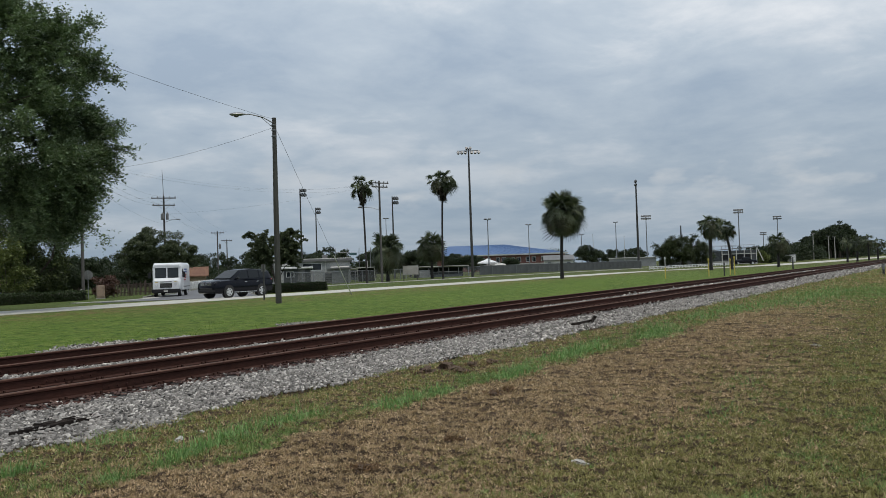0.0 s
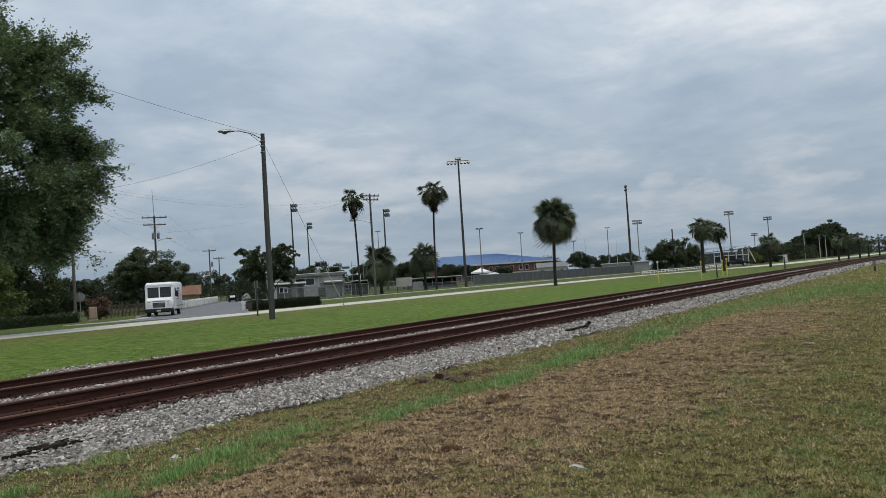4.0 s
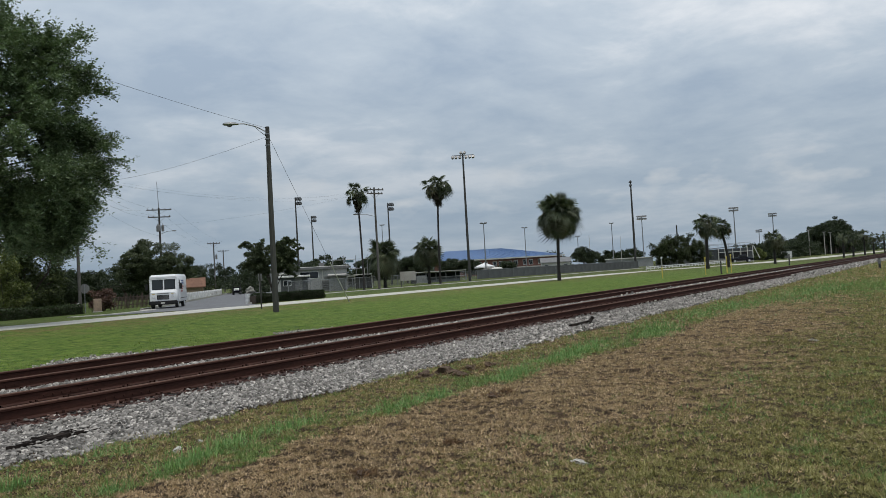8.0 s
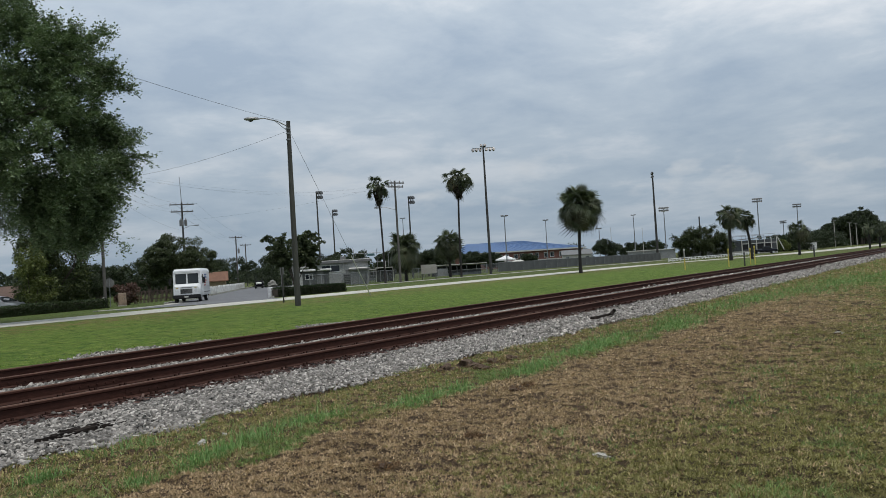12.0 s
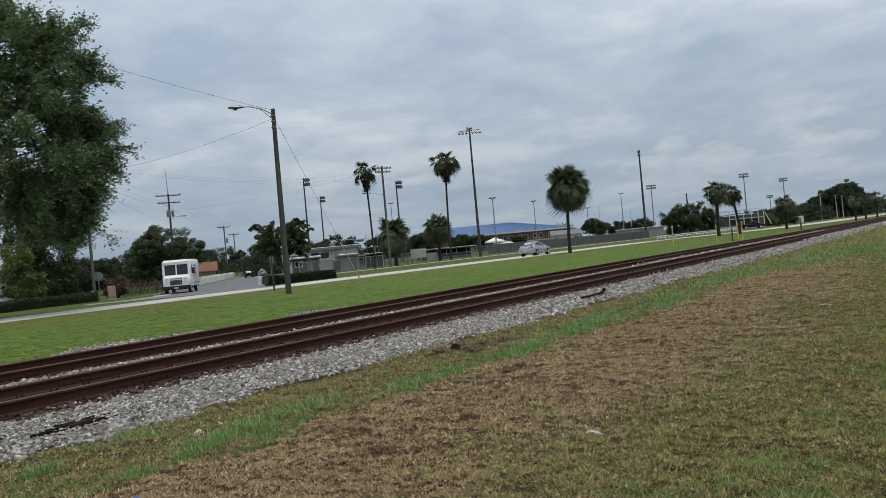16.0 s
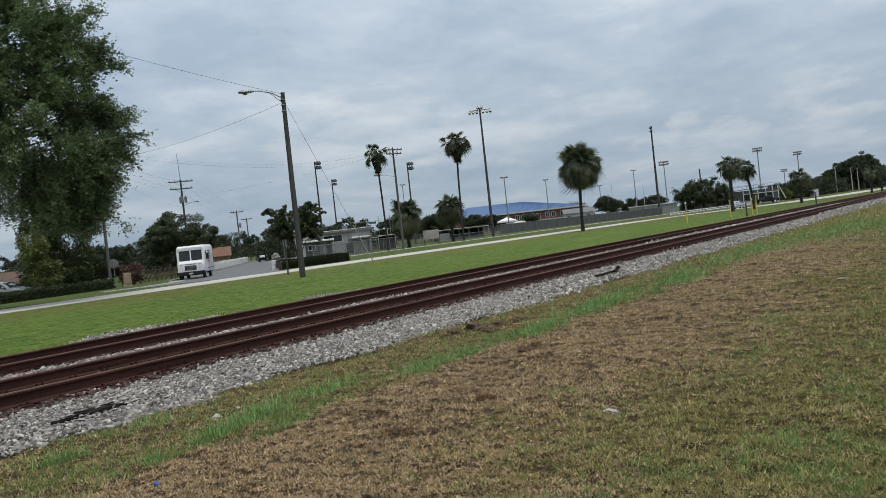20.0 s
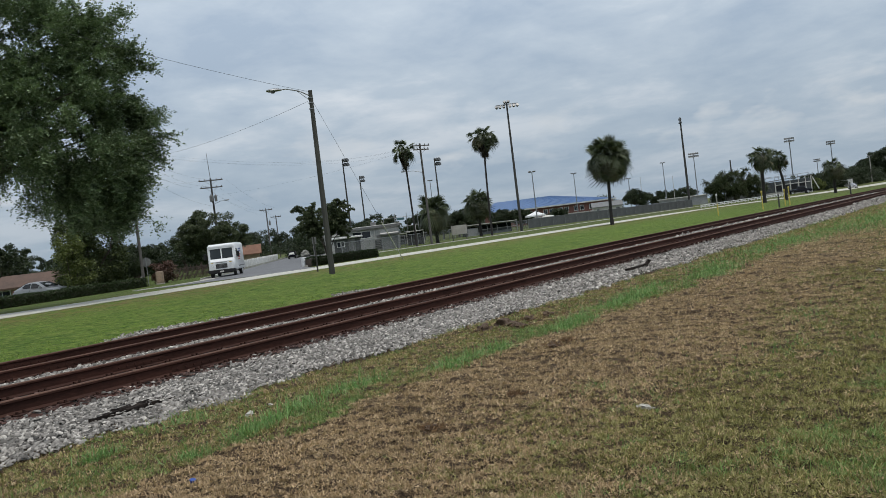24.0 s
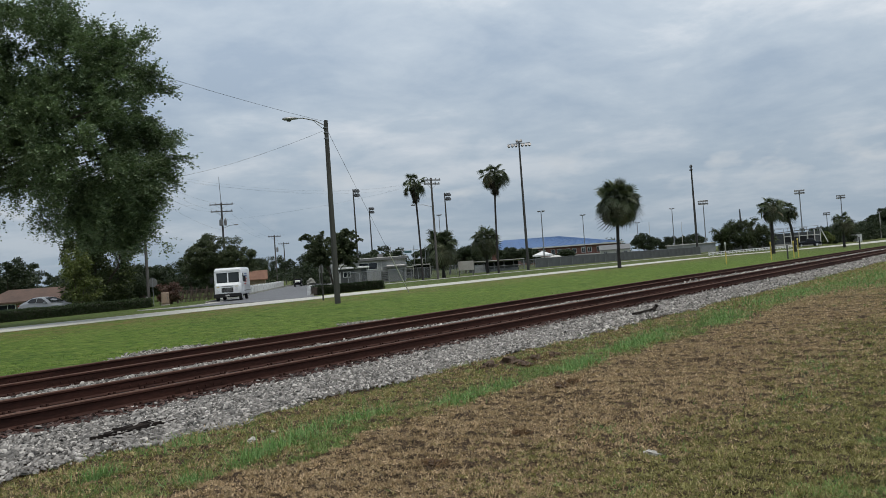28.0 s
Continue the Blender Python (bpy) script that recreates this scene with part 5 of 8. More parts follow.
    # a grove of tall oaks at the end of the road, lower trees on either side of it
    for k, (az, dist, h, w) in enumerate(((8.3, 395, 11.0, 7.0), (7.9, 400, 14.0, 8.0), (7.4, 390, 14.5, 8.0), (6.9, 385, 15.0, 8.5), (6.4, 400, 15.5, 8.5), (5.95, 415, 18.5, 8.5), (5.5, 420, 18.0, 9.0), (5.05, 430, 16.0, 8.5), (4.6, 440, 15.5, 8.5), (4.15, 450, 15.5, 8.5), (3.75, 470, 13.0, 9.0), (3.35, 490, 13.0, 9.0), (8.9, 360, 8.5, 7.0), (9.5, 350, 7.0, 7.0), (10.2, 340, 6.5, 8.0))):
        x, y = dist * math.cos(radians(az)), max(48.5, dist * math.sin(radians(az)))
        x = min(x, y / math.tan(radians(az)))
        tree("tall dark oak in a distant grove", on(x, y), 0.5, h * 0.3, [(0, 0, h * 0.58, w * 0.62, w * 0.55, h * 0.31), (0, w * 0.45, h * 0.42, w * 0.45, w * 0.4, h * 0.26), (0, -w * 0.4, h * 0.44, w * 0.4, w * 0.4, h * 0.24)], 100, 170, 0.5, FARLEAF, 100 + k, (0.8, 1.6), group="distant grove", limbs=7)
    cl = []
    for k in range(90):
        az = radians(rr.uniform(2.6, 10.8))
        y = rr.uniform(48, 54)
        x = min(900.0, y / math.tan(az))
        for j in range(8):
            cl.append((x + rr.normal(0, 4.0), y + rr.normal(0, 1.4), rr.uniform(-0.2, 5.0), rr.uniform(0.9, 1.8)))
    tagged(part("far_oak_grove", many("far_oak_grove", FLEAF_V, FLEAF_F, leaf_cloud(cl, 100, 0.5), FARLEAF), None), "dark undergrowth below distant oaks", "woods", kind="stuff")
    bush("bush", "pale yellow-green shrub beside the bleachers", on(231.0, 46.4), [(0, 0, 1.8, 1.3, 1.6, 1.6), (0.6, -1.0, 1.2, 1.0, 1.3, 1.1)], 60, 110, 0.22, LIGHTLEAF, 17, clump=(0.3, 0.6))
    for x, y, rx, rz in ((238, 46.6, 4.2, 2.9), (262, 47.5, 4.5, 3.0), (291, 47.5, 5.0, 3.4), (276, 49, 4.5, 3.6), (250, 52, 4.6, 3.8), (310, 48, 5.0, 3.6), (330, 49, 5.4, 3.6)):
        bush("bush", "rounded dark green roadside shrub", on(x, y), [(0, 0, rz * 0.75, rx * 0.7, rx, rz * 0.8)], 40, 150, 0.28, FARLEAF, int(x), clump=(0.5, 0.9))


# ---- poles, masts and wires ----
def build_street_lamp():
    base = on(29.6, 28.7)
    t = thing("street_lamp", "dark timber pole with a cobra-head street light", "street lamp", pose(*base))
    part("pole", Shape().tube([(0, 0, -0.3), (0, 0, 4.5), (0.02, -0.02, 9.22)], (0.15, 0.13, 0.10), 12), LAMPPOLE, t, smooth=True)
    d = Vector((-1.24, 0.95, 0)).normalized()
    arm = [Vector((0, 0, 8.95)), d * 0.5 + Vector((0, 0, 9.22)), d * 1.1 + Vector((0, 0, 9.36)), d * 1.55 + Vector((0, 0, 9.36))]
    part("bracket_arm", Shape().tube(arm, 0.03, 8), GALV, t, smooth=True)
    part("brace", Shape().tube([Vector((0, 0, 8.7)), d * 0.6 + Vector((0, 0, 9.22))], 0.015, 6), GALV, t)
    h = Shape()
    rings = []
    n = Vector((-d.y, d.x, 0))
    for k, w, zt, zb in ((1.35, 0.05, 0.03, 0.03), (1.5, 0.1, 0.09, 0.05), (1.75, 0.15, 0.1, 0.09), (2.0, 0.13, 0.07, 0.09), (2.12, 0.06, 0.02, 0.05)):
        c = d * k + Vector((0, 0, 9.34))
        rings.append([c + n * w * math.cos(a) + Vector((0, 0, (zt if math.sin(a) > 0 else zb) * math.sin(a))) for a in (2 * math.pi * j / 10 for j in range(10))])
    h.loft(rings)
    head = part("lamp_head", h, GALV, t, "grey cobra lamp head", smooth=True)
    part("lens", Shape().blob(tuple(d * 1.8 + Vector((0, 0, 9.25))), (0.12, 0.12, 0.06), 0, 8), FLOODLENS, head, smooth=True)
    g = Shape()
    for z in (8.85, 8.6, 8.3):
        g.disc((0, 0, z), (0, 0, 1), 0.122, 12, 0.05)
    part("band", g, GALV, t)
    # guy wire with its pale plastic guard
    gx, gy = 38.4 - base[0], 31.2 - base[1]
    gz = lie(38.4, 31.2) - base[2]
    part("guy_wire", Shape().tube([(0, 0, 8.9), (gx, gy, gz)], 0.008, 5), WIRE, t)
    a, b = Vector((gx, gy, gz)), Vector((0, 0, 8.9))
    part("guy_guard", Shape().tube([a, a.lerp(b, 0.27)], 0.03, 6), OFFWHITE, t, "pale plastic guy guard")


def utility_pole(label, x, y, h, arms, r=0.15, mat_=None, group="utility poles", antenna=0, yaw=0, transformer=False, lamp=None):
    """A timber pole with crossarms (height, length), insulators and braces."""
    t = thing("utility_pole", label, "utility pole", pose(*on(x, y), 0, 0, yaw), group)
    part("pole", Shape().tube([(0, 0, -0.3), (0, 0, h * 0.5), (0, 0, h)], (r, r * 0.88, r * 0.72), 10), mat_ or TIMBER, t, smooth=True)
    for z, l in arms:
        part("crossarm", Shape().box(-l / 2, l / 2, -0.2, -0.08, z - 0.07, z + 0.07, 0.01), TIMBER, t)
        for k in (-0.46, -0.24, 0.24, 0.46):
            part("insulator", Shape().tube([(k * l, -0.14, z + 0.06), (k * l, -0.14, z + 0.16), (k * l, -0.14, z + 0.24)], (0.03, 0.07, 0.045), 7), GREYMETAL, t)
        b = Shape()
        for sg in (-1, 1):
            b.tube([(sg * l * 0.3, -0.1, z), (0, -0.06, z - 0.65)], 0.02, 5)
        part("brace", b, GALV, t)
    if antenna:
        part("spike", Shape().tube([(0, 0, h - 0.2), (-0.12, 0, h + antenna)], (0.05, 0.03), 6), GALV, t)
    if transformer:
        for q in range(3 if arms and len(arms) > 1 else 1):
            cx, cy = 0.42 * math.cos(2.2 * q), 0.42 * math.sin(2.2 * q)
            part("transformer", Shape().tube([(cx, cy, h - 3.3), (cx, cy, h - 3.26), (cx, cy, h - 2.5), (cx, cy, h - 2.42)], (0.15, 0.2, 0.2, 0.14), 10), GREYMETAL, t)
            part("bushing", Shape().tube([(cx, cy, h - 2.42), (cx, cy, h - 2.2)], (0.05, 0.03), 6), GREYMETAL, t)
            part("bracket", Shape().tube([(0, 0, h - 2.8), (cx * 0.6, cy * 0.6, h - 2.8)], 0.04, 5), GALV, t)
    if lamp:
        lz, lx, ly = lamp
        part("lamp_arm", Shape().tube([(0, 0, lz), (lx * 0.5, ly * 0.5, lz + 0.35), (lx, ly, lz + 0.4)], 0.035, 6), GALV, t)
        part("lamp_head", Shape().box(lx - 0.35, lx + 0.25, ly - 0.12, ly + 0.12, lz + 0.32, lz + 0.46, 0.04), GREYMETAL, t)
    return t


def flood(t, p, yaw, tilt=28, w=0.5, material=None):
    """One floodlight: a dished housing with a face and a visor, under its mast."""
    m = pose(*p, 0, 0, yaw) @ pose(0, 0, 0, -tilt, 0, 0)
    s = Shape().tube([(0, 0.28, 0), (0, 0.2, 0), (0, -0.12, 0), (0, -0.18, 0)], (w * 0.2, w * 0.34, w * 0.52, w * 0.52), 10)
    f = part("floodlight", s, material or GREYMETAL, t, m=m, smooth=True)
    part("lens", Shape().disc((0, -0.185, 0), (0, 1, 0), w * 0.48, 10, 0.01), FLOODLENS, f)


def mast(label, x, y, h, kind, yaw=35, r=0.2, material=None, group="floodlight masts"):
    """A field-light mast; kind: bar, pair, panel, single."""
    t = thing("floodlight_mast", label, "light mast", pose(*on(x, y), 0, 0, yaw), group)
    part("pole", Shape().tube([(0, 0, -0.3), (0, 0, h * 0.5), (0, 0, h)], (r, r * 0.8, r * 0.55), 10), material or POLE_DARK, t, smooth=True)
    if kind == "bar":
        part("crossarm", Shape().box(-1.75, 1.75, -0.12, 0.0, h - 0.32, h - 0.2, 0.01), GALV, t)
        part("crossarm", Shape().box(-0.5, 0.5, -0.12, 0.0, h - 0.02, h + 0.1, 0.01), GALV, t)
        for k in (-1.65, -1.1, -0.5, 0.5, 1.1, 1.65):
            flood(t, (k, -0.1, h - 0.6), 0 if k < 0 else 12, 35, 0.5)
        for k in (-0.3, 0.3):
            flood(t, (k, -0.1, h + 0.1), 0, 35, 0.45)
    elif kind == "pair":
        for z in (h - 0.25, h - 1.05):
            part("bracket", Shape().box(-0.15, 0.75, -0.06, 0.06, z - 0.05, z + 0.05, 0.01), GALV, t)
            for k in (0.35, 0.8):
                flood(t, (k, -0.15, z - 0.12), 20, 25, 0.7, POLE_DARK)
    elif kind == "panel":
        for z in (h - 0.2, h - 1.0):
            part("crossarm", Shape().box(-1.5, 1.5, -0.1, 0.0, z - 0.05, z + 0.05, 0.01), GALV, t)
            for k in (-1.25, -0.75, -0.25, 0.25, 0.75, 1.25):
                flood(t, (k, -0.2, z), 0, 30, 0.6, OFFWHITE)
    else:
        part("crossarm", Shape().box(-0.6, 0.6, -0.08, 0.0, h - 0.15, h - 0.07, 0.01), GALV, t)
        for k in (-0.45, 0.45):
            hd = part("lamp_head", Shape().box(k - 0.34, k + 0.34, -0.5, 0.12, h - 0.06, h + 0.14, 0.05), GREYMETAL, t)
            part("lens", Shape().box(k - 0.26, k + 0.26, -0.42, 0.0, h - 0.085, h - 0.064, 0.005), FLOODLENS, hd)
    return t


def wire(a, b, sag, r=0.007, label="slack dark overhead wire"):
    a, b = Vector(a), Vector(b)
    pts = [a.lerp(b, i / 14) - Vector((0, 0, 4 * sag * (i / 14) * (1 - i / 14))) for i in range(15)]
    tagged(part("overhead_wire", Shape().tube(pts, r, 5), WIRE), label, "wire", "overhead wires")


def build_poles():
    build_street_lamp()
    utility_pole("weathered timber pole beside the street corner", 40.3, 60.8, 11.0, (), 0.14)
    utility_pole("timber power pole with two crossarms and a spike", 74.8, 93.8, 12.9, ((12.6, 3.3), (11.6, 3.0)), 0.17, POLE_DARK, antenna=3.6, yaw=-38, transformer=True, lamp=(9.2, 1.9, -0.8))
    utility_pole("distant timber power pole with a crossarm", 107.0, 119.0, 9.9, ((9.6, 2.4),), 0.15, yaw=-38, transformer=True)
    utility_pole("distant timber power pole with a crossarm", 128.5, 139.9, 9.6, ((9.3, 2.4),), 0.15, yaw=-38)
    utility_pole("timber power pole with twin crossarms", 82.7, 62.2, 12.9, ((12.6, 2.6), (12.1, 2.3)), 0.16, None, yaw=-20, lamp=(9.2, -2.0, 1.4))
    mast("tall dark mast with a bar of floodlights", 112.5, 66.5, 20.5, "bar", -60, 0.24)
    mast("timber mast with stacked paired floodlights", 110.7, 101.2, 16.8, "pair", -30, 0.19)
    mast("timber mast with stacked paired floodlights", 142.5, 125.6, 16.4, "pair", -30, 0.2)
    mast("timber mast with stacked paired floodlights", 121.3, 88.3, 15.0, "pair", -30, 0.19)
    mast("slim distant mast with small floodlights", 192.8, 142.9, 16.6, "single", -40, 0.16, GALV)
    mast("slim grey mast with small floodlights", 148.1, 83.5, 11.4, "single", -60, 0.15, GALV)
    mast("slim grey mast with small floodlights", 196.7, 98.4, 12.4, "single", -60, 0.15, GALV)
    mast("slim grey mast with small floodlights", 221.0, 93.6, 9.9, "single", -60, 0.16, GALV)
    mast("slim grey mast with small floodlights", 243.4, 91.5, 14.0, "single", -70, 0.18, GALV)
    mast("tall dark mast with stacked floodlights", 188.9, 65.6, 21.0, "pair", -150, 0.3)
    mast("grey mast with double rows of floodlights", 246.5, 82.8, 15.6, "panel", -70, 0.2, GALV)
    mast("grey mast with double rows of floodlights", 273.2, 61.2, 17.2, "panel", -75, 0.24, GALV)
    mast("grey mast with double rows of floodlights", 324.7, 58.8, 16.7, "panel", -80, 0.26, GALV)
    mast("distant grey mast with floodlights", 412.1, 81.2, 13.4, "panel", -80, 0.26, GALV)
    mast("distant grey mast with floodlights", 262.0, 68.0, 12.6, "panel", -70, 0.2, GALV)
    for x, y, h in ((330, 47.5, 9.6), (357, 45.8, 9.0), (372, 45.4, 9.0)):
        mast("pale concrete car-park light pole", x, y, h, "single", -80, 0.22, CONCRETE, "car-park lights")
    for x, y, h in ((230.0, 84.0, 9.0), (216, 88, 9.5)):
        t = thing("flagpole", "thin pale bare flagpole by the field", "flagpole", pose(*on(x, y)), "flagpoles")
        part("shaft", Shape().tube([(0, 0, -0.2), (0, 0, h)], (0.09, 0.05), 8), OFFWHITE, t)
        part("ball", Shape().blob((0, 0, h + 0.08), 0.1, 0, 6), GALV, t)
    utility_pole("distant dark timber pole with a transformer", 205.0, 60.0, 10.2, (), 0.22, POLE_DARK, transformer=True)
    top = Vector((29.62, 28.68, lie(29.6, 28.7)))
    left = Vector((40.3, 60.8, 0.0))
    wire(top + Vector((0, 0, 9.15)), (14.8, 26.1, 10.0), 0.12)
    wire(top + Vector((0, 0, 8.75)), left + Vector((0, 0, 10.6)), 0.5)
    wire(left + Vector((0, 0, 10.0)), (74.8, 93.8, 9.0), 0.6)
    for k, z in ((-1.4, 12.75), (1.4, 12.75), (0.6, 11.75), (-0.5, 11.75)):
        wire((74.8 + k, 93.8 - k, z), (40.3 + 0.4 * k, 60.8, 10.9 + 0.2 * k), 0.9, 0.007)
        wire((74.8 + k, 93.8 - k, z), (107 + k, 119 - k, z - 3.0), 0.7, 0.006)
    for k, z in ((-1.0, 12.7), (1.0, 12.7), (0.0, 12.2)):
        wire((82.7 + k, 62.2 + k, z), (40.5, 62.0 + k, 11.6 + 0.4 * k), 1.6, 0.0035, "thin slack overhead wire over the field")
    wire((82.7, 62.2, 12.5), (74.8, 93.8, 10.4), 0.6, 0.005)


# ---- buildings, fences and field furniture ----
def window(t, x0, x1, z0, z1, y, frame_mat, out=-1, f=0.07):
    """A framed window standing in a wall whose outer face lies at y."""
    s = Shape()
    y0, y1 = sorted((y + out * 0.05, y - out * 0.06))
    s.box(x0 - f, x1 + f, y0, y1, z0 - f, z0).box(x0 - f, x1 + f, y0, y1, z1, z1 + f)
    s.box(x0 - f, x0, y0, y1, z0, z1).box(x1, x1 + f, y0, y1, z0, z1)
    s.box((x0 + x1) / 2 - 0.025, (x0 + x1) / 2 + 0.025, y0, y1, z0, z1)
    w = part("window", s, frame_mat, t)
    part("pane", Shape().box(x0, x1, y - 0.01 + out * 0.02, y + 0.01 + out * 0.02, z0, z1), GLASS, w)


def gable_roof(w, d, z, rise, over=0.4, thick=0.14, hip=0.0):
    s = Shape()
    x0, x1 = -w / 2 - over, w / 2 + over
    if hip:
        y0 = d / 2 + over
        return s.loft([[(x0, -y0, z - 0.1), (x1, -y0, z - 0.1), (x1, y0, z - 0.1), (x0, y0, z - 0.1)], [(x0, -y0, z + 0.06), (x1, -y0, z + 0.06), (x1, y0, z + 0.06), (x0, y0, z + 0.06)], [(x0 + hip, -0.05, z + rise), (x1 - hip, -0.05, z + rise), (x1 - hip, 0.05, z + rise), (x0 + hip, 0.05, z + rise)]])
    for sg in (-1, 1):
        y0 = sg * (d / 2 + over)
        s.add([(x0, y0, z - 0.1), (x1, y0, z - 0.1), (x1, 0, z + rise), (x0, 0, z + rise), (x0, y0, z - 0.1 + thick), (x1, y0, z - 0.1 + thick), (x1, 0, z + rise + thick), (x0, 0, z + rise + thick)],
              [(0, 1, 2, 3), (4, 7, 6, 5), (0, 4, 5, 1), (1, 5, 6, 2), (2, 6, 7, 3), (3, 7, 4, 0)])
    return s


def gable_ends(w, d, z, rise):
    s = Shape()
    for x0, x1 in ((-w / 2, -w / 2 + 0.2), (w / 2 - 0.2, w / 2)):
        s.loft([[(x, -d / 2, z), (x, d / 2, z), (x, 0, z + rise)] for x in (x0, x1)])
    return s


def walls(w, d, h, t=0.2):
    s = Shape()
    s.box(-w / 2, w / 2, -d / 2, -d / 2 + t, -0.2, h).box(-w / 2, w / 2, d / 2 - t, d / 2, -0.2, h)
    s.box(-w / 2, -w / 2 + t, -d / 2 + t, d / 2 - t, -0.2, h).box(w / 2 - t, w / 2, -d / 2 + t, d / 2 - t, -0.2, h)
    return s


def house(label, x, y, yaw, w, d, h, rise, wall_m, roof_m, wins=(), group="", flat=False, door=None, hip=0.0):
    t = thing("house", label, "house", pose(*on(x, y), 0, 0, yaw), group)
    part("wall", walls(w, d, h), wall_m, t)
    if flat:
        part("roof", Shape().box(-w / 2 - 0.35, w / 2 + 0.35, -d / 2 - 0.35, d / 2 + 0.35, h, h + 0.25, 0.05), roof_m, t)
    else:
        if not hip:
            part("gable", gable_ends(w, d, h, rise), wall_m, t)
        part("roof", gable_roof(w, d, h, rise, hip=hip), roof_m, t)
    for x0, x1, z0, z1 in wins:
        window(t, x0, x1, z0, z1, -d / 2, WHITE)
    if door:
        part("door", Shape().box(door - 0.45, door + 0.45, -d / 2 - 0.04, -d / 2 + 0.02, 0, 2.05, 0.01), GREYMETAL, t)
    return t


def build_school():
    # brick hall with a broad hipped blue roof
    t = thing("school_hall", "brick hall under a broad blue metal roof", "building", pose(*on(236.0, 128.5), 0, 0, -61.5))
    w, d, h = 40.0, 24.0, 4.9
    part("wall", walls(w, d, h), BRICKRED, t)
    o = 0.9
    lo = [(-w / 2 - o, -d / 2 - o, h), (w / 2 + o, -d / 2 - o, h), (w / 2 + o, d / 2 + o, h), (-w / 2 - o, d / 2 + o, h)]
    up = [(-17.0, -0.6, h + 3.6), (1.5, -0.6, h + 3.6), (1.5, 0.6, h + 3.6), (-17.0, 0.6, h + 3.6)]
    rt = part("roof", Shape().loft([lo, [(a, b, c + 0.3) for a, b, c in lo], up]), BLUEROOF, t, "blue standing-seam metal roof")
    seam = Shape()
    for i in range(1, 24):
        k = i / 24
        a = Vector(lo[0]).lerp(Vector(lo[1]), k) + Vector((0, 0, 0.33))
        b = Vector(up[0]).lerp(Vector(up[1]), k) + Vector((0, 0, 0.03))
        seam.tube([a, b], 0.045, 4)
    part("seams", seam, BLUEROOF, rt)
    part("fascia", Shape().box(-w / 2 - o - 0.05, w / 2 + o + 0.05, -d / 2 - o - 0.08, -d / 2 - o - 0.01, h - 0.1, h + 0.3), OFFWHITE, t)
    for i in range(16):
        x = -w / 2 + 1.6 + i * 2.35 + (0.5 if i % 2 else 0.0)
        window(t, x, x + 1.05, 2.75, 4.05, -d / 2, WHITE, f=0.12)
    part("cornice", Shape().box(-w / 2 - 0.06, w / 2 + 0.06, -d / 2 - 0.06, -d / 2 - 0.004, 1.9, 2.15), OFFWHITE, t)
    for x0 in (-w / 2 + 0.8, 4.0):
        part("door", Shape().box(x0, x0 + 1.8, -d / 2 - 0.05, -d / 2 + 0.02, 0, 2.1, 0.02), GREYMETAL, t)


def open_dugout(label, x, y, yaw, w, h):
    """A roof on posts over a bench, with a low block wall and a wire back."""
    t = thing("dugout", label, "dugout", pose(*on(x, y), 0, 0, yaw), "dugouts")
    part("roof", Shape().loft([[(-w / 2, -1.5, h + 0.1), (w / 2, -1.5, h + 0.1), (w / 2, 1.3, h - 0.05), (-w / 2, 1.3, h - 0.05)], [(-w / 2, -1.5, h + 0.2), (w / 2, -1.5, h + 0.2), (w / 2, 1.3, h + 0.06), (-w / 2, 1.3, h + 0.06)]]), OFFWHITE, t)
    part("back_wall", Shape().box(-w / 2 + 0.1, w / 2 - 0.1, 1.0, 1.2, -0.1, h * 0.55, 0.02), GREYSCREEN, t)
    part("screen", Shape().box(-w / 2 + 0.1, w / 2 - 0.1, 1.08, 1.12, h * 0.55, h - 0.06), SCREEN, t)
    part("side_wall", Shape().box(-w / 2 + 0.1, -w / 2 + 2.2, -1.2, -1.1, -0.1, h * 0.75, 0.02), GREYWALL, t)
    part("bench", Shape().box(-w / 2 + 0.4, w / 2 - 0.4, 0.3, 0.7, 0.4, 0.46, 0.01).box(-w / 2 + 0.5, w / 2 - 0.5, 0.45, 0.55, -0.1, 0.4), GALV, t)
    n = int(w / 1.6)
    for i in range(n + 1):
        px = -w / 2 + 0.1 + (w - 0.2) * i / n
        part("post", Shape().tube([(px, -1.35, -0.2), (px, -1.35, h + 0.1)], 0.05, 6), GALV, t)
    part("front_rail", Shape().tube([(-w / 2 + 0.1, -1.35, 0.9), (w / 2 - 0.1, -1.35, 0.9)], 0.03, 6), GALV, t)


def canopy_tent(x, y, yaw, w):
    t = thing("canopy_tent", "white peaked canopy tent on thin legs", "tent", pose(*on(x, y), 0, 0, yaw), "canopy tents")
    h = w / 2
    lo, ed = [(-h, -h, 2.2), (h, -h, 2.2), (h, h, 2.2), (-h, h, 2.2)], 0.35
    part("canopy", Shape().loft([lo, [(a, b, c + ed) for a, b, c in lo], [(-0.05, -0.05, 3.5), (0.05, -0.05, 3.5), (0.05, 0.05, 3.5), (-0.05, 0.05, 3.5)]]), WHITE, t)
    for a, b, _ in lo:
        part("leg", Shape().tube([(a * 0.97, b * 0.97, -0.1), (a * 0.97, b * 0.97, 2.3)], 0.04, 6), GALV, t)


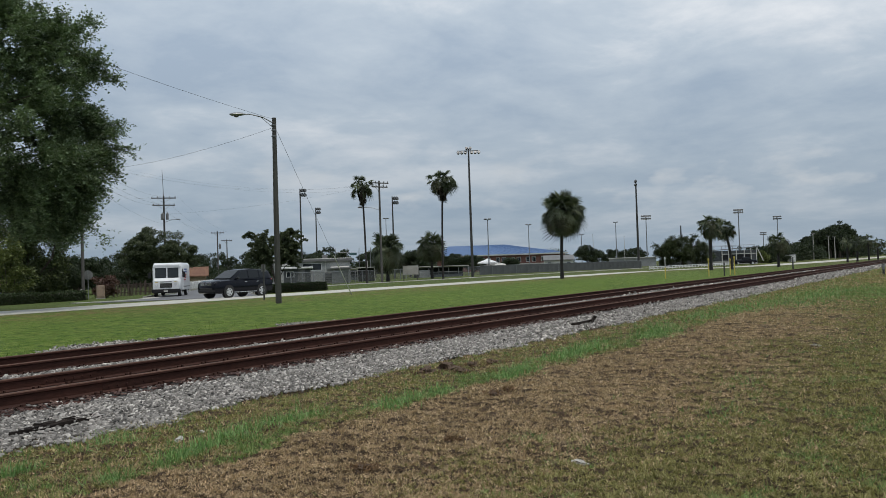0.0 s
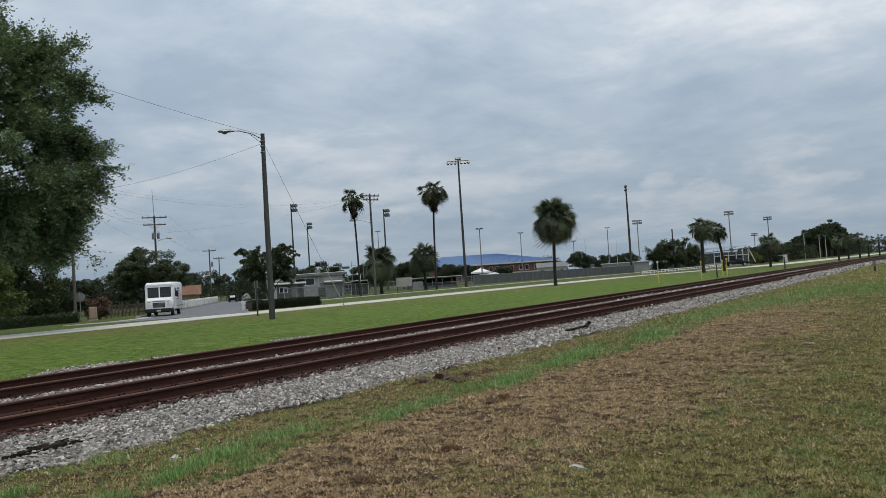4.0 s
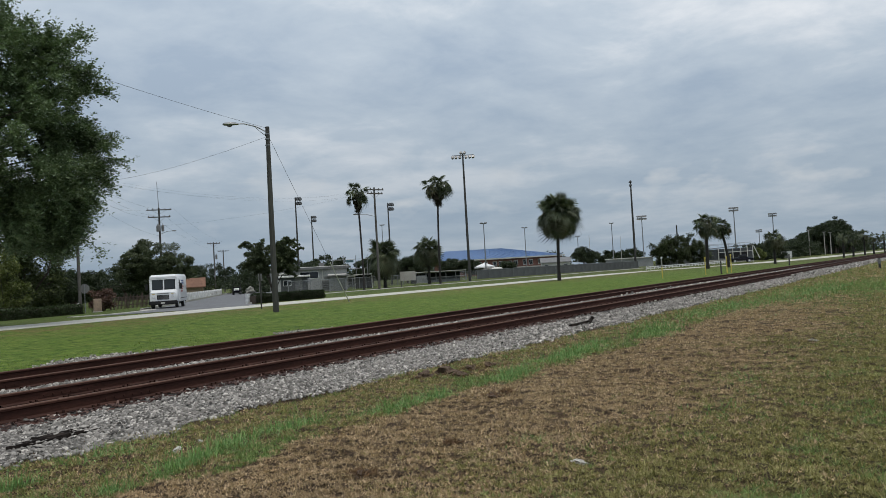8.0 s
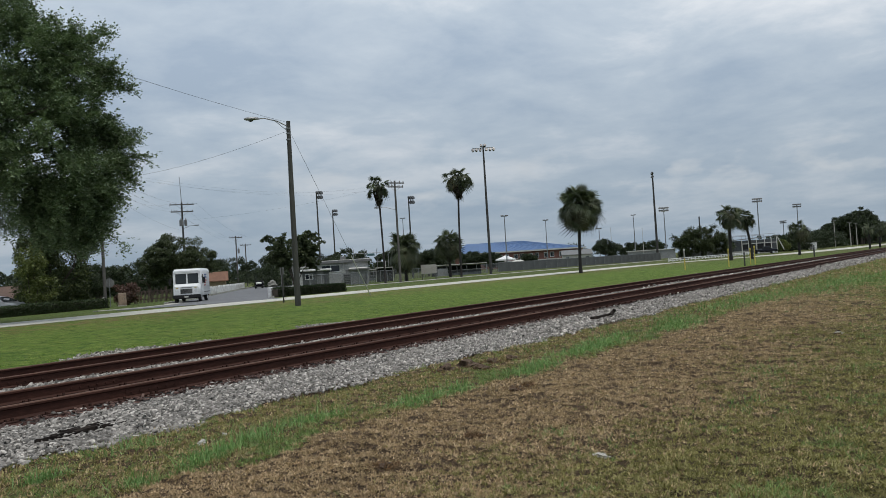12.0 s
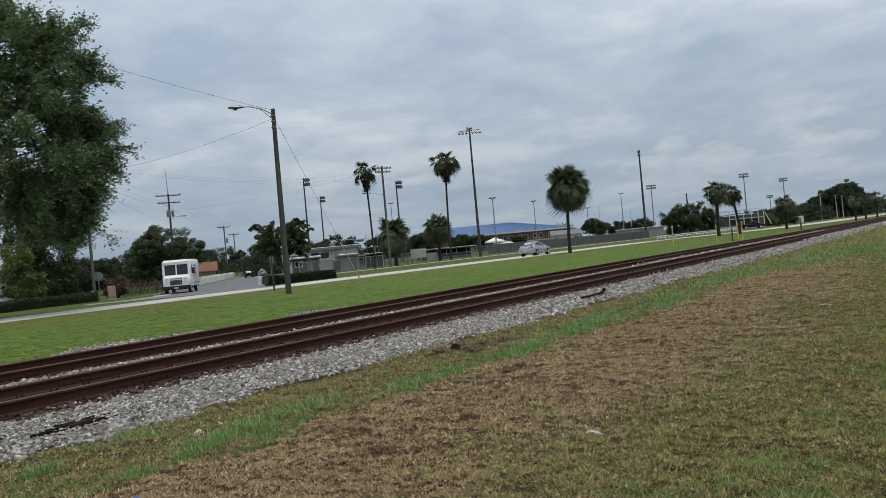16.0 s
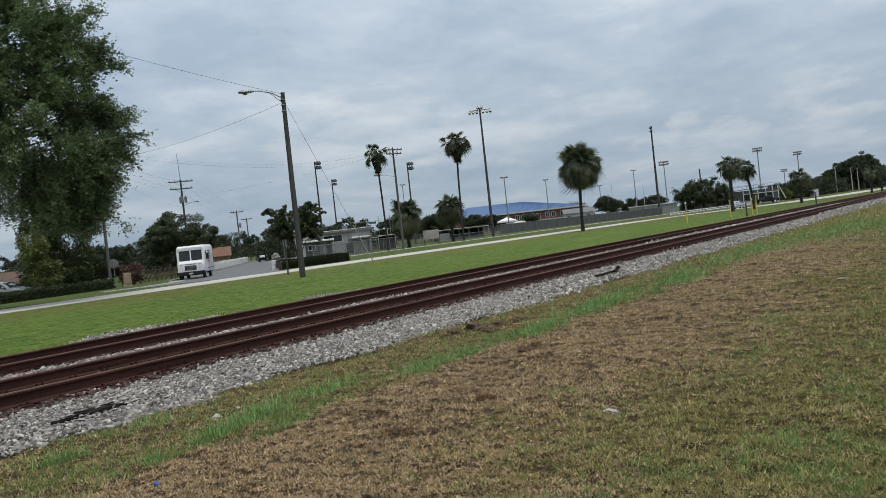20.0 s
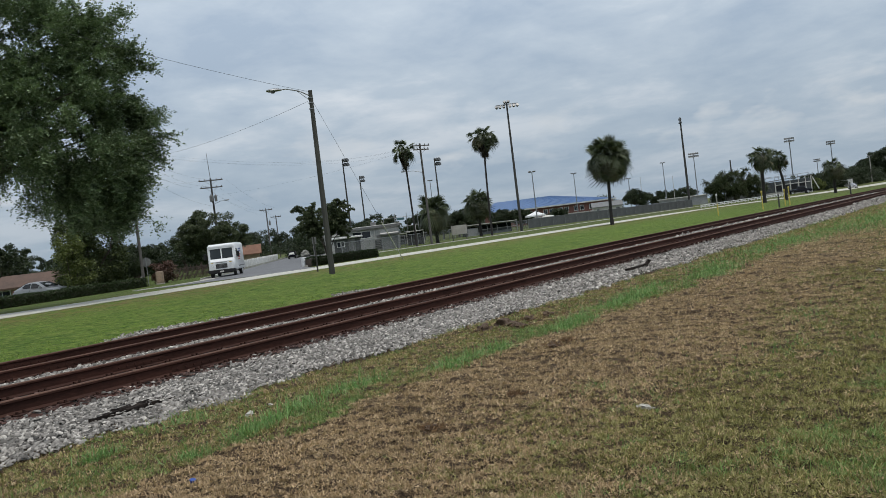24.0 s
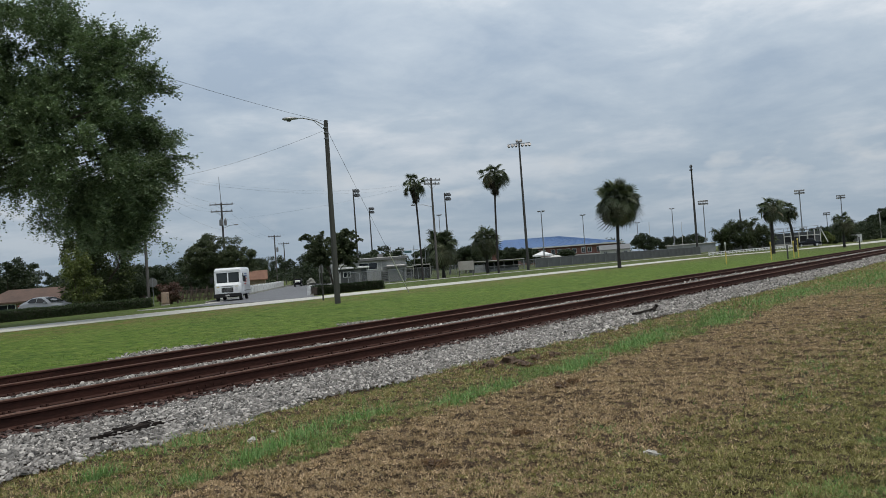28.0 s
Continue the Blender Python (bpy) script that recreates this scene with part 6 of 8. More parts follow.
def mesh_fence(label, line, h, material, step=3.0, group="screened fences", rail=True, posts_above=0.05, name="fence", post_m=None):
    """Posts, top rails and a screen panel for each bay, along a line of (x, y)."""
    a0 = line[0]
    t = thing(name, label, "fence", pose(*on(*a0)), group)
    z0 = lie(*a0)
    for (ax, ay), (bx, by) in zip(line, line[1:]):
        L = math.hypot(bx - ax, by - ay)
        n = max(1, round(L / step))
        yaw = math.degrees(math.atan2(by - ay, bx - ax))
        l = L / n
        post = Shape().tube([(0, 0, -0.2), (0, 0, h + posts_above)], 0.045, 6).mesh("post", post_m or GALV)
        pan = Shape()
        k = 5
        rings = []
        for i in range(k + 1):
            x = l * i / k
            wv = 0.03 * math.sin(i * 2.1)
            rings.append([(x, wv - 0.01, 0.04), (x, wv + 0.01, 0.04), (x, wv + 0.01, h - 0.04), (x, wv - 0.01, h - 0.04)])
        pan.loft(rings)
        pm = pan.mesh("panel", material)
        rl = Shape().tube([(0, 0, h), (l, 0, h)], 0.03, 6).mesh("rail", GALV)
        for i in range(n + 1):
            x, y = ax + (bx - ax) * i / n, ay + (by - ay) * i / n
            m = pose(x - a0[0], y - a0[1], lie(x, y) - z0, 0, 0, yaw)
            part("post", post, None, t, m=m)
            if i < n:
                part("panel", pm, None, t, m=m)
                if rail:
                    part("rail", rl, None, t, m=m)
    return t


def board_fence(label, a, b, h, board_w, material, group="", gap=0.02, name="fence", jag=0.05):
    """Upright boards on two rails between posts."""
    ax, ay = a
    L = math.hypot(b[0] - ax, b[1] - ay)
    t = thing(name, label, "fence", pose(*on(ax, ay), 0, 0, math.degrees(math.atan2(b[1] - ay, b[0] - ax))), group)
    r = random.Random(int(ax * 10))
    n = int(L / (board_w + gap))
    dz = lie(*b) - lie(*a)
    bm = Shape().box(0, board_w, -0.02, 0.01, -0.05, h, 0.005).mesh("board", material)
    for i in range(n):
        x = i * (board_w + gap)
        part("board", bm, None, t, m=pose(x, 0, dz * x / L - r.uniform(0, jag)))
    for z in (0.25 * h, 0.8 * h):
        part("rail", Shape().loft([[(x, 0.012, dz * x / L + z - 0.04), (x, 0.05, dz * x / L + z - 0.04), (x, 0.05, dz * x / L + z + 0.04), (x, 0.012, dz * x / L + z + 0.04)] for x in (0, L)]), material, t)
    pm = Shape().box(-0.05, 0.05, 0.055, 0.15, -0.2, h + 0.08, 0.01).mesh("post", material)
    for i in range(int(L / 2.4) + 1):
        part("post", pm, None, t, m=pose(i * 2.4, 0, dz * i * 2.4 / L))
    return t


def build_fields():
    build_school()
    canopy_tent(178.5, 101.0, 20, 4.4)
    tagged(part("water_tank", Shape().blob((0, 0, 1.2), (1.9, 1.0, 1.05), 0.05, 10), OFFWHITE, m=pose(*on(175.5, 95.9), 0, 0, -60)), "rounded white tank beside the field fence", "tank")
    # concession block: grey block buildings behind the screened fence
    t = house("flat-roofed pale block concession building", 92.0, 82.0, -50, 11.0, 6.0, 3.3, 0, BLOCKWALL, OFFWHITE, ((-1.3, 1.3, 1.9, 2.8), (-4.6, -3.6, 1.4, 2.2), (4.2, 5.0, 1.4, 2.2)), "field buildings", True, 2.6)
    part("fascia", Shape().box(-5.88, 5.88, -3.42, -3.36, 3.12, 3.5, 0.01), GREYMETAL, t, "weathered grey fascia board")
    part("door", Shape().box(-2.9, -2.0, -3.04, -2.98, 0, 2.05, 0.01), GREYMETAL, t)
    # Solid black slab on the wall stands in for a serving window's shaded inside.
    part("hatch", Shape().box(3.0, 4.0, -3.05, -2.98, 0.9, 2.1, 0.01), BLACK, t, "black panel for the shade inside a serving window")
    part("awning", Shape().loft([[(x, -3.0, 2.3), (x, -4.1, 2.1), (x, -4.1, 2.16), (x, -3.0, 2.36)] for x in (2.7, 5.3)]), OFFWHITE, t)
    for k in (-5.3, 1.9):
        part("downpipe", Shape().tube([(k, -3.06, 0), (k, -3.06, 3.1)], 0.05, 6), OFFWHITE, t)
    for k, w in ((-2.5, 1.1), (1.8, 0.8)):
        part("roof_unit", Shape().box(k - w / 2, k + w / 2, -0.6, 0.5, 3.56, 4.1, 0.04), GREYMETAL, t, "grey rooftop ventilator")
    t = house("narrow tall pale block store beside the concession building", 86.2, 82.4, -50, 1.7, 1.7, 2.6, 0, BLOCKWALL, OFFWHITE, (), "field buildings", True, 0.0)
    part("vent", Shape().box(-0.3, 0.3, -0.9, -0.86, 1.9, 2.2, 0.01), BLACK, t)
    for x, y, w, h in ((86.9, 74.6, 1.0, 1.5), (88.4, 73.5, 1.2, 1.3), (83.0, 77.6, 0.9, 1.7)):
        t = thing("air_conditioner", "grey boxed air-conditioning unit on a slab", "air conditioner", pose(*on(x, y), 0, 0, -50), "air-conditioning units")
        part("slab", Shape().box(-w / 2 - 0.1, w / 2 + 0.1, -0.55, 0.55, -0.1, 0.08, 0.01), CONCRETE, t)
        part("casing", Shape().box(-w / 2, w / 2, -0.45, 0.45, 0.08, h, 0.04), GREYMETAL, t)
        for i in range(5):
            part("louvre", Shape().box(-w / 2 + 0.08, w / 2 - 0.08, -0.475, -0.455, 0.25 + 0.16 * h * i, 0.33 + 0.16 * h * i), BLACK, t)
    for x, y, h in ((84.2, 80.4, 3.4), (98.0, 76.4, 3.0)):
        t = thing("pipe_post", "thin pale steel post by the concession block", "post", pose(*on(x, y)), "steel posts")
        part("shaft", Shape().tube([(0, 0, -0.2), (0, 0, h)], 0.06, 7), OFFWHITE, t)
        part("cap", Shape().disc((0, 0, h + 0.02), (0, 0, 1), 0.08, 8, 0.05), GALV, t)
    t = thing("serving_hatch", "dark open serving hatch with a pale counter frame", "kiosk", pose(*on(95.6, 74.8), 0, 0, -50), "field buildings")
    part("counter", Shape().box(-1.2, 1.2, -0.4, 0.4, -0.1, 0.95, 0.02), BLACK, t)
    part("back", Shape().box(-1.2, 1.2, 0.5, 0.6, -0.1, 1.9, 0.02), SCREEN, t)
    part("roof", Shape().box(-1.4, 1.4, -0.7, 0.8, 2.0, 2.1, 0.02), OFFWHITE, t)
    for x in (-1.25, 0.0, 1.25):
        part("post", Shape().tube([(x, -0.55, -0.2), (x, -0.55, 2.02)], 0.05, 6), OFFWHITE, t)
    house("small pale shed with a flat white roof", 80.5, 74.5, -50, 3.4, 2.6, 2.1, 0, GREYSCREEN, WHITE, ((-1.3, -0.4, 1.1, 1.7),), "field buildings", True, 0.6)
    house("small pale shed with a flat white roof", 84.8, 70.6, -50, 2.2, 2.0, 1.9, 0, GREYWALL, GREYMETAL, (), "field buildings", True)
    open_dugout("low open players' shelter with a white roof", 108.0, 92.0, -50, 10.0, 1.8)
    house("small cream building with a grey hipped roof", 206.7, 94.6, -62, 7.6, 6.0, 2.7, 1.2, OFFWHITE, GREYMETAL, ((0.2, 1.1, 1.2, 2.1), (2.2, 3.1, 1.2, 2.1), (-3.0, -2.2, 1.2, 2.1)), "field buildings")
    open_dugout("long low open dugout under a thin white roof", 121.0, 78.0, -35, 9.6, 1.75)
    house("long low white-roofed dugout", 242.0, 86.0, -70, 14.0, 4.0, 2.6, 0, GREYWALL, OFFWHITE, (), "field buildings", True)
    # backstop frame
    t = thing("backstop", "tall thin steel backstop frame behind home plate", "backstop", pose(*on(96.0, 77.5), 0, 0, -48))
    for x in (-2.6, -0.9, 0.9, 2.6):
        part("post", Shape().tube([(x, 0, -0.2), (x, 0, 4.4), (x, -0.9, 5.0)], 0.045, 6), GALV, t)
    for z in (1.5, 3.0, 4.4):
        part("rail", Shape().tube([(-2.6, 0, z), (2.6, 0, z)], 0.035, 6), GALV, t)
    part("scoreboard", Shape().box(-0.55, 0.55, -0.1, 0.06, 3.95, 4.3, 0.02), TEAL, t, "small dull teal board")
    # fences
    hedge("low clipped dark hedge beside the road", (45.3, 46.3), (52.9, 46.0), 0.74, 0.9, 12, DARKHEDGE, 0.6)
    t = tagged(part("wall_stub", Shape().box(-0.12, 0.12, -0.2, 0.2, -0.1, 0.8, 0.02), WHITE, m=pose(*on(45.5, 47.0), 0, 0, 2)), "short white block wall at the street corner", "wall")
    mesh_fence("long grey screened field fence", [(133.0, 77.0), (150, 73), (189.0, 65.0)], 1.75, GREYSCREEN, 3.2)
    mesh_fence("grey screened field fence beyond the oak", [(193.0, 62.0), (215, 59.5), (245, 58)], 1.8, GREYSCREEN, 3.2)
    mesh_fence("thin chain-link fence round the playing field", [(66.5, 62.5), (76, 66.0), (96, 73.5), (118, 80), (133, 77)], 1.6, CHAINLINK, 3.0, "chain-link fences")
    # white rail fence
    a, b = Vector((139.0, 46.4)), Vector((192.0, 45.2))
    t = thing("rail_fence", "white post-and-rail fence along the far verge", "fence", pose(*on(a.x, a.y), 0, 0, math.degrees(math.atan2(b.y - a.y, b.x - a.x))))
    L = (b - a).length
    pm = Shape().box(-0.07, 0.07, -0.07, 0.07, -0.1, 0.58, 0.01).mesh("post", WHITE)
    for i in range(27):
        part("post", pm, None, t, m=pose(L * i / 26, 0, 0))
    for z in (0.2, 0.48):
        part("rail", Shape().box(0, L, -0.03, 0.03, z - 0.06, z + 0.06), WHITE, t)
    # bleachers with a grey press box
    t = thing("bleachers", "steel bleachers with a pale press box", "bleachers", pose(*on(226.0, 54.0), 0, 0, -78))
    for i in range(8):
        part("bench", Shape().box(-4.4, 4.4, -2.2 + 0.75 * i, -1.85 + 0.75 * i, 0.55 + 0.42 * i, 0.62 + 0.42 * i, 0.01), GALV, t)
        part("riser", Shape().box(-4.4, 4.4, -1.85 + 0.75 * i, -1.8 + 0.75 * i, 0.15 + 0.42 * i, 0.5 + 0.42 * i), GREYMETAL, t)
    for x in (-4.3, -1.4, 1.4, 4.3):
        part("frame", Shape().tube([(x, -2.2, 0.4), (x, 3.9, 3.8)], 0.06, 6).tube([(x, 3.9, -0.1), (x, 3.9, 4.9)], 0.06, 6), GALV, t)
    part("back_rail", Shape().tube([(-4.4, 3.9, 4.8), (4.4, 3.9, 4.8)], 0.06, 6), GALV, t)
    t = thing("press_box", "dark panelled grandstand front with pale posts", "building", pose(*on(218.0, 50.6), 0, 0, -78), "field buildings")
    part("wall", walls(11.6, 2.4, 3.5), GREYSCREEN, t)
    part("roof", Shape().loft([[(x, -1.5, z), (x, 1.6, z), (x, 1.6, z + 0.16), (x, -1.5, z + 0.16)] for x, z in ((-6.2, 3.55), (6.2, 4.2))]), GREYMETAL, t)
    for x in (-5.7, -2.6, -1.0, 0.9, 2.8, 4.4, 5.7):
        part("frame_post", Shape().box(x - 0.1, x + 0.1, -1.42, -1.24, -0.1, 3.75 + 0.05 * x), OFFWHITE, t)
    part("frame_rail", Shape().box(-2.6, 5.7, -1.4, -1.26, 2.55, 2.72), OFFWHITE, t)
    part("panel", Shape().box(-5.5, -2.8, -1.26, -1.21, 0.9, 3.2, 0.02), FLOODLENS, t, "dark slatted panel")
    # Black panels on the closed wall paint the shaded interior between the posts.
    for x in (-2.4, -0.8, 1.1, 3.0):
        part("panel", Shape().box(x, x + 1.3, -1.26, -1.21, 1.2, 2.45, 0.02), BLACK, t, "black panel for the shade inside an opening")
    part("base_wall", Shape().box(-5.8, 5.8, -1.36, -1.21, -0.1, 0.8, 0.02), CONCRETE, t)
    part("stair_rail", Shape().tube([(5.9, -1.0, 4.0), (7.3, -1.2, 0.6)], 0.1, 6), OFFWHITE, t)
    for x in (-5.2, -1.7, 1.7, 5.2):
        part("rail_post", Shape().tube([(x, 1.2, 3.6), (x, 1.2, 4.9)], 0.05, 6), GALV, t)
    part("guard_rail", Shape().tube([(-5.4, 1.2, 4.85), (5.4, 1.2, 4.9)], 0.05, 6), GALV, t)
    # notice board by the field
    t = thing("notice_board", "pale blank notice board on two posts", "sign", pose(*on(92.5, 64.6), 0, 0, -50))
    part("panel", Shape().box(-1.08, 1.08, -0.05, 0.05, 0.8, 2.05, 0.02), CONCRETE, t)
    for x in (-0.95, 0.95):
        part("post", Shape().box(x - 0.06, x + 0.06, 0.055, 0.16, -0.2, 2.2, 0.01), TIMBER, t)
    # far side of the crossing street
    house("low brown-roofed bungalow behind the hedge", 38.4, 75.2, -30, 8.4, 5.0, 1.15, 1.15, TAN, BROWNROOF, ((-3, -1.8, 0.4, 0.95), (2.0, 3.2, 0.4, 0.95)), "bungalows", hip=2.2)
    house("low grey gabled outbuilding behind the hedge", 34.0, 79.6, 55, 5.0, 3.6, 1.3, 0.75, OFFWHITE, GREYMETAL, ((-2, -0.8, 0.4, 1.0),), "bungalows")
    house("small cream house with a terracotta roof", 87.0, 101.5, -42, 2.6, 2.6, 1.6, 1.3, TAN, ORANGE, (), "bungalows")
    # white garden wall along the side street
    t = thing("garden_wall", "low white garden wall along the side street", "wall", pose(*on(*side(8, 4.9)), 0, 0, 43.0))
    for i in range(24):
        x = 3.0 * i
        p = side(8 + x, 4.9)
        z = lie(*p) - lie(*side(8, 4.9))
        part("panel", Shape().box(x, x + 2.78, -0.09, 0.09, z - 0.2, z + 0.85, 0.02), WHITE, t)
        part("pier", Shape().box(x + 2.784, x + 2.996, -0.13, 0.13, z - 0.2, z + 1.0, 0.02), WHITE, t)
    board_fence("weathered brown board fence at the street corner", (45.8, 64.5), (53.5, 67.0), 1.3, 0.09, FENCEWOOD, gap=0.11, jag=0.4)
    # utility cabinet
    t = thing("utility_cabinet", "beige metal utility cabinet on a slab", "cabinet", pose(*on(41.6, 60.4), 0, 0, -34))
    part("plinth", Shape().box(-0.36, 0.36, -0.3, 0.3, -0.1, 0.08, 0.02), CONCRETE, t)
    part("body", Shape().box(-0.32, 0.32, -0.25, 0.25, 0.08, 1.1, 0.03), STONEBOX, t)
    d = part("door", Shape().box(-0.27, 0.27, -0.275, -0.254, 0.18, 1.0, 0.01), STONEBOX, t)
    part("handle", Shape().box(0.17, 0.21, -0.31, -0.277, 0.5, 0.7, 0.01), GREYMETAL, d)
    tagged(part("marker_post", Shape().box(-0.08, 0.08, -0.08, 0.08, -0.1, 0.85, 0.03), CONCRETE, m=pose(*on(39.6, 60.0), 0, 0, 10)), "short white concrete marker post by the pole", "post")
    # stop sign, seen from behind
    t = thing("stop_sign", "octagonal road sign on a post, grey back", "road sign", pose(*on(40.85, 60.95), 0, 0, -34))
    part("post", Shape().box(-0.03, 0.03, -0.03, 0.03, -0.2, 2.4), GALV, t)
    ring = [(0.4 * math.cos(radians(22.5 + 45 * k)), 0.4 * math.sin(radians(22.5 + 45 * k)) + 2.0) for k in range(8)]
    part("plate", Shape().loft([[(a, y, b) for a, b in ring] for y in (0.034, 0.045)]), GREYMETAL, t)
    # slim sign post on the verge
    t = thing("sign_post", "slim dark steel sign post on the verge", "sign post", pose(*on(32.74, 32.83), 0, 0, 20))
    part("post", Shape().box(-0.035, 0.035, -0.035, 0.035, -0.2, 1.95, 0.005), POLE_DARK, t)
    part("plate", Shape().box(-0.02, 0.02, -0.12, 0.12, 1.55, 1.95, 0.005), GREYMETAL, t)
    # yellow pipeline markers
    for x, y, h, lab in ((69.1, 21.7, 1.85, "yellow marker post with a white domed cap"), (75.8, 19.8, 1.65, "stout yellow marker post"), (80.5, 19.0, 1.6, "yellow marker post beside others"), (81.6, 18.85, 1.8, "yellow marker post beside others")):
        t = thing("marker_post", lab, "marker post", pose(*on(x, y)), "yellow marker posts")
        white = "domed" in lab
        part("tube", Shape().tube([(0, 0, -0.2), (0, 0, h * 0.5), (0, 0, h * 0.5 + 0.01), (0, 0, h - 0.2)], (0.05, 0.05, 0.045, 0.045), 10), YELLOW, t, smooth=True)
        part("sleeve", Shape().tube([(0, 0, h * 0.55), (0, 0, h - 0.2)], 0.048, 10), CONCRETE if white else YELLOW, t, smooth=True)
        part("cap", Shape().tube([(0, 0, h - 0.2), (0, 0, h - 0.18), (0, 0, h - 0.05), (0, 0, h)], (0.06, 0.08, 0.08, 0.03), 10), OFFWHITE if white else YELLOW, t, smooth=True)
    for x, y, h in ((76.6, 18.6, 1.25),):
        t = thing("bollard", "dark weathered timber bollard beside yellow posts", "bollard", pose(*on(x, y)))
        part("shaft", Shape().tube([(0, 0, -0.2), (0, 0, h - 0.05), (0, 0, h)], (0.07, 0.068, 0.045), 8), POLE_DARK, t)
        part("band", Shape().disc((0, 0, h - 0.25), (0, 0, 1), 0.074, 8, 0.08), GREYMETAL, t)
    for x, y, h, lab in ((111.2, 18.5, 1.5, "short dark post by the far rail"), (71.6, 5.4, 0.85, "short dark milepost on the near verge")):
        t = thing("milepost", lab, "post", pose(*on(x, y)))
        part("post", Shape().box(-0.08, 0.08, -0.08, 0.08, -0.2, h, 0.02), POLE_DARK, t)
        part("plate", Shape().box(-0.1, -0.084, -0.1, 0.1, h - 0.45, h - 0.05), GREYMETAL, t)
    # boxed sign and equipment beyond the short palm
    t = thing("equipment_box", "small white equipment hut by the road", "hut", pose(*on(268.5, 45.4), 0, 0, -80))
    part("body", Shape().box(-1.6, 1.6, -0.9, 0.9, -0.1, 2.1, 0.04), WHITE, t)
    part("roof", Shape().box(-1.75, 1.75, -1.05, 1.05, 2.104, 2.25, 0.03), GREYMETAL, t)
    part("door", Shape().box(-0.5, 0.4, -0.93, -0.895, 0.0, 1.8, 0.01), GREYMETAL, t)


# ---- vehicles; all face +x ----
def wheel(parent, x, y, r, w, spokes=5):
    s = Shape()
    prof = [(-w / 2, r * 0.62), (-w / 2, r * 0.9), (-w / 2 + 0.03, r), (w / 2 - 0.03, r), (w / 2, r * 0.9), (w / 2, r * 0.62)]
    s.loft([[(rr * math.cos(a), yy, rr * math.sin(a)) for yy, rr in prof] for a in (2 * math.pi * k / 24 for k in range(25))], caps=False)
    wh = part("wheel", s, TYRE, parent, smooth=True, m=pose(x, y, r))
    o = 1 if y > 0 else -1
    d = Shape().disc((0, o * (w / 2 - 0.06), 0), (0, 1, 0), r * 0.63, 20, 0.03)
    part("drum", d, BLACK, wh)
    rim = Shape()
    n = 24
    rim.loft([[(q * math.cos(a), yy, q * math.sin(a)) for yy, q in ((o * (w / 2 - 0.035), r * 0.56), (o * (w / 2 + 0.004), r * 0.58), (o * (w / 2 + 0.004), r * 0.65), (o * (w / 2 - 0.035), r * 0.66))] for a in (2 * math.pi * k / n for k in range(n + 1))], caps=False)
    for k in range(spokes):
        a = 2 * math.pi * k / spokes
        c, n_ = Vector((math.cos(a), 0, math.sin(a))), Vector((-math.sin(a), 0, math.cos(a)))
        y0 = o * (w / 2 - 0.03)
        y1 = o * (w / 2 + 0.002)
        rim.loft([[c * (r * f) + n_ * (r * 0.13 * sg * g) + Vector((0, yy, 0)) for sg, yy in ((-1, y0), (1, y0), (1, y1), (-1, y1))] for f, g in ((0.08, 1.2), (0.6, 0.75))])
    rim.disc((0, o * (w / 2 - 0.01), 0), (0, 1, 0), r * 0.16, 12, 0.03)
    part("rim", rim, ALLOY, wh)
    return wh


def ring_at(x, hw, z0, z1, crown=0.0, tuck=0.06):
    """A cross-section of a car body: rounded lower corners, shoulders drawn in."""
    h = z1 - z0
    return [(x, -hw + tuck, z0), (x, hw - tuck, z0), (x, hw, z0 + 0.22 * h), (x, hw, z0 + 0.7 * h), (x, hw - 0.05, z0 + 0.92 * h), (x, hw - 0.16, z1), (x, hw * 0.4, z1 + crown), (x, -hw * 0.4, z1 + crown), (x, -hw + 0.16, z1), (x, -hw + 0.05, z0 + 0.92 * h), (x, -hw, z0 + 0.7 * h), (x, -hw, z0 + 0.22 * h)]


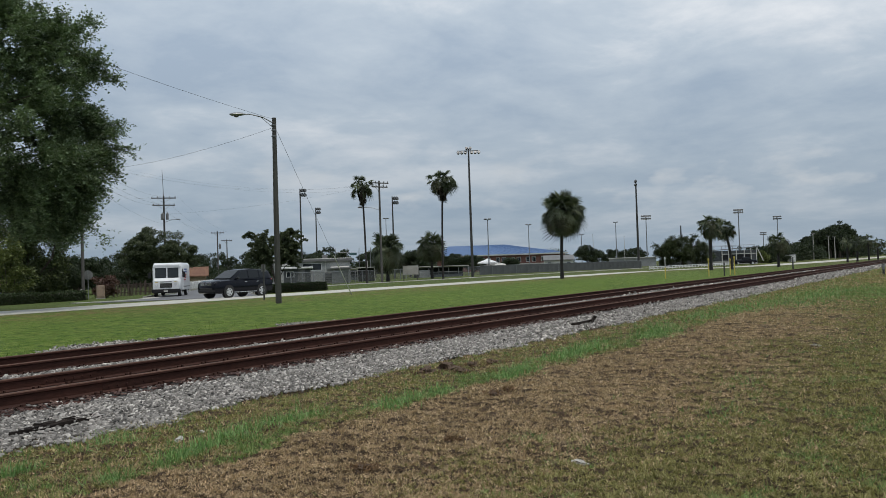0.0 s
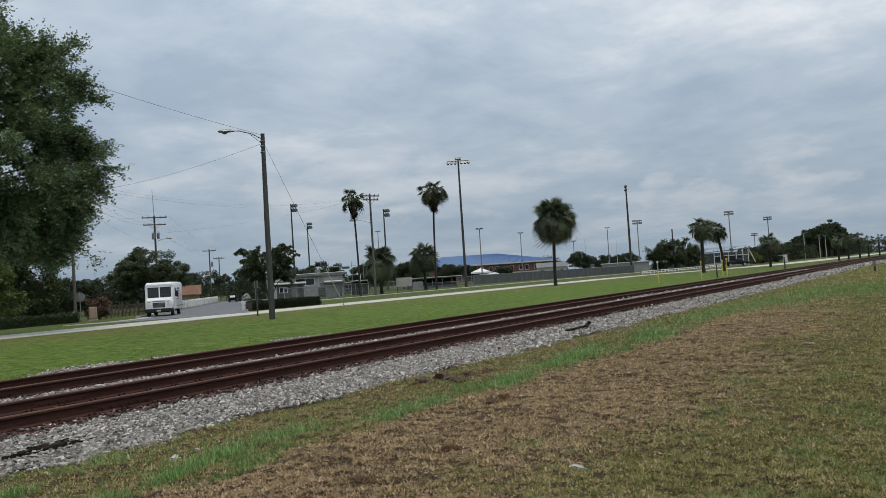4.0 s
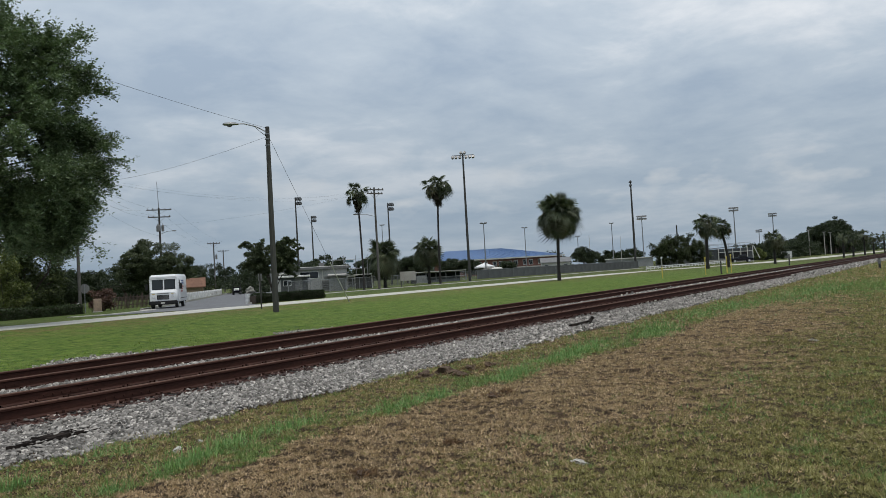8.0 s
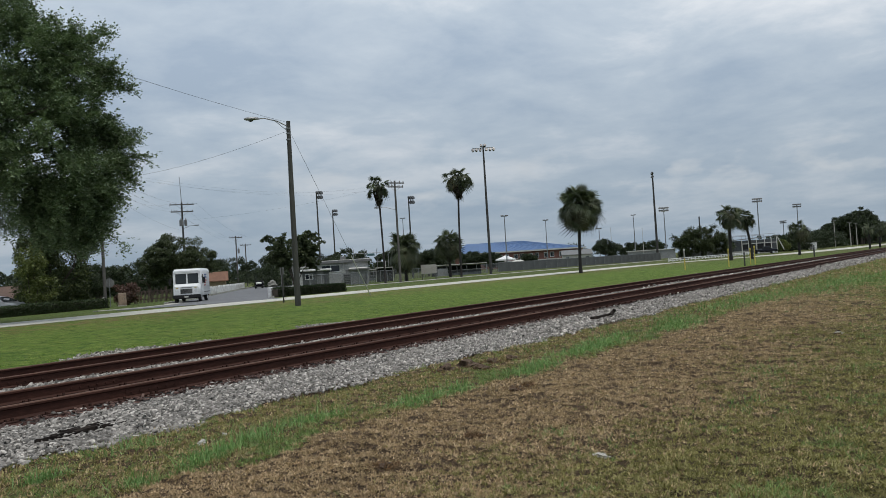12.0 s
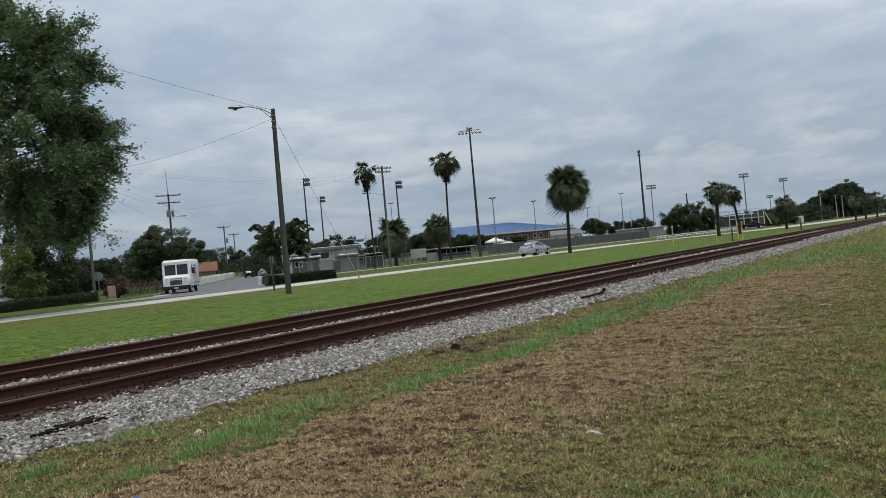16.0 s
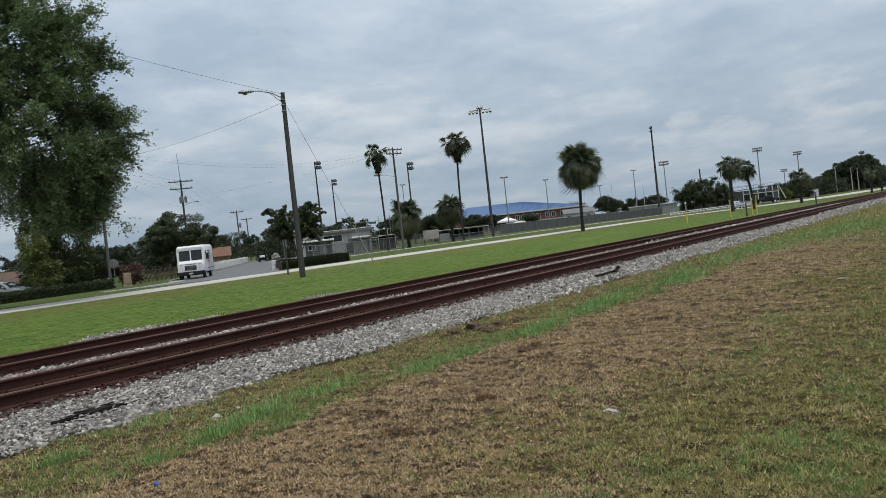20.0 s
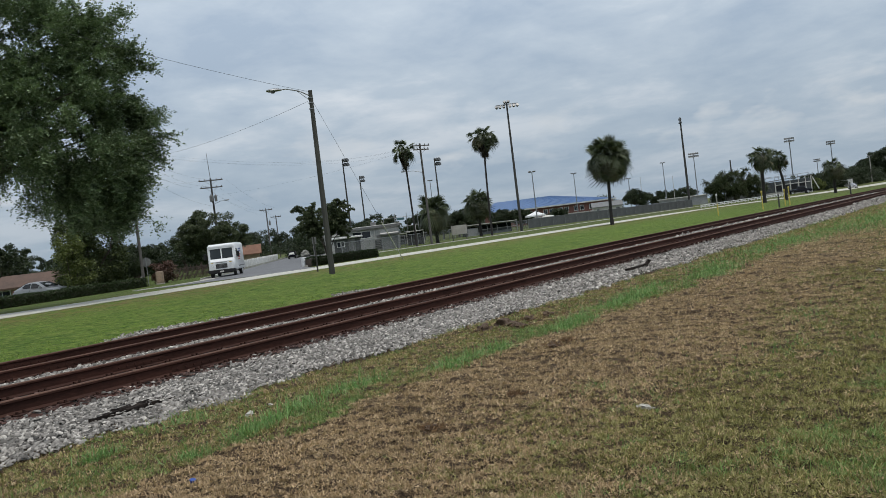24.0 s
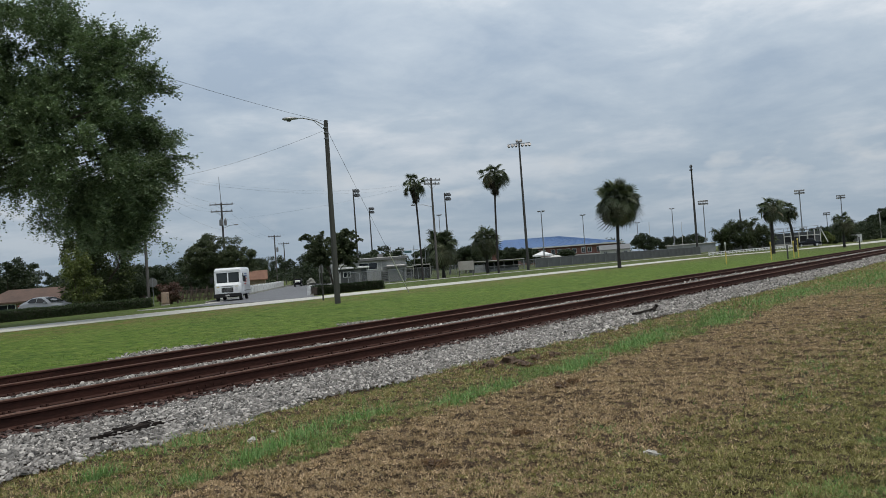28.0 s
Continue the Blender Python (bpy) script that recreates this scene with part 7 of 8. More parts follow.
def car(name, label, m, paint_m, lower, cabin, glass_cut, wheels, tyre_r, half, group="", rails=False):
    """lower: stations (x, half width, sill z, top z); cabin: (x, half width low, z low, half width high, z high)."""
    t = thing(name, label, "car", m, group)
    body = part("body", Shape().loft([ring_at(*q) for q in lower]), paint_m, t, smooth=True)
    sec = lambda x, a, z0, b, z1: [(x, -a, z0 - 0.02), (x, a, z0 - 0.02), (x, a - (a - b) * 0.72, z0 + (z1 - z0) * 0.72), (x, b - 0.03, z1 - 0.04), (x, b - 0.14, z1), (x, 0, z1 + 0.02), (x, -b + 0.14, z1), (x, -b + 0.03, z1 - 0.04), (x, -a + (a - b) * 0.72, z0 + (z1 - z0) * 0.72)]
    part("greenhouse", Shape().loft([sec(*q) for q in reversed(cabin)]), paint_m, t, smooth=True)
    cx = [q[0] for q in reversed(cabin)]

    def skin(x, k, sg, out=0.008):
        """A point on the side of the greenhouse at height share k."""
        a_, z0, b_, z1 = (float(np.interp(x, cx, [q[i] for q in reversed(cabin)])) for i in (1, 2, 3, 4))
        return Vector((x, sg * (a_ + (b_ - a_) * k + out), z0 + (z1 - z0) * k))

    def glazed(name, quad, inward):
        """A thin dark pane over four or more corner points."""
        part(name, Shape().loft([[p - inward * 0.02 for p in quad], [p + inward * 0.004 for p in quad]]), CARGLASS, t, "dark tinted window")

    rf = [q for q in cabin if q[4] - q[2] > glass_cut]
    for sg in (-1, 1):
        for poly in half["windows"]:
            glazed("side_window", [skin(x, k, sg) for x, k in poly], Vector((0, sg, 0)))
    q0, q1 = cabin[0], rf[0]
    for nm, qa, qb, d in (("windscreen", q0, q1, 1), ("rear_window", cabin[-1], rf[-1], -1)):
        lo, hi = Vector((qa[0], 0, qa[4])), Vector((qb[0], 0, qb[4]))
        n = Vector((abs(hi.z - lo.z), 0, abs(hi.x - lo.x))).normalized()
        n.x *= d
        p, r_ = lo.lerp(hi, 0.1), lo.lerp(hi, 0.92)
        wl, wh = qa[1] * 0.86, qb[3] - 0.1
        off = n * 0.035
        glazed(nm, [Vector((p.x, -wl, p.z)) + off, Vector((p.x, wl, p.z)) + off, Vector((r_.x, wh, r_.z)) + off, Vector((r_.x, -wh, r_.z)) + off], n)
    for sg in (-1, 1):
        mi = cabin[0][0] - half.get("mirror", 0.45)
        part("mirror", Shape().blob((mi, sg * (cabin[0][1] + 0.13), cabin[0][2] + 0.1), (0.08, 0.12, 0.08), 0, 6), paint_m if not rails else BLACK, t, smooth=True)
        part("sill", Shape().box(wheels[1] + tyre_r + 0.06, wheels[0] - tyre_r - 0.06, sg * half["w"] - 0.02, sg * half["w"] + 0.012, lower[2][2] + 0.05, lower[2][2] + 0.1, 0.005), CHROME if rails else paint_m, t)
        for hx in half["handles"]:
            part("door_handle", Shape().box(hx - 0.1, hx + 0.1, sg * (half["w"] - 0.02) - 0.02, sg * (half["w"] - 0.02) + 0.03, half["hz"], half["hz"] + 0.035, 0.008), CHROME if rails else paint_m, t)
        for hx in half["seams"]:
            part("door_seam", Shape().box(hx - 0.006, hx + 0.006, sg * half["w"] - 0.004, sg * half["w"] + 0.003, lower[2][2] + 0.12, lower[2][3] - 0.12), BLACK, t)
        f, r = half["front"], half["rear"]
        hl = part("headlamp", Shape().loft([[(f[0] - 0.24, sg * (f[1] + 0.195), f[2] + 0.05), (f[0] - 0.22, sg * (f[1] + 0.19), f[2] + 0.09), (f[0] - 0.3, sg * (f[1] + 0.05), f[2] + 0.1), (f[0] - 0.3, sg * (f[1] + 0.05), f[2])], [(f[0] + 0.1, sg * (f[1] + 0.06), f[2] - 0.05), (f[0] + 0.08, sg * (f[1] + 0.07), f[2] + 0.055), (f[0] + 0.02, sg * (f[1] - 0.06), f[2] + 0.075), (f[0] + 0.03, sg * (f[1] - 0.06), f[2] - 0.05)], [(f[0] + 0.17, sg * (f[1] - 0.13), f[2] - 0.05), (f[0] + 0.15, sg * (f[1] - 0.13), f[2] + 0.03), (f[0] + 0.05, sg * (f[1] - 0.2), f[2] + 0.04), (f[0] + 0.05, sg * (f[1] - 0.2), f[2] - 0.05)]]), LAMPLENS, t, smooth=True)
        part("reflector", Shape().blob((f[0] + 0.1, sg * (f[1] - 0.02), f[2]), (0.06, 0.06, 0.045), 0, 8), CHROME, hl, smooth=True)
        part("tail_lamp", Shape().blob((r[0] + 0.02, sg * r[1], r[2]), (0.11, 0.13, 0.1), 0, 8), TAILRED, t, smooth=True)
        for wx in wheels:
            part("wheel_arch", Shape().disc((wx, sg * (half["w"] - 0.1), tyre_r + 0.02), (0, 1, 0), tyre_r + 0.05, 24, 0.218), BLACK, t)
        if rails:
            part("roof_rail", Shape().tube([(rf[0][0] - 0.2, sg * (rf[0][3] - 0.1), rf[0][4] + 0.02), (0, sg * (rf[1][3] - 0.1), rf[1][4] + 0.07), (rf[-1][0] + 0.1, sg * (rf[-1][3] - 0.1), rf[-1][4] + 0.02)], 0.02, 6), BLACK, t)
    fx = lower[-1][0]
    g = half["front"][2]
    grille = part("grille", Shape().box(half["front"][0] + 0.08, fx + 0.012, -0.5, 0.5, g - 0.14, g + 0.04, 0.01), BLACK, t)
    if rails:
        for z in (g - 0.12, g - 0.055, g + 0.01):
            part("grille_bar", Shape().box(fx, fx + 0.03, -0.49, 0.49, z, z + 0.035, 0.006), CHROME, grille)
        part("air_intake", Shape().box(fx - 0.1, fx + 0.036, -0.55, 0.55, g - 0.42, g - 0.3, 0.02), TYRE, t)
    part("bumper", Shape().box(fx - 0.2, fx + 0.03, -half["w"] * 0.8, half["w"] * 0.8, lower[-1][2] + 0.02, lower[-1][2] + 0.2, 0.04), BLACK if rails else paint_m, t)
    part("rear_bumper", Shape().box(lower[0][0] - 0.03, lower[0][0] + 0.2, -half["w"] * 0.82, half["w"] * 0.82, lower[0][2] + 0.02, lower[0][2] + 0.22, 0.04), BLACK if rails else paint_m, t)
    part("plate", Shape().box(lower[0][0] - 0.045, lower[0][0] - 0.032, -0.16, 0.16, half["rear"][2] - 0.2, half["rear"][2] - 0.05), OFFWHITE, t)
    ws = [wheel(t, wx, sg * (half["w"] - 0.075), tyre_r, 0.21) for wx in wheels for sg in (-1, 1)]
    return t, ws


def make_suv(m):
    lower = [(-2.5, 0.84, 0.46, 1.08), (-2.42, 0.94, 0.36, 1.17), (-1.4, 0.97, 0.28, 1.18), (0.0, 0.98, 0.28, 1.17), (0.95, 0.97, 0.28, 1.17), (1.6, 0.96, 0.28, 1.16), (2.2, 0.93, 0.3, 1.11), (2.42, 0.86, 0.34, 1.03), (2.5, 0.76, 0.38, 0.95)]
    cabin = [(1.25, 0.86, 1.15, 0.84, 1.18), (0.72, 0.90, 1.15, 0.76, 1.51), (0.22, 0.91, 1.16, 0.73, 1.77), (-0.6, 0.91, 1.17, 0.73, 1.83), (-1.5, 0.90, 1.17, 0.72, 1.81), (-2.15, 0.89, 1.17, 0.71, 1.75), (-2.3, 0.88, 1.17, 0.72, 1.66), (-2.47, 0.86, 1.15, 0.80, 1.21)]
    win = [[(0.88, 0.12), (-0.22, 0.1), (-0.22, 0.88), (0.26, 0.88), (0.62, 0.6)], [(-0.32, 0.1), (-1.2, 0.12), (-1.2, 0.88), (-0.32, 0.88)], [(-1.3, 0.14), (-1.95, 0.2), (-2.1, 0.5), (-1.95, 0.86), (-1.3, 0.88)]]
    return car("sport_utility_car", "black-blue sport utility car driving along the road", m, NAVY, lower, cabin, 0.45, (1.47, -1.39), 0.39, {"w": 0.965, "windows": win, "handles": (0.0, -1.05), "hz": 0.98, "seams": (0.95, -0.27, -1.2), "front": (2.3, 0.7, 0.97), "rear": (-2.42, 0.8, 1.09), "mirror": 0.5}, rails=True)


def make_coupe(m, label="silver two-door hatchback driving along the road", paint_m=None):
    lower = [(-2.1, 0.66, 0.44, 0.86), (-2.0, 0.79, 0.32, 0.94), (-1.5, 0.83, 0.24, 0.97), (-0.9, 0.84, 0.21, 0.95), (0.0, 0.84, 0.2, 0.92), (0.8, 0.835, 0.2, 0.90), (1.4, 0.82, 0.22, 0.85), (1.85, 0.76, 0.26, 0.76), (2.05, 0.66, 0.3, 0.67), (2.12, 0.55, 0.33, 0.6)]
    cabin = [(1.0, 0.73, 0.89, 0.70, 0.91), (0.55, 0.77, 0.9, 0.62, 1.17), (0.12, 0.78, 0.91, 0.56, 1.345), (-0.4, 0.78, 0.93, 0.55, 1.39), (-0.85, 0.78, 0.94, 0.55, 1.375), (-1.2, 0.77, 0.95, 0.55, 1.30), (-1.55, 0.75, 0.95, 0.57, 1.14), (-1.86, 0.71, 0.94, 0.64, 0.98)]
    win = [[(0.68, 0.12), (-0.36, 0.1), (-0.36, 0.88), (0.0, 0.87), (0.4, 0.62)], [(-0.44, 0.1), (-1.02, 0.14), (-1.2, 0.42), (-0.98, 0.82), (-0.44, 0.88)]]
    return car("hatchback_car", label, m, paint_m or SILVER, lower, cabin, 0.36, (1.27, -1.17), 0.3, {"w": 0.835, "windows": win, "handles": (-0.25,), "hz": 0.78, "seams": (0.72, -0.42), "front": (1.9, 0.56, 0.66), "rear": (-2.0, 0.66, 0.84)})


def make_van(m):
    """A tall white step van, facing +x."""
    t = thing("step_van", "white step van waiting at the side street", "van", m)
    L, W, H = 5.7, 1.12, 2.7
    bx = lambda x, hw, z0, z1: [(x, -hw + 0.08, z0), (x, hw - 0.08, z0), (x, hw, z0 + 0.1), (x, hw, z1 - 0.16), (x, hw - 0.12, z1), (x, -hw + 0.12, z1), (x, -hw, z1 - 0.16), (x, -hw, z0 + 0.1)]
    part("box_body", Shape().loft([bx(-L / 2, W - 0.05, 0.5, H - 0.08), bx(-L / 2 + 0.1, W, 0.48, H), bx(1.75, W, 0.48, H), bx(2.1, W - 0.02, 0.5, H - 0.02), bx(2.28, W - 0.05, 0.5, H - 0.12), bx(2.36, W - 0.06, 0.5, 1.5)]), VANWHITE, t, smooth=True)
    part("brow", Shape().loft([bx(2.2, W - 0.05, 2.3, H - 0.1), bx(2.34, W - 0.08, 2.32, H - 0.16)]), VANWHITE, t, smooth=True)
    for y0, y1 in ((-W + 0.06, -0.90), (-0.05, 0.05), (0.90, W - 0.06)):
        part("front_post", Shape().loft([[(x, y0, 1.45), (x, y1, 1.45), (x - 0.06, y1, 2.34), (x - 0.06, y0, 2.34)] for x in (2.25, 2.37)]), VANWHITE, t)
    # raked windscreen panel and blunt nose
    part("nose", Shape().loft([bx(2.2, W - 0.06, 0.5, 1.52), bx(2.72, W - 0.08, 0.48, 1.42), bx(2.92, W - 0.14, 0.5, 1.28)]), VANWHITE, t, smooth=True)
    for sg in (-1, 1):
        y0, y1 = sorted((sg * 0.08, sg * 0.86))
        fr = part("windscreen", Shape().loft([[(2.30, y0 - 0.03, 1.50), (2.30, y1 + 0.03, 1.50), (2.24, y1 + 0.03, 2.30), (2.24, y0 - 0.03, 2.30)], [(2.375, y0 - 0.03, 1.50), (2.375, y1 + 0.03, 1.50), (2.315, y1 + 0.03, 2.30), (2.315, y0 - 0.03, 2.30)]]), BLACK, t)
        part("pane", Shape().loft([[(2.37, y0, 1.53), (2.37, y1, 1.53), (2.315, y1, 2.27), (2.315, y0, 2.27)], [(2.385, y0, 1.53), (2.385, y1, 1.53), (2.33, y1, 2.27), (2.33, y0, 2.27)]]), VANGLASS, fr)
        part("wiper", Shape().tube([(2.40, sg * 0.12, 1.52), (2.395, sg * 0.7, 1.60)], 0.01, 5), BLACK, t)
        part("headlamp", Shape().disc((2.9, sg * 0.72, 0.98), (1, 0, 0.05), 0.13, 14, 0.1), LAMPLENS, t)
        part("turn_signal", Shape().box(2.86, 2.93, sg * 0.72 - 0.1, sg * 0.72 + 0.1, 1.14, 1.2, 0.01), YELLOW, t)
        part("side_door", Shape().box(1.2, 2.02, sg * W - 0.02, sg * W + 0.012, 0.55, 2.35, 0.006), VANWHITE, t)
        part("door_window", Shape().box(1.3, 1.95, sg * W + 0.004 * sg - 0.012, sg * W + 0.004 * sg + 0.014, 1.5, 2.2, 0.005), CARGLASS, t)
        part("mirror", Shape().box(2.3, 2.36, sg * (W + 0.1), sg * (W + 0.3) if sg > 0 else sg * (W + 0.1) + 0.0, 1.5, 1.95, 0.01) if sg > 0 else Shape().box(2.3, 2.36, -(W + 0.3), -(W + 0.1), 1.5, 1.95, 0.01), BLACK, t)
        part("mirror_arm", Shape().tube([(2.2, sg * (W - 0.05), 2.05), (2.33, sg * (W + 0.2), 1.95)], 0.015, 5), BLACK, t)
        part("rub_rail", Shape().box(-2.8, 1.15, sg * W - 0.02, sg * W + 0.02, 0.72, 0.8, 0.005), GREYMETAL, t)
        # side markings
        s1 = Shape()
        for i, z in enumerate((1.25, 1.45, 1.65)):
            s1.box(0.9 - 0.25 * i - 1.2, 0.9 - 0.12 * i, sg * W - 0.004, sg * W + 0.006, z, z + 0.11)
        part("marking", s1, STRIPERED, t, "red diagonal side bars")
        s2 = Shape()
        for i, z in enumerate((1.9, 2.1)):
            s2.box(-0.9, 0.75 - 0.2 * i, sg * W - 0.004, sg * W + 0.006, z, z + 0.12)
        part("marking", s2, STRIPEBLUE, t, "blue side lettering bars")
    part("sign_bar", Shape().box(2.925, 2.935, -0.45, 0.45, 1.17, 1.22), GREYMETAL, t)
    gr = part("grille", Shape().box(2.9, 2.945, -0.46, 0.46, 0.72, 1.08, 0.02), BLACK, t)
    for i in range(4):
        part("slat", Shape().box(2.947, 2.96, -0.42, 0.42, 0.77 + 0.075 * i, 0.80 + 0.075 * i), GREYMETAL, gr)
    part("bumper", Shape().box(2.88, 3.05, -1.08, 1.08, 0.34, 0.62, 0.03), BLACK, t)
    part("plate", Shape().box(3.052, 3.06, -0.16, 0.16, 0.4, 0.52), OFFWHITE, t)
    part("chassis", Shape().box(-2.85, 2.8, -0.75, 0.75, 0.3, 0.5, 0.02), BLACK, t)
    part("rear_bumper", Shape().box(-3.1, -2.96, -1.0, 1.0, 0.4, 0.55, 0.02), BLACK, t)
    for x in (1.95, -1.6):
        for sg in (-1, 1):
            wheel(t, x, sg * 0.92, 0.38, 0.24, 5)
    return t


make_van(pose(44.77, 55.45, lie(45.1, 55.0) + 0.03, 0, 0, 223))
SUV, SUV_WHEELS = make_suv(pose(37.95, 40.6, 0.187, 0, 0, 180))
COUPE, COUPE_WHEELS = make_coupe(pose(-200, 37.1, 0.27))
make_coupe(pose(32.4, 62.1, lie(32.4, 62.1) + 0.0, 0, 0, -72) @ Matrix.Scale(1.06, 4), "silver car parked behind the hedge", GREYPAINT)


def build_far_vehicles():
    t = thing("utility_cart", "small dark open utility cart with a pale bonnet", "cart", pose(*on(91.2, 96.6), 0, 0, 223))
    part("body", Shape().loft([ring_at(*q) for q in ((-1.25, 0.55, 0.35, 0.75), (-1.15, 0.62, 0.3, 0.82), (0.2, 0.62, 0.28, 0.7), (0.9, 0.6, 0.3, 0.95), (1.25, 0.5, 0.38, 0.8))]), NAVY, t, smooth=True)
    part("bonnet", Shape().loft([[(x, -0.42, z), (x, 0.42, z), (x, 0.36, z + 0.14), (x, -0.36, z + 0.14)] for x, z in ((0.75, 0.9), (1.1, 0.84), (1.26, 0.72))]), OFFWHITE, t)
    part("seat", Shape().box(-0.5, 0.0, -0.5, 0.5, 0.66, 0.86, 0.04).box(-0.62, -0.5, -0.5, 0.5, 0.7, 1.25, 0.03), BLACK, t)
    part("cargo_bed", Shape().box(-1.3, -0.68, -0.6, 0.6, 0.8, 1.12, 0.03), GREYMETAL, t)
    for sg in (-1, 1):
        part("hoop", Shape().tube([(0.65, sg * 0.55, 0.8), (0.4, sg * 0.52, 1.7), (-0.6, sg * 0.52, 1.72), (-0.7, sg * 0.55, 0.8)], 0.03, 6), BLACK, t)
        part("headlamp", Shape().blob((1.22, sg * 0.34, 0.72), (0.06, 0.09, 0.07), 0, 7), LAMPLENS, t, smooth=True)
    part("steering_wheel", Shape().tube([(0.42 + 0.06 * math.cos(q), 0.25 + 0.16 * math.sin(q), 1.02 + 0.15 * math.cos(q)) for q in (k * math.pi / 6 for k in range(13))], 0.015, 5), BLACK, t)
    for wx in (0.85, -0.85):
        for sg in (-1, 1):
            wheel(t, wx, sg * 0.56, 0.27, 0.2)
    t = thing("covered_heap", "pale tarpaulin draped over a rounded heap", "tarpaulin", pose(*on(93.0, 95.6)))
    sh = Shape().blob((0, 0, 0.42), (0.72, 0.6, 0.62), 0.75, 14, 4)
    part("sheet", sh, TARP, t, smooth=True)
    part("cord", Shape().tube([(0.74 * math.cos(q), 0.62 * math.sin(q), 0.12) for q in (2 * math.pi * k / 22 for k in range(23))], 0.015, 5), BLACK, t)
    for x, y, h in ((95.5, 96.0, 2.6), (97.2, 95.2, 3.1)):
        t = thing("sign_post", "thin grey post along the side street", "sign post", pose(*on(x, y)), "street posts")
        part("post", Shape().tube([(0, 0, -0.2), (0, 0, h)], 0.06, 6), GREYMETAL, t)
        part("plate", Shape().box(-0.2, 0.2, -0.03, 0.0, h - 0.55, h - 0.05, 0.01), GREYMETAL, t)
    t = thing("parked_truck", "dark pickup parked beside the bleachers", "truck", pose(*on(205.0, 44.9), 0, 0, -65))
    part("body", Shape().loft([ring_at(*q) for q in ((-2.7, 0.9, 0.5, 1.15), (0.2, 0.95, 0.45, 1.2), (2.2, 0.95, 0.45, 1.15), (2.7, 0.8, 0.5, 1.0))]), NAVY, t, smooth=True)
    part("cabin", Shape().loft([ring_at(*q) for q in ((-0.6, 0.8, 1.1, 1.2), (-0.4, 0.8, 1.1, 1.85), (0.8, 0.8, 1.1, 1.85), (1.5, 0.8, 1.1, 1.2))]), CARGLASS, t, smooth=True)
    for wx in (1.7, -1.7):
        for sg in (-1, 1):
            wheel(t, wx, sg * 0.85, 0.4, 0.24)


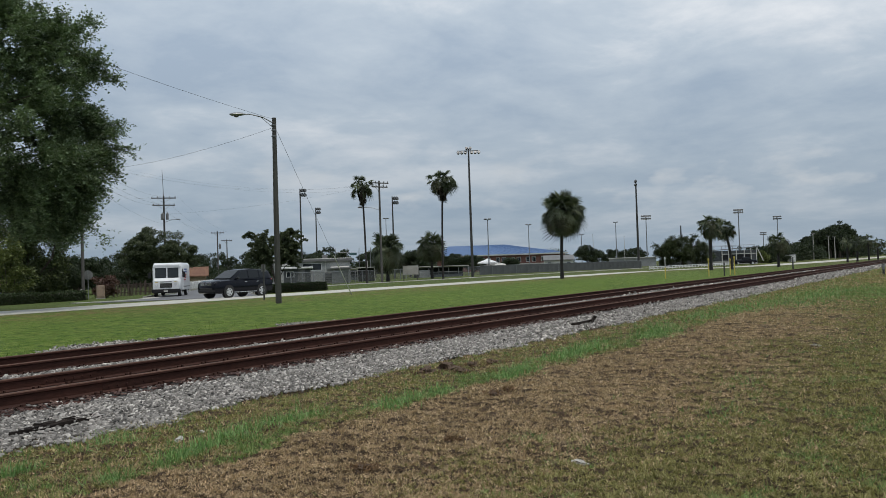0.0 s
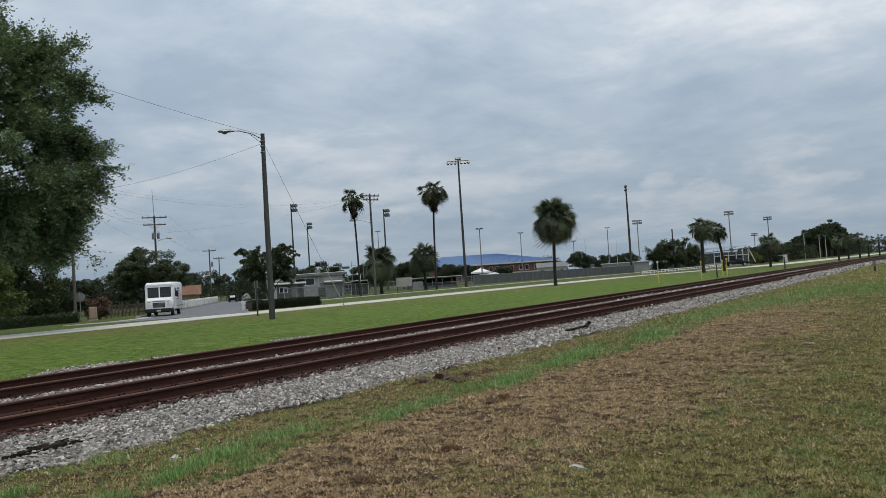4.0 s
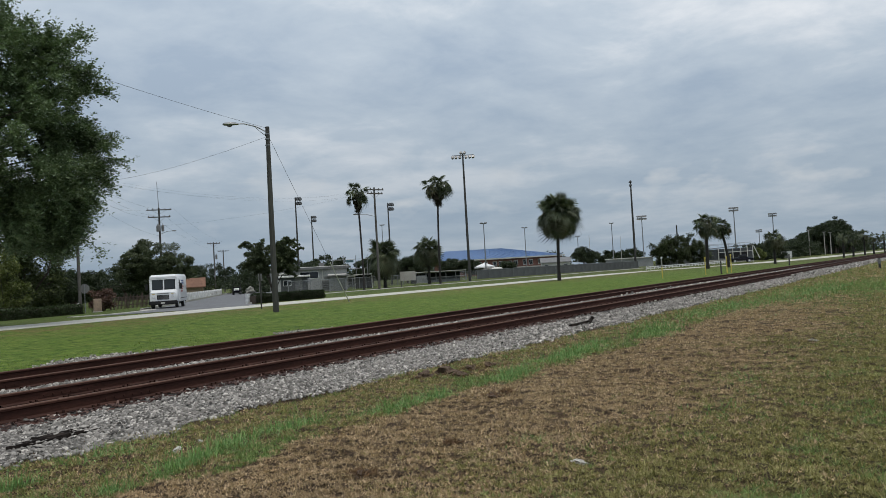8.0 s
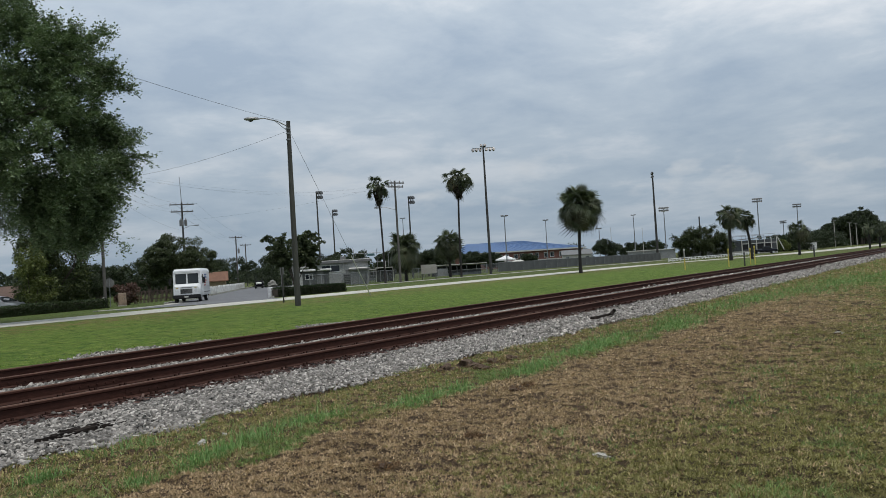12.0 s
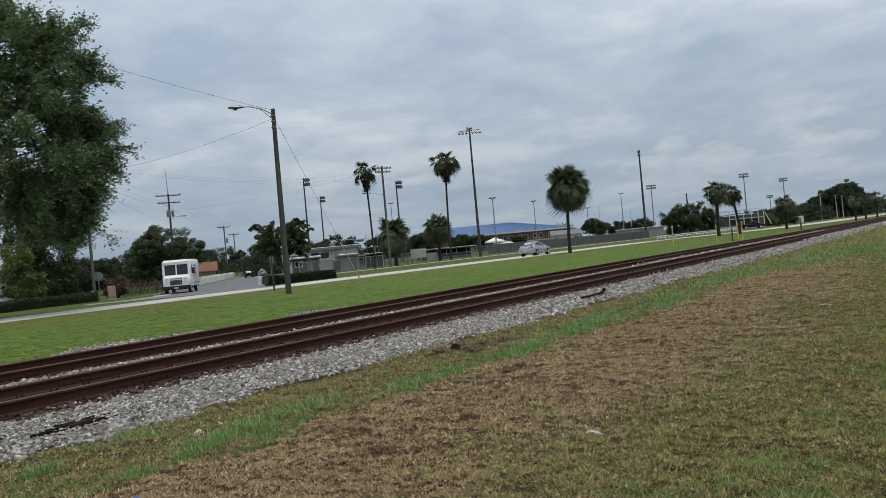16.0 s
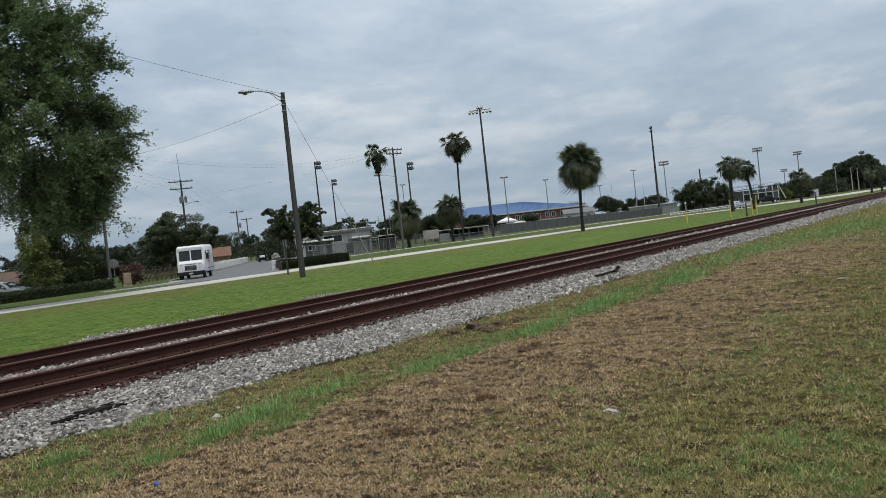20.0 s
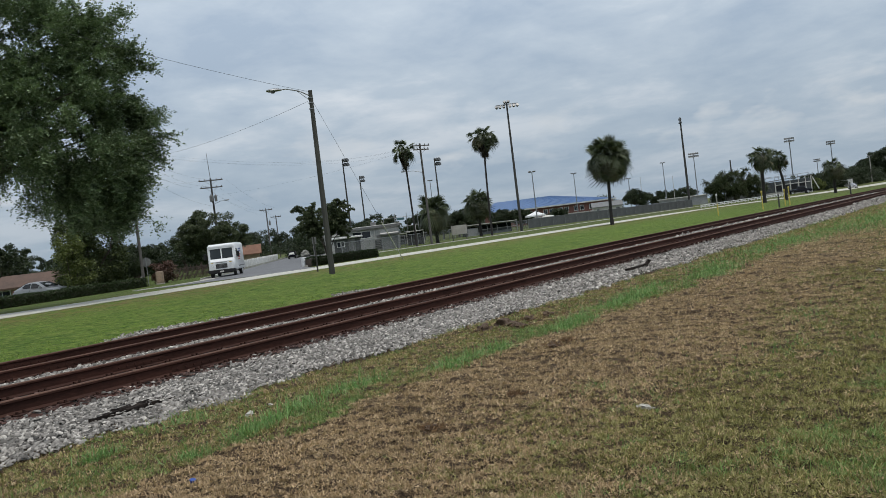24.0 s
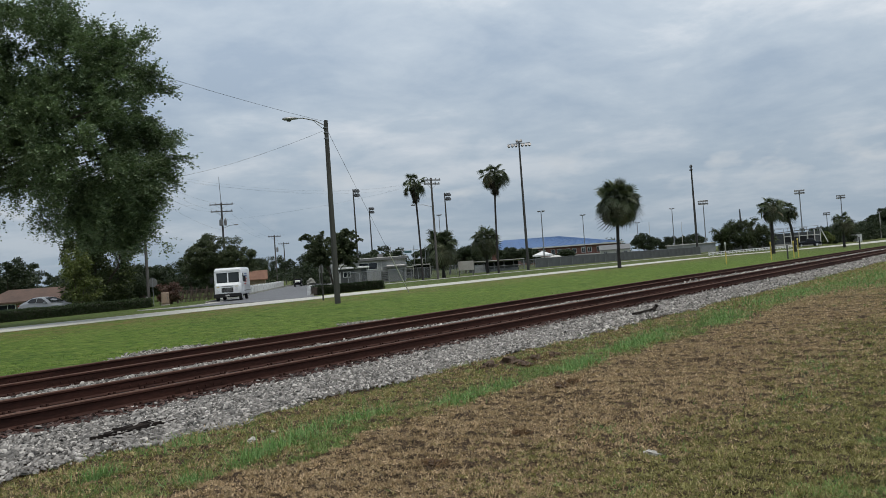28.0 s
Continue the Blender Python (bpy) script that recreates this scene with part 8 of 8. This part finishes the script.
# ---- litter and debris along the line ----
def build_debris():
    t = thing("debris", "torn black rubber scrap lying on the ballast", "debris", pose(19.9, 8.5, 0.09, 0, 0, -12))
    s = Shape()
    rings = []
    for i in range(9):
        x = -0.55 + 1.1 * i / 8
        w, h = 0.07 + 0.06 * noise.noise((x * 5, 0, 1)), 0.04 + 0.04 * noise.noise((x * 7, 2, 1))
        y = 0.1 * math.sin(x * 4)
        rings.append([(x, y - w, 0.0), (x, y + w, 0.0), (x, y + w * 0.7, h * 1.3), (x, y - w * 0.6, h * 1.6)])
    s.loft(rings)
    part("strip", s, CHARRED, t)
    part("curl", Shape().tube([(0.36, 0, 0.03), (0.48, 0.03, 0.05), (0.56, 0.03, 0.10), (0.6, 0.01, 0.14), (0.53, 0.0, 0.16)], (0.05, 0.06, 0.045, 0.05, 0.02), 7), CHARRED, t)
    t = thing("old_timber", "splintered dark timber sunk into the ballast", "timber", pose(5.2, 8.62, 0.07, 0, 0, 3))
    for k in range(5):
        y = -0.13 + 0.065 * k
        x1 = 0.62 - 0.17 * (k % 3)
        s = Shape().loft([[(x, y - 0.022, -0.02), (x, y + 0.026, -0.02), (x, y + 0.02, 0.02 + 0.05 * noise.noise((x * 3, k, 0))), (x, y - 0.02, 0.025 + 0.05 * noise.noise((x * 3, k + 5, 0)))] for x in np.linspace(-0.5 + 0.13 * k, x1, 7)])
        part("splinter", s, CHARRED, t)
    for x, y, sx, lab in ((16.05, 2.36, 0.08, "crumpled white litter in the dry grass"), (5.5, 6.78, 0.07, "crumpled white litter in the grass"), (6.38, 2.82, 0.07, "flattened pale litter in the dry grass"), (5.85, 6.85, 0.04, "small white scrap in the grass")):
        z = float(turf_z([x], [y])[0])
        b = Shape().blob((0, 0, 0.022), (sx, sx * 0.5, 0.018), 1.2, 9, x)
        tagged(part("litter", b, LITTER, m=pose(x, y, z, 4, 6, x * 40)), lab, "litter")
    tagged(part("bottle_cap", Shape().tube([(0, 0, 0), (0, 0, 0.02)], 0.024, 12), BLUEBIT, m=pose(3.69, 5.32, float(turf_z([3.69], [5.32])[0]) + 0.01, 20, 0, 0)), "small blue plastic cap in the grass", "litter")
    for x, y, sx in CLODS:
        z = float(turf_z([x], [y])[0])
        c = thing("soil_clod", "dark rooted clod of dry soil", "clod", pose(x, y, z), "soil clods")
        part("lump", Shape().blob((0, 0, 0.01), (sx, sx * 0.65, sx * 0.4), 1.3, 11, x), SOILCLOD, c)
        n = 110
        a = RNG.uniform(0, 2 * np.pi, n)
        rr = sx * RNG.uniform(0.1, 1.9, n)
        P = np.stack([rr * np.cos(a), rr * np.sin(a), np.full(n, 0.01)], 1)
        rot = turns(n, None, RNG.normal(0, 0.5, n), RNG.normal(0, 0.6, n))
        tagged(part("root_mat", many("root_mat", BLADE_V, BLADE_F, placed(rot, np.stack([np.full(n, 0.007), RNG.uniform(0.03, 0.08, n), RNG.uniform(0.03, 0.08, n)], 1), P), REDSTRAW), None, c), kind="stuff")
    for x, y in ((26.1, 14.06), (20.1, 12.4)):
        tagged(part("white_stone", Shape().blob((0, 0, 0.05), (0.1, 0.07, 0.07), 0.6, 7, x), LITTER, m=pose(x, y, 0.09)), "white lump lying between the rails", "stone")


def motions():
    """The dark car drives off one way; later the silver one comes along the near lane."""
    walk(SUV, [(t, pose(x, 40.6, 0.187, 0, 0, 180)) for t, x in ((0.0, 37.95), (0.3, 31.65), (0.6, 25.3), (0.8, 21.1), (1.2, 12.7), (4.0, -46.0), (28.0, -549.0))])
    xs = [(0.0, -203.0), (6.0, -101.0), (12.0, 1.9), (12.8, 16.8), (13.0, 20.6), (13.2, 24.0), (13.5, 29.1), (14.5, 46.8), (15.5, 64.4), (16.0, 73.5), (17.0, 90.6), (18.0, 109.3), (19.0, 128.2), (20.0, 147.0), (21.0, 167.0), (22.0, 187.0), (22.6, 199.0), (24.5, 237.0), (26.0, 267.0), (28.0, 307.0)]
    walk(COUPE, [(t, pose(x, 37.1, 0.02 + lie(x, 37.1))) for t, x in xs])
    # five-spoked wheels turn on their axles while the cars are near
    for wheels, first, last, step in ((SUV_WHEELS, 0, 45, 41.0), (COUPE_WHEELS, 375, 520, 42.5)):
        for w in wheels:
            p = w.matrix_basis.translation.copy()
            rows = [(k / FPS, pose(p.x, p.y, p.z, 0, step * (k - first), 0)) for k in range(first, last)]
            if first:
                rows.insert(0, (0.0, pose(p.x, p.y, p.z)))
            rows.append((28.0, pose(p.x, p.y, p.z, 0, step * (last - 1 - first), 0)))
            walk(w, rows)


build_ground()
build_roads()
build_trees()
build_poles()
build_fields()
build_far_vehicles()
build_debris()
build_ballast()
build_grass()
build_track(RAILS[0], RAILS[1], "near railway track of rusty rails on dark ties")
build_track(RAILS[2], RAILS[3], "far railway track of rusty rails on dark ties")
motions()
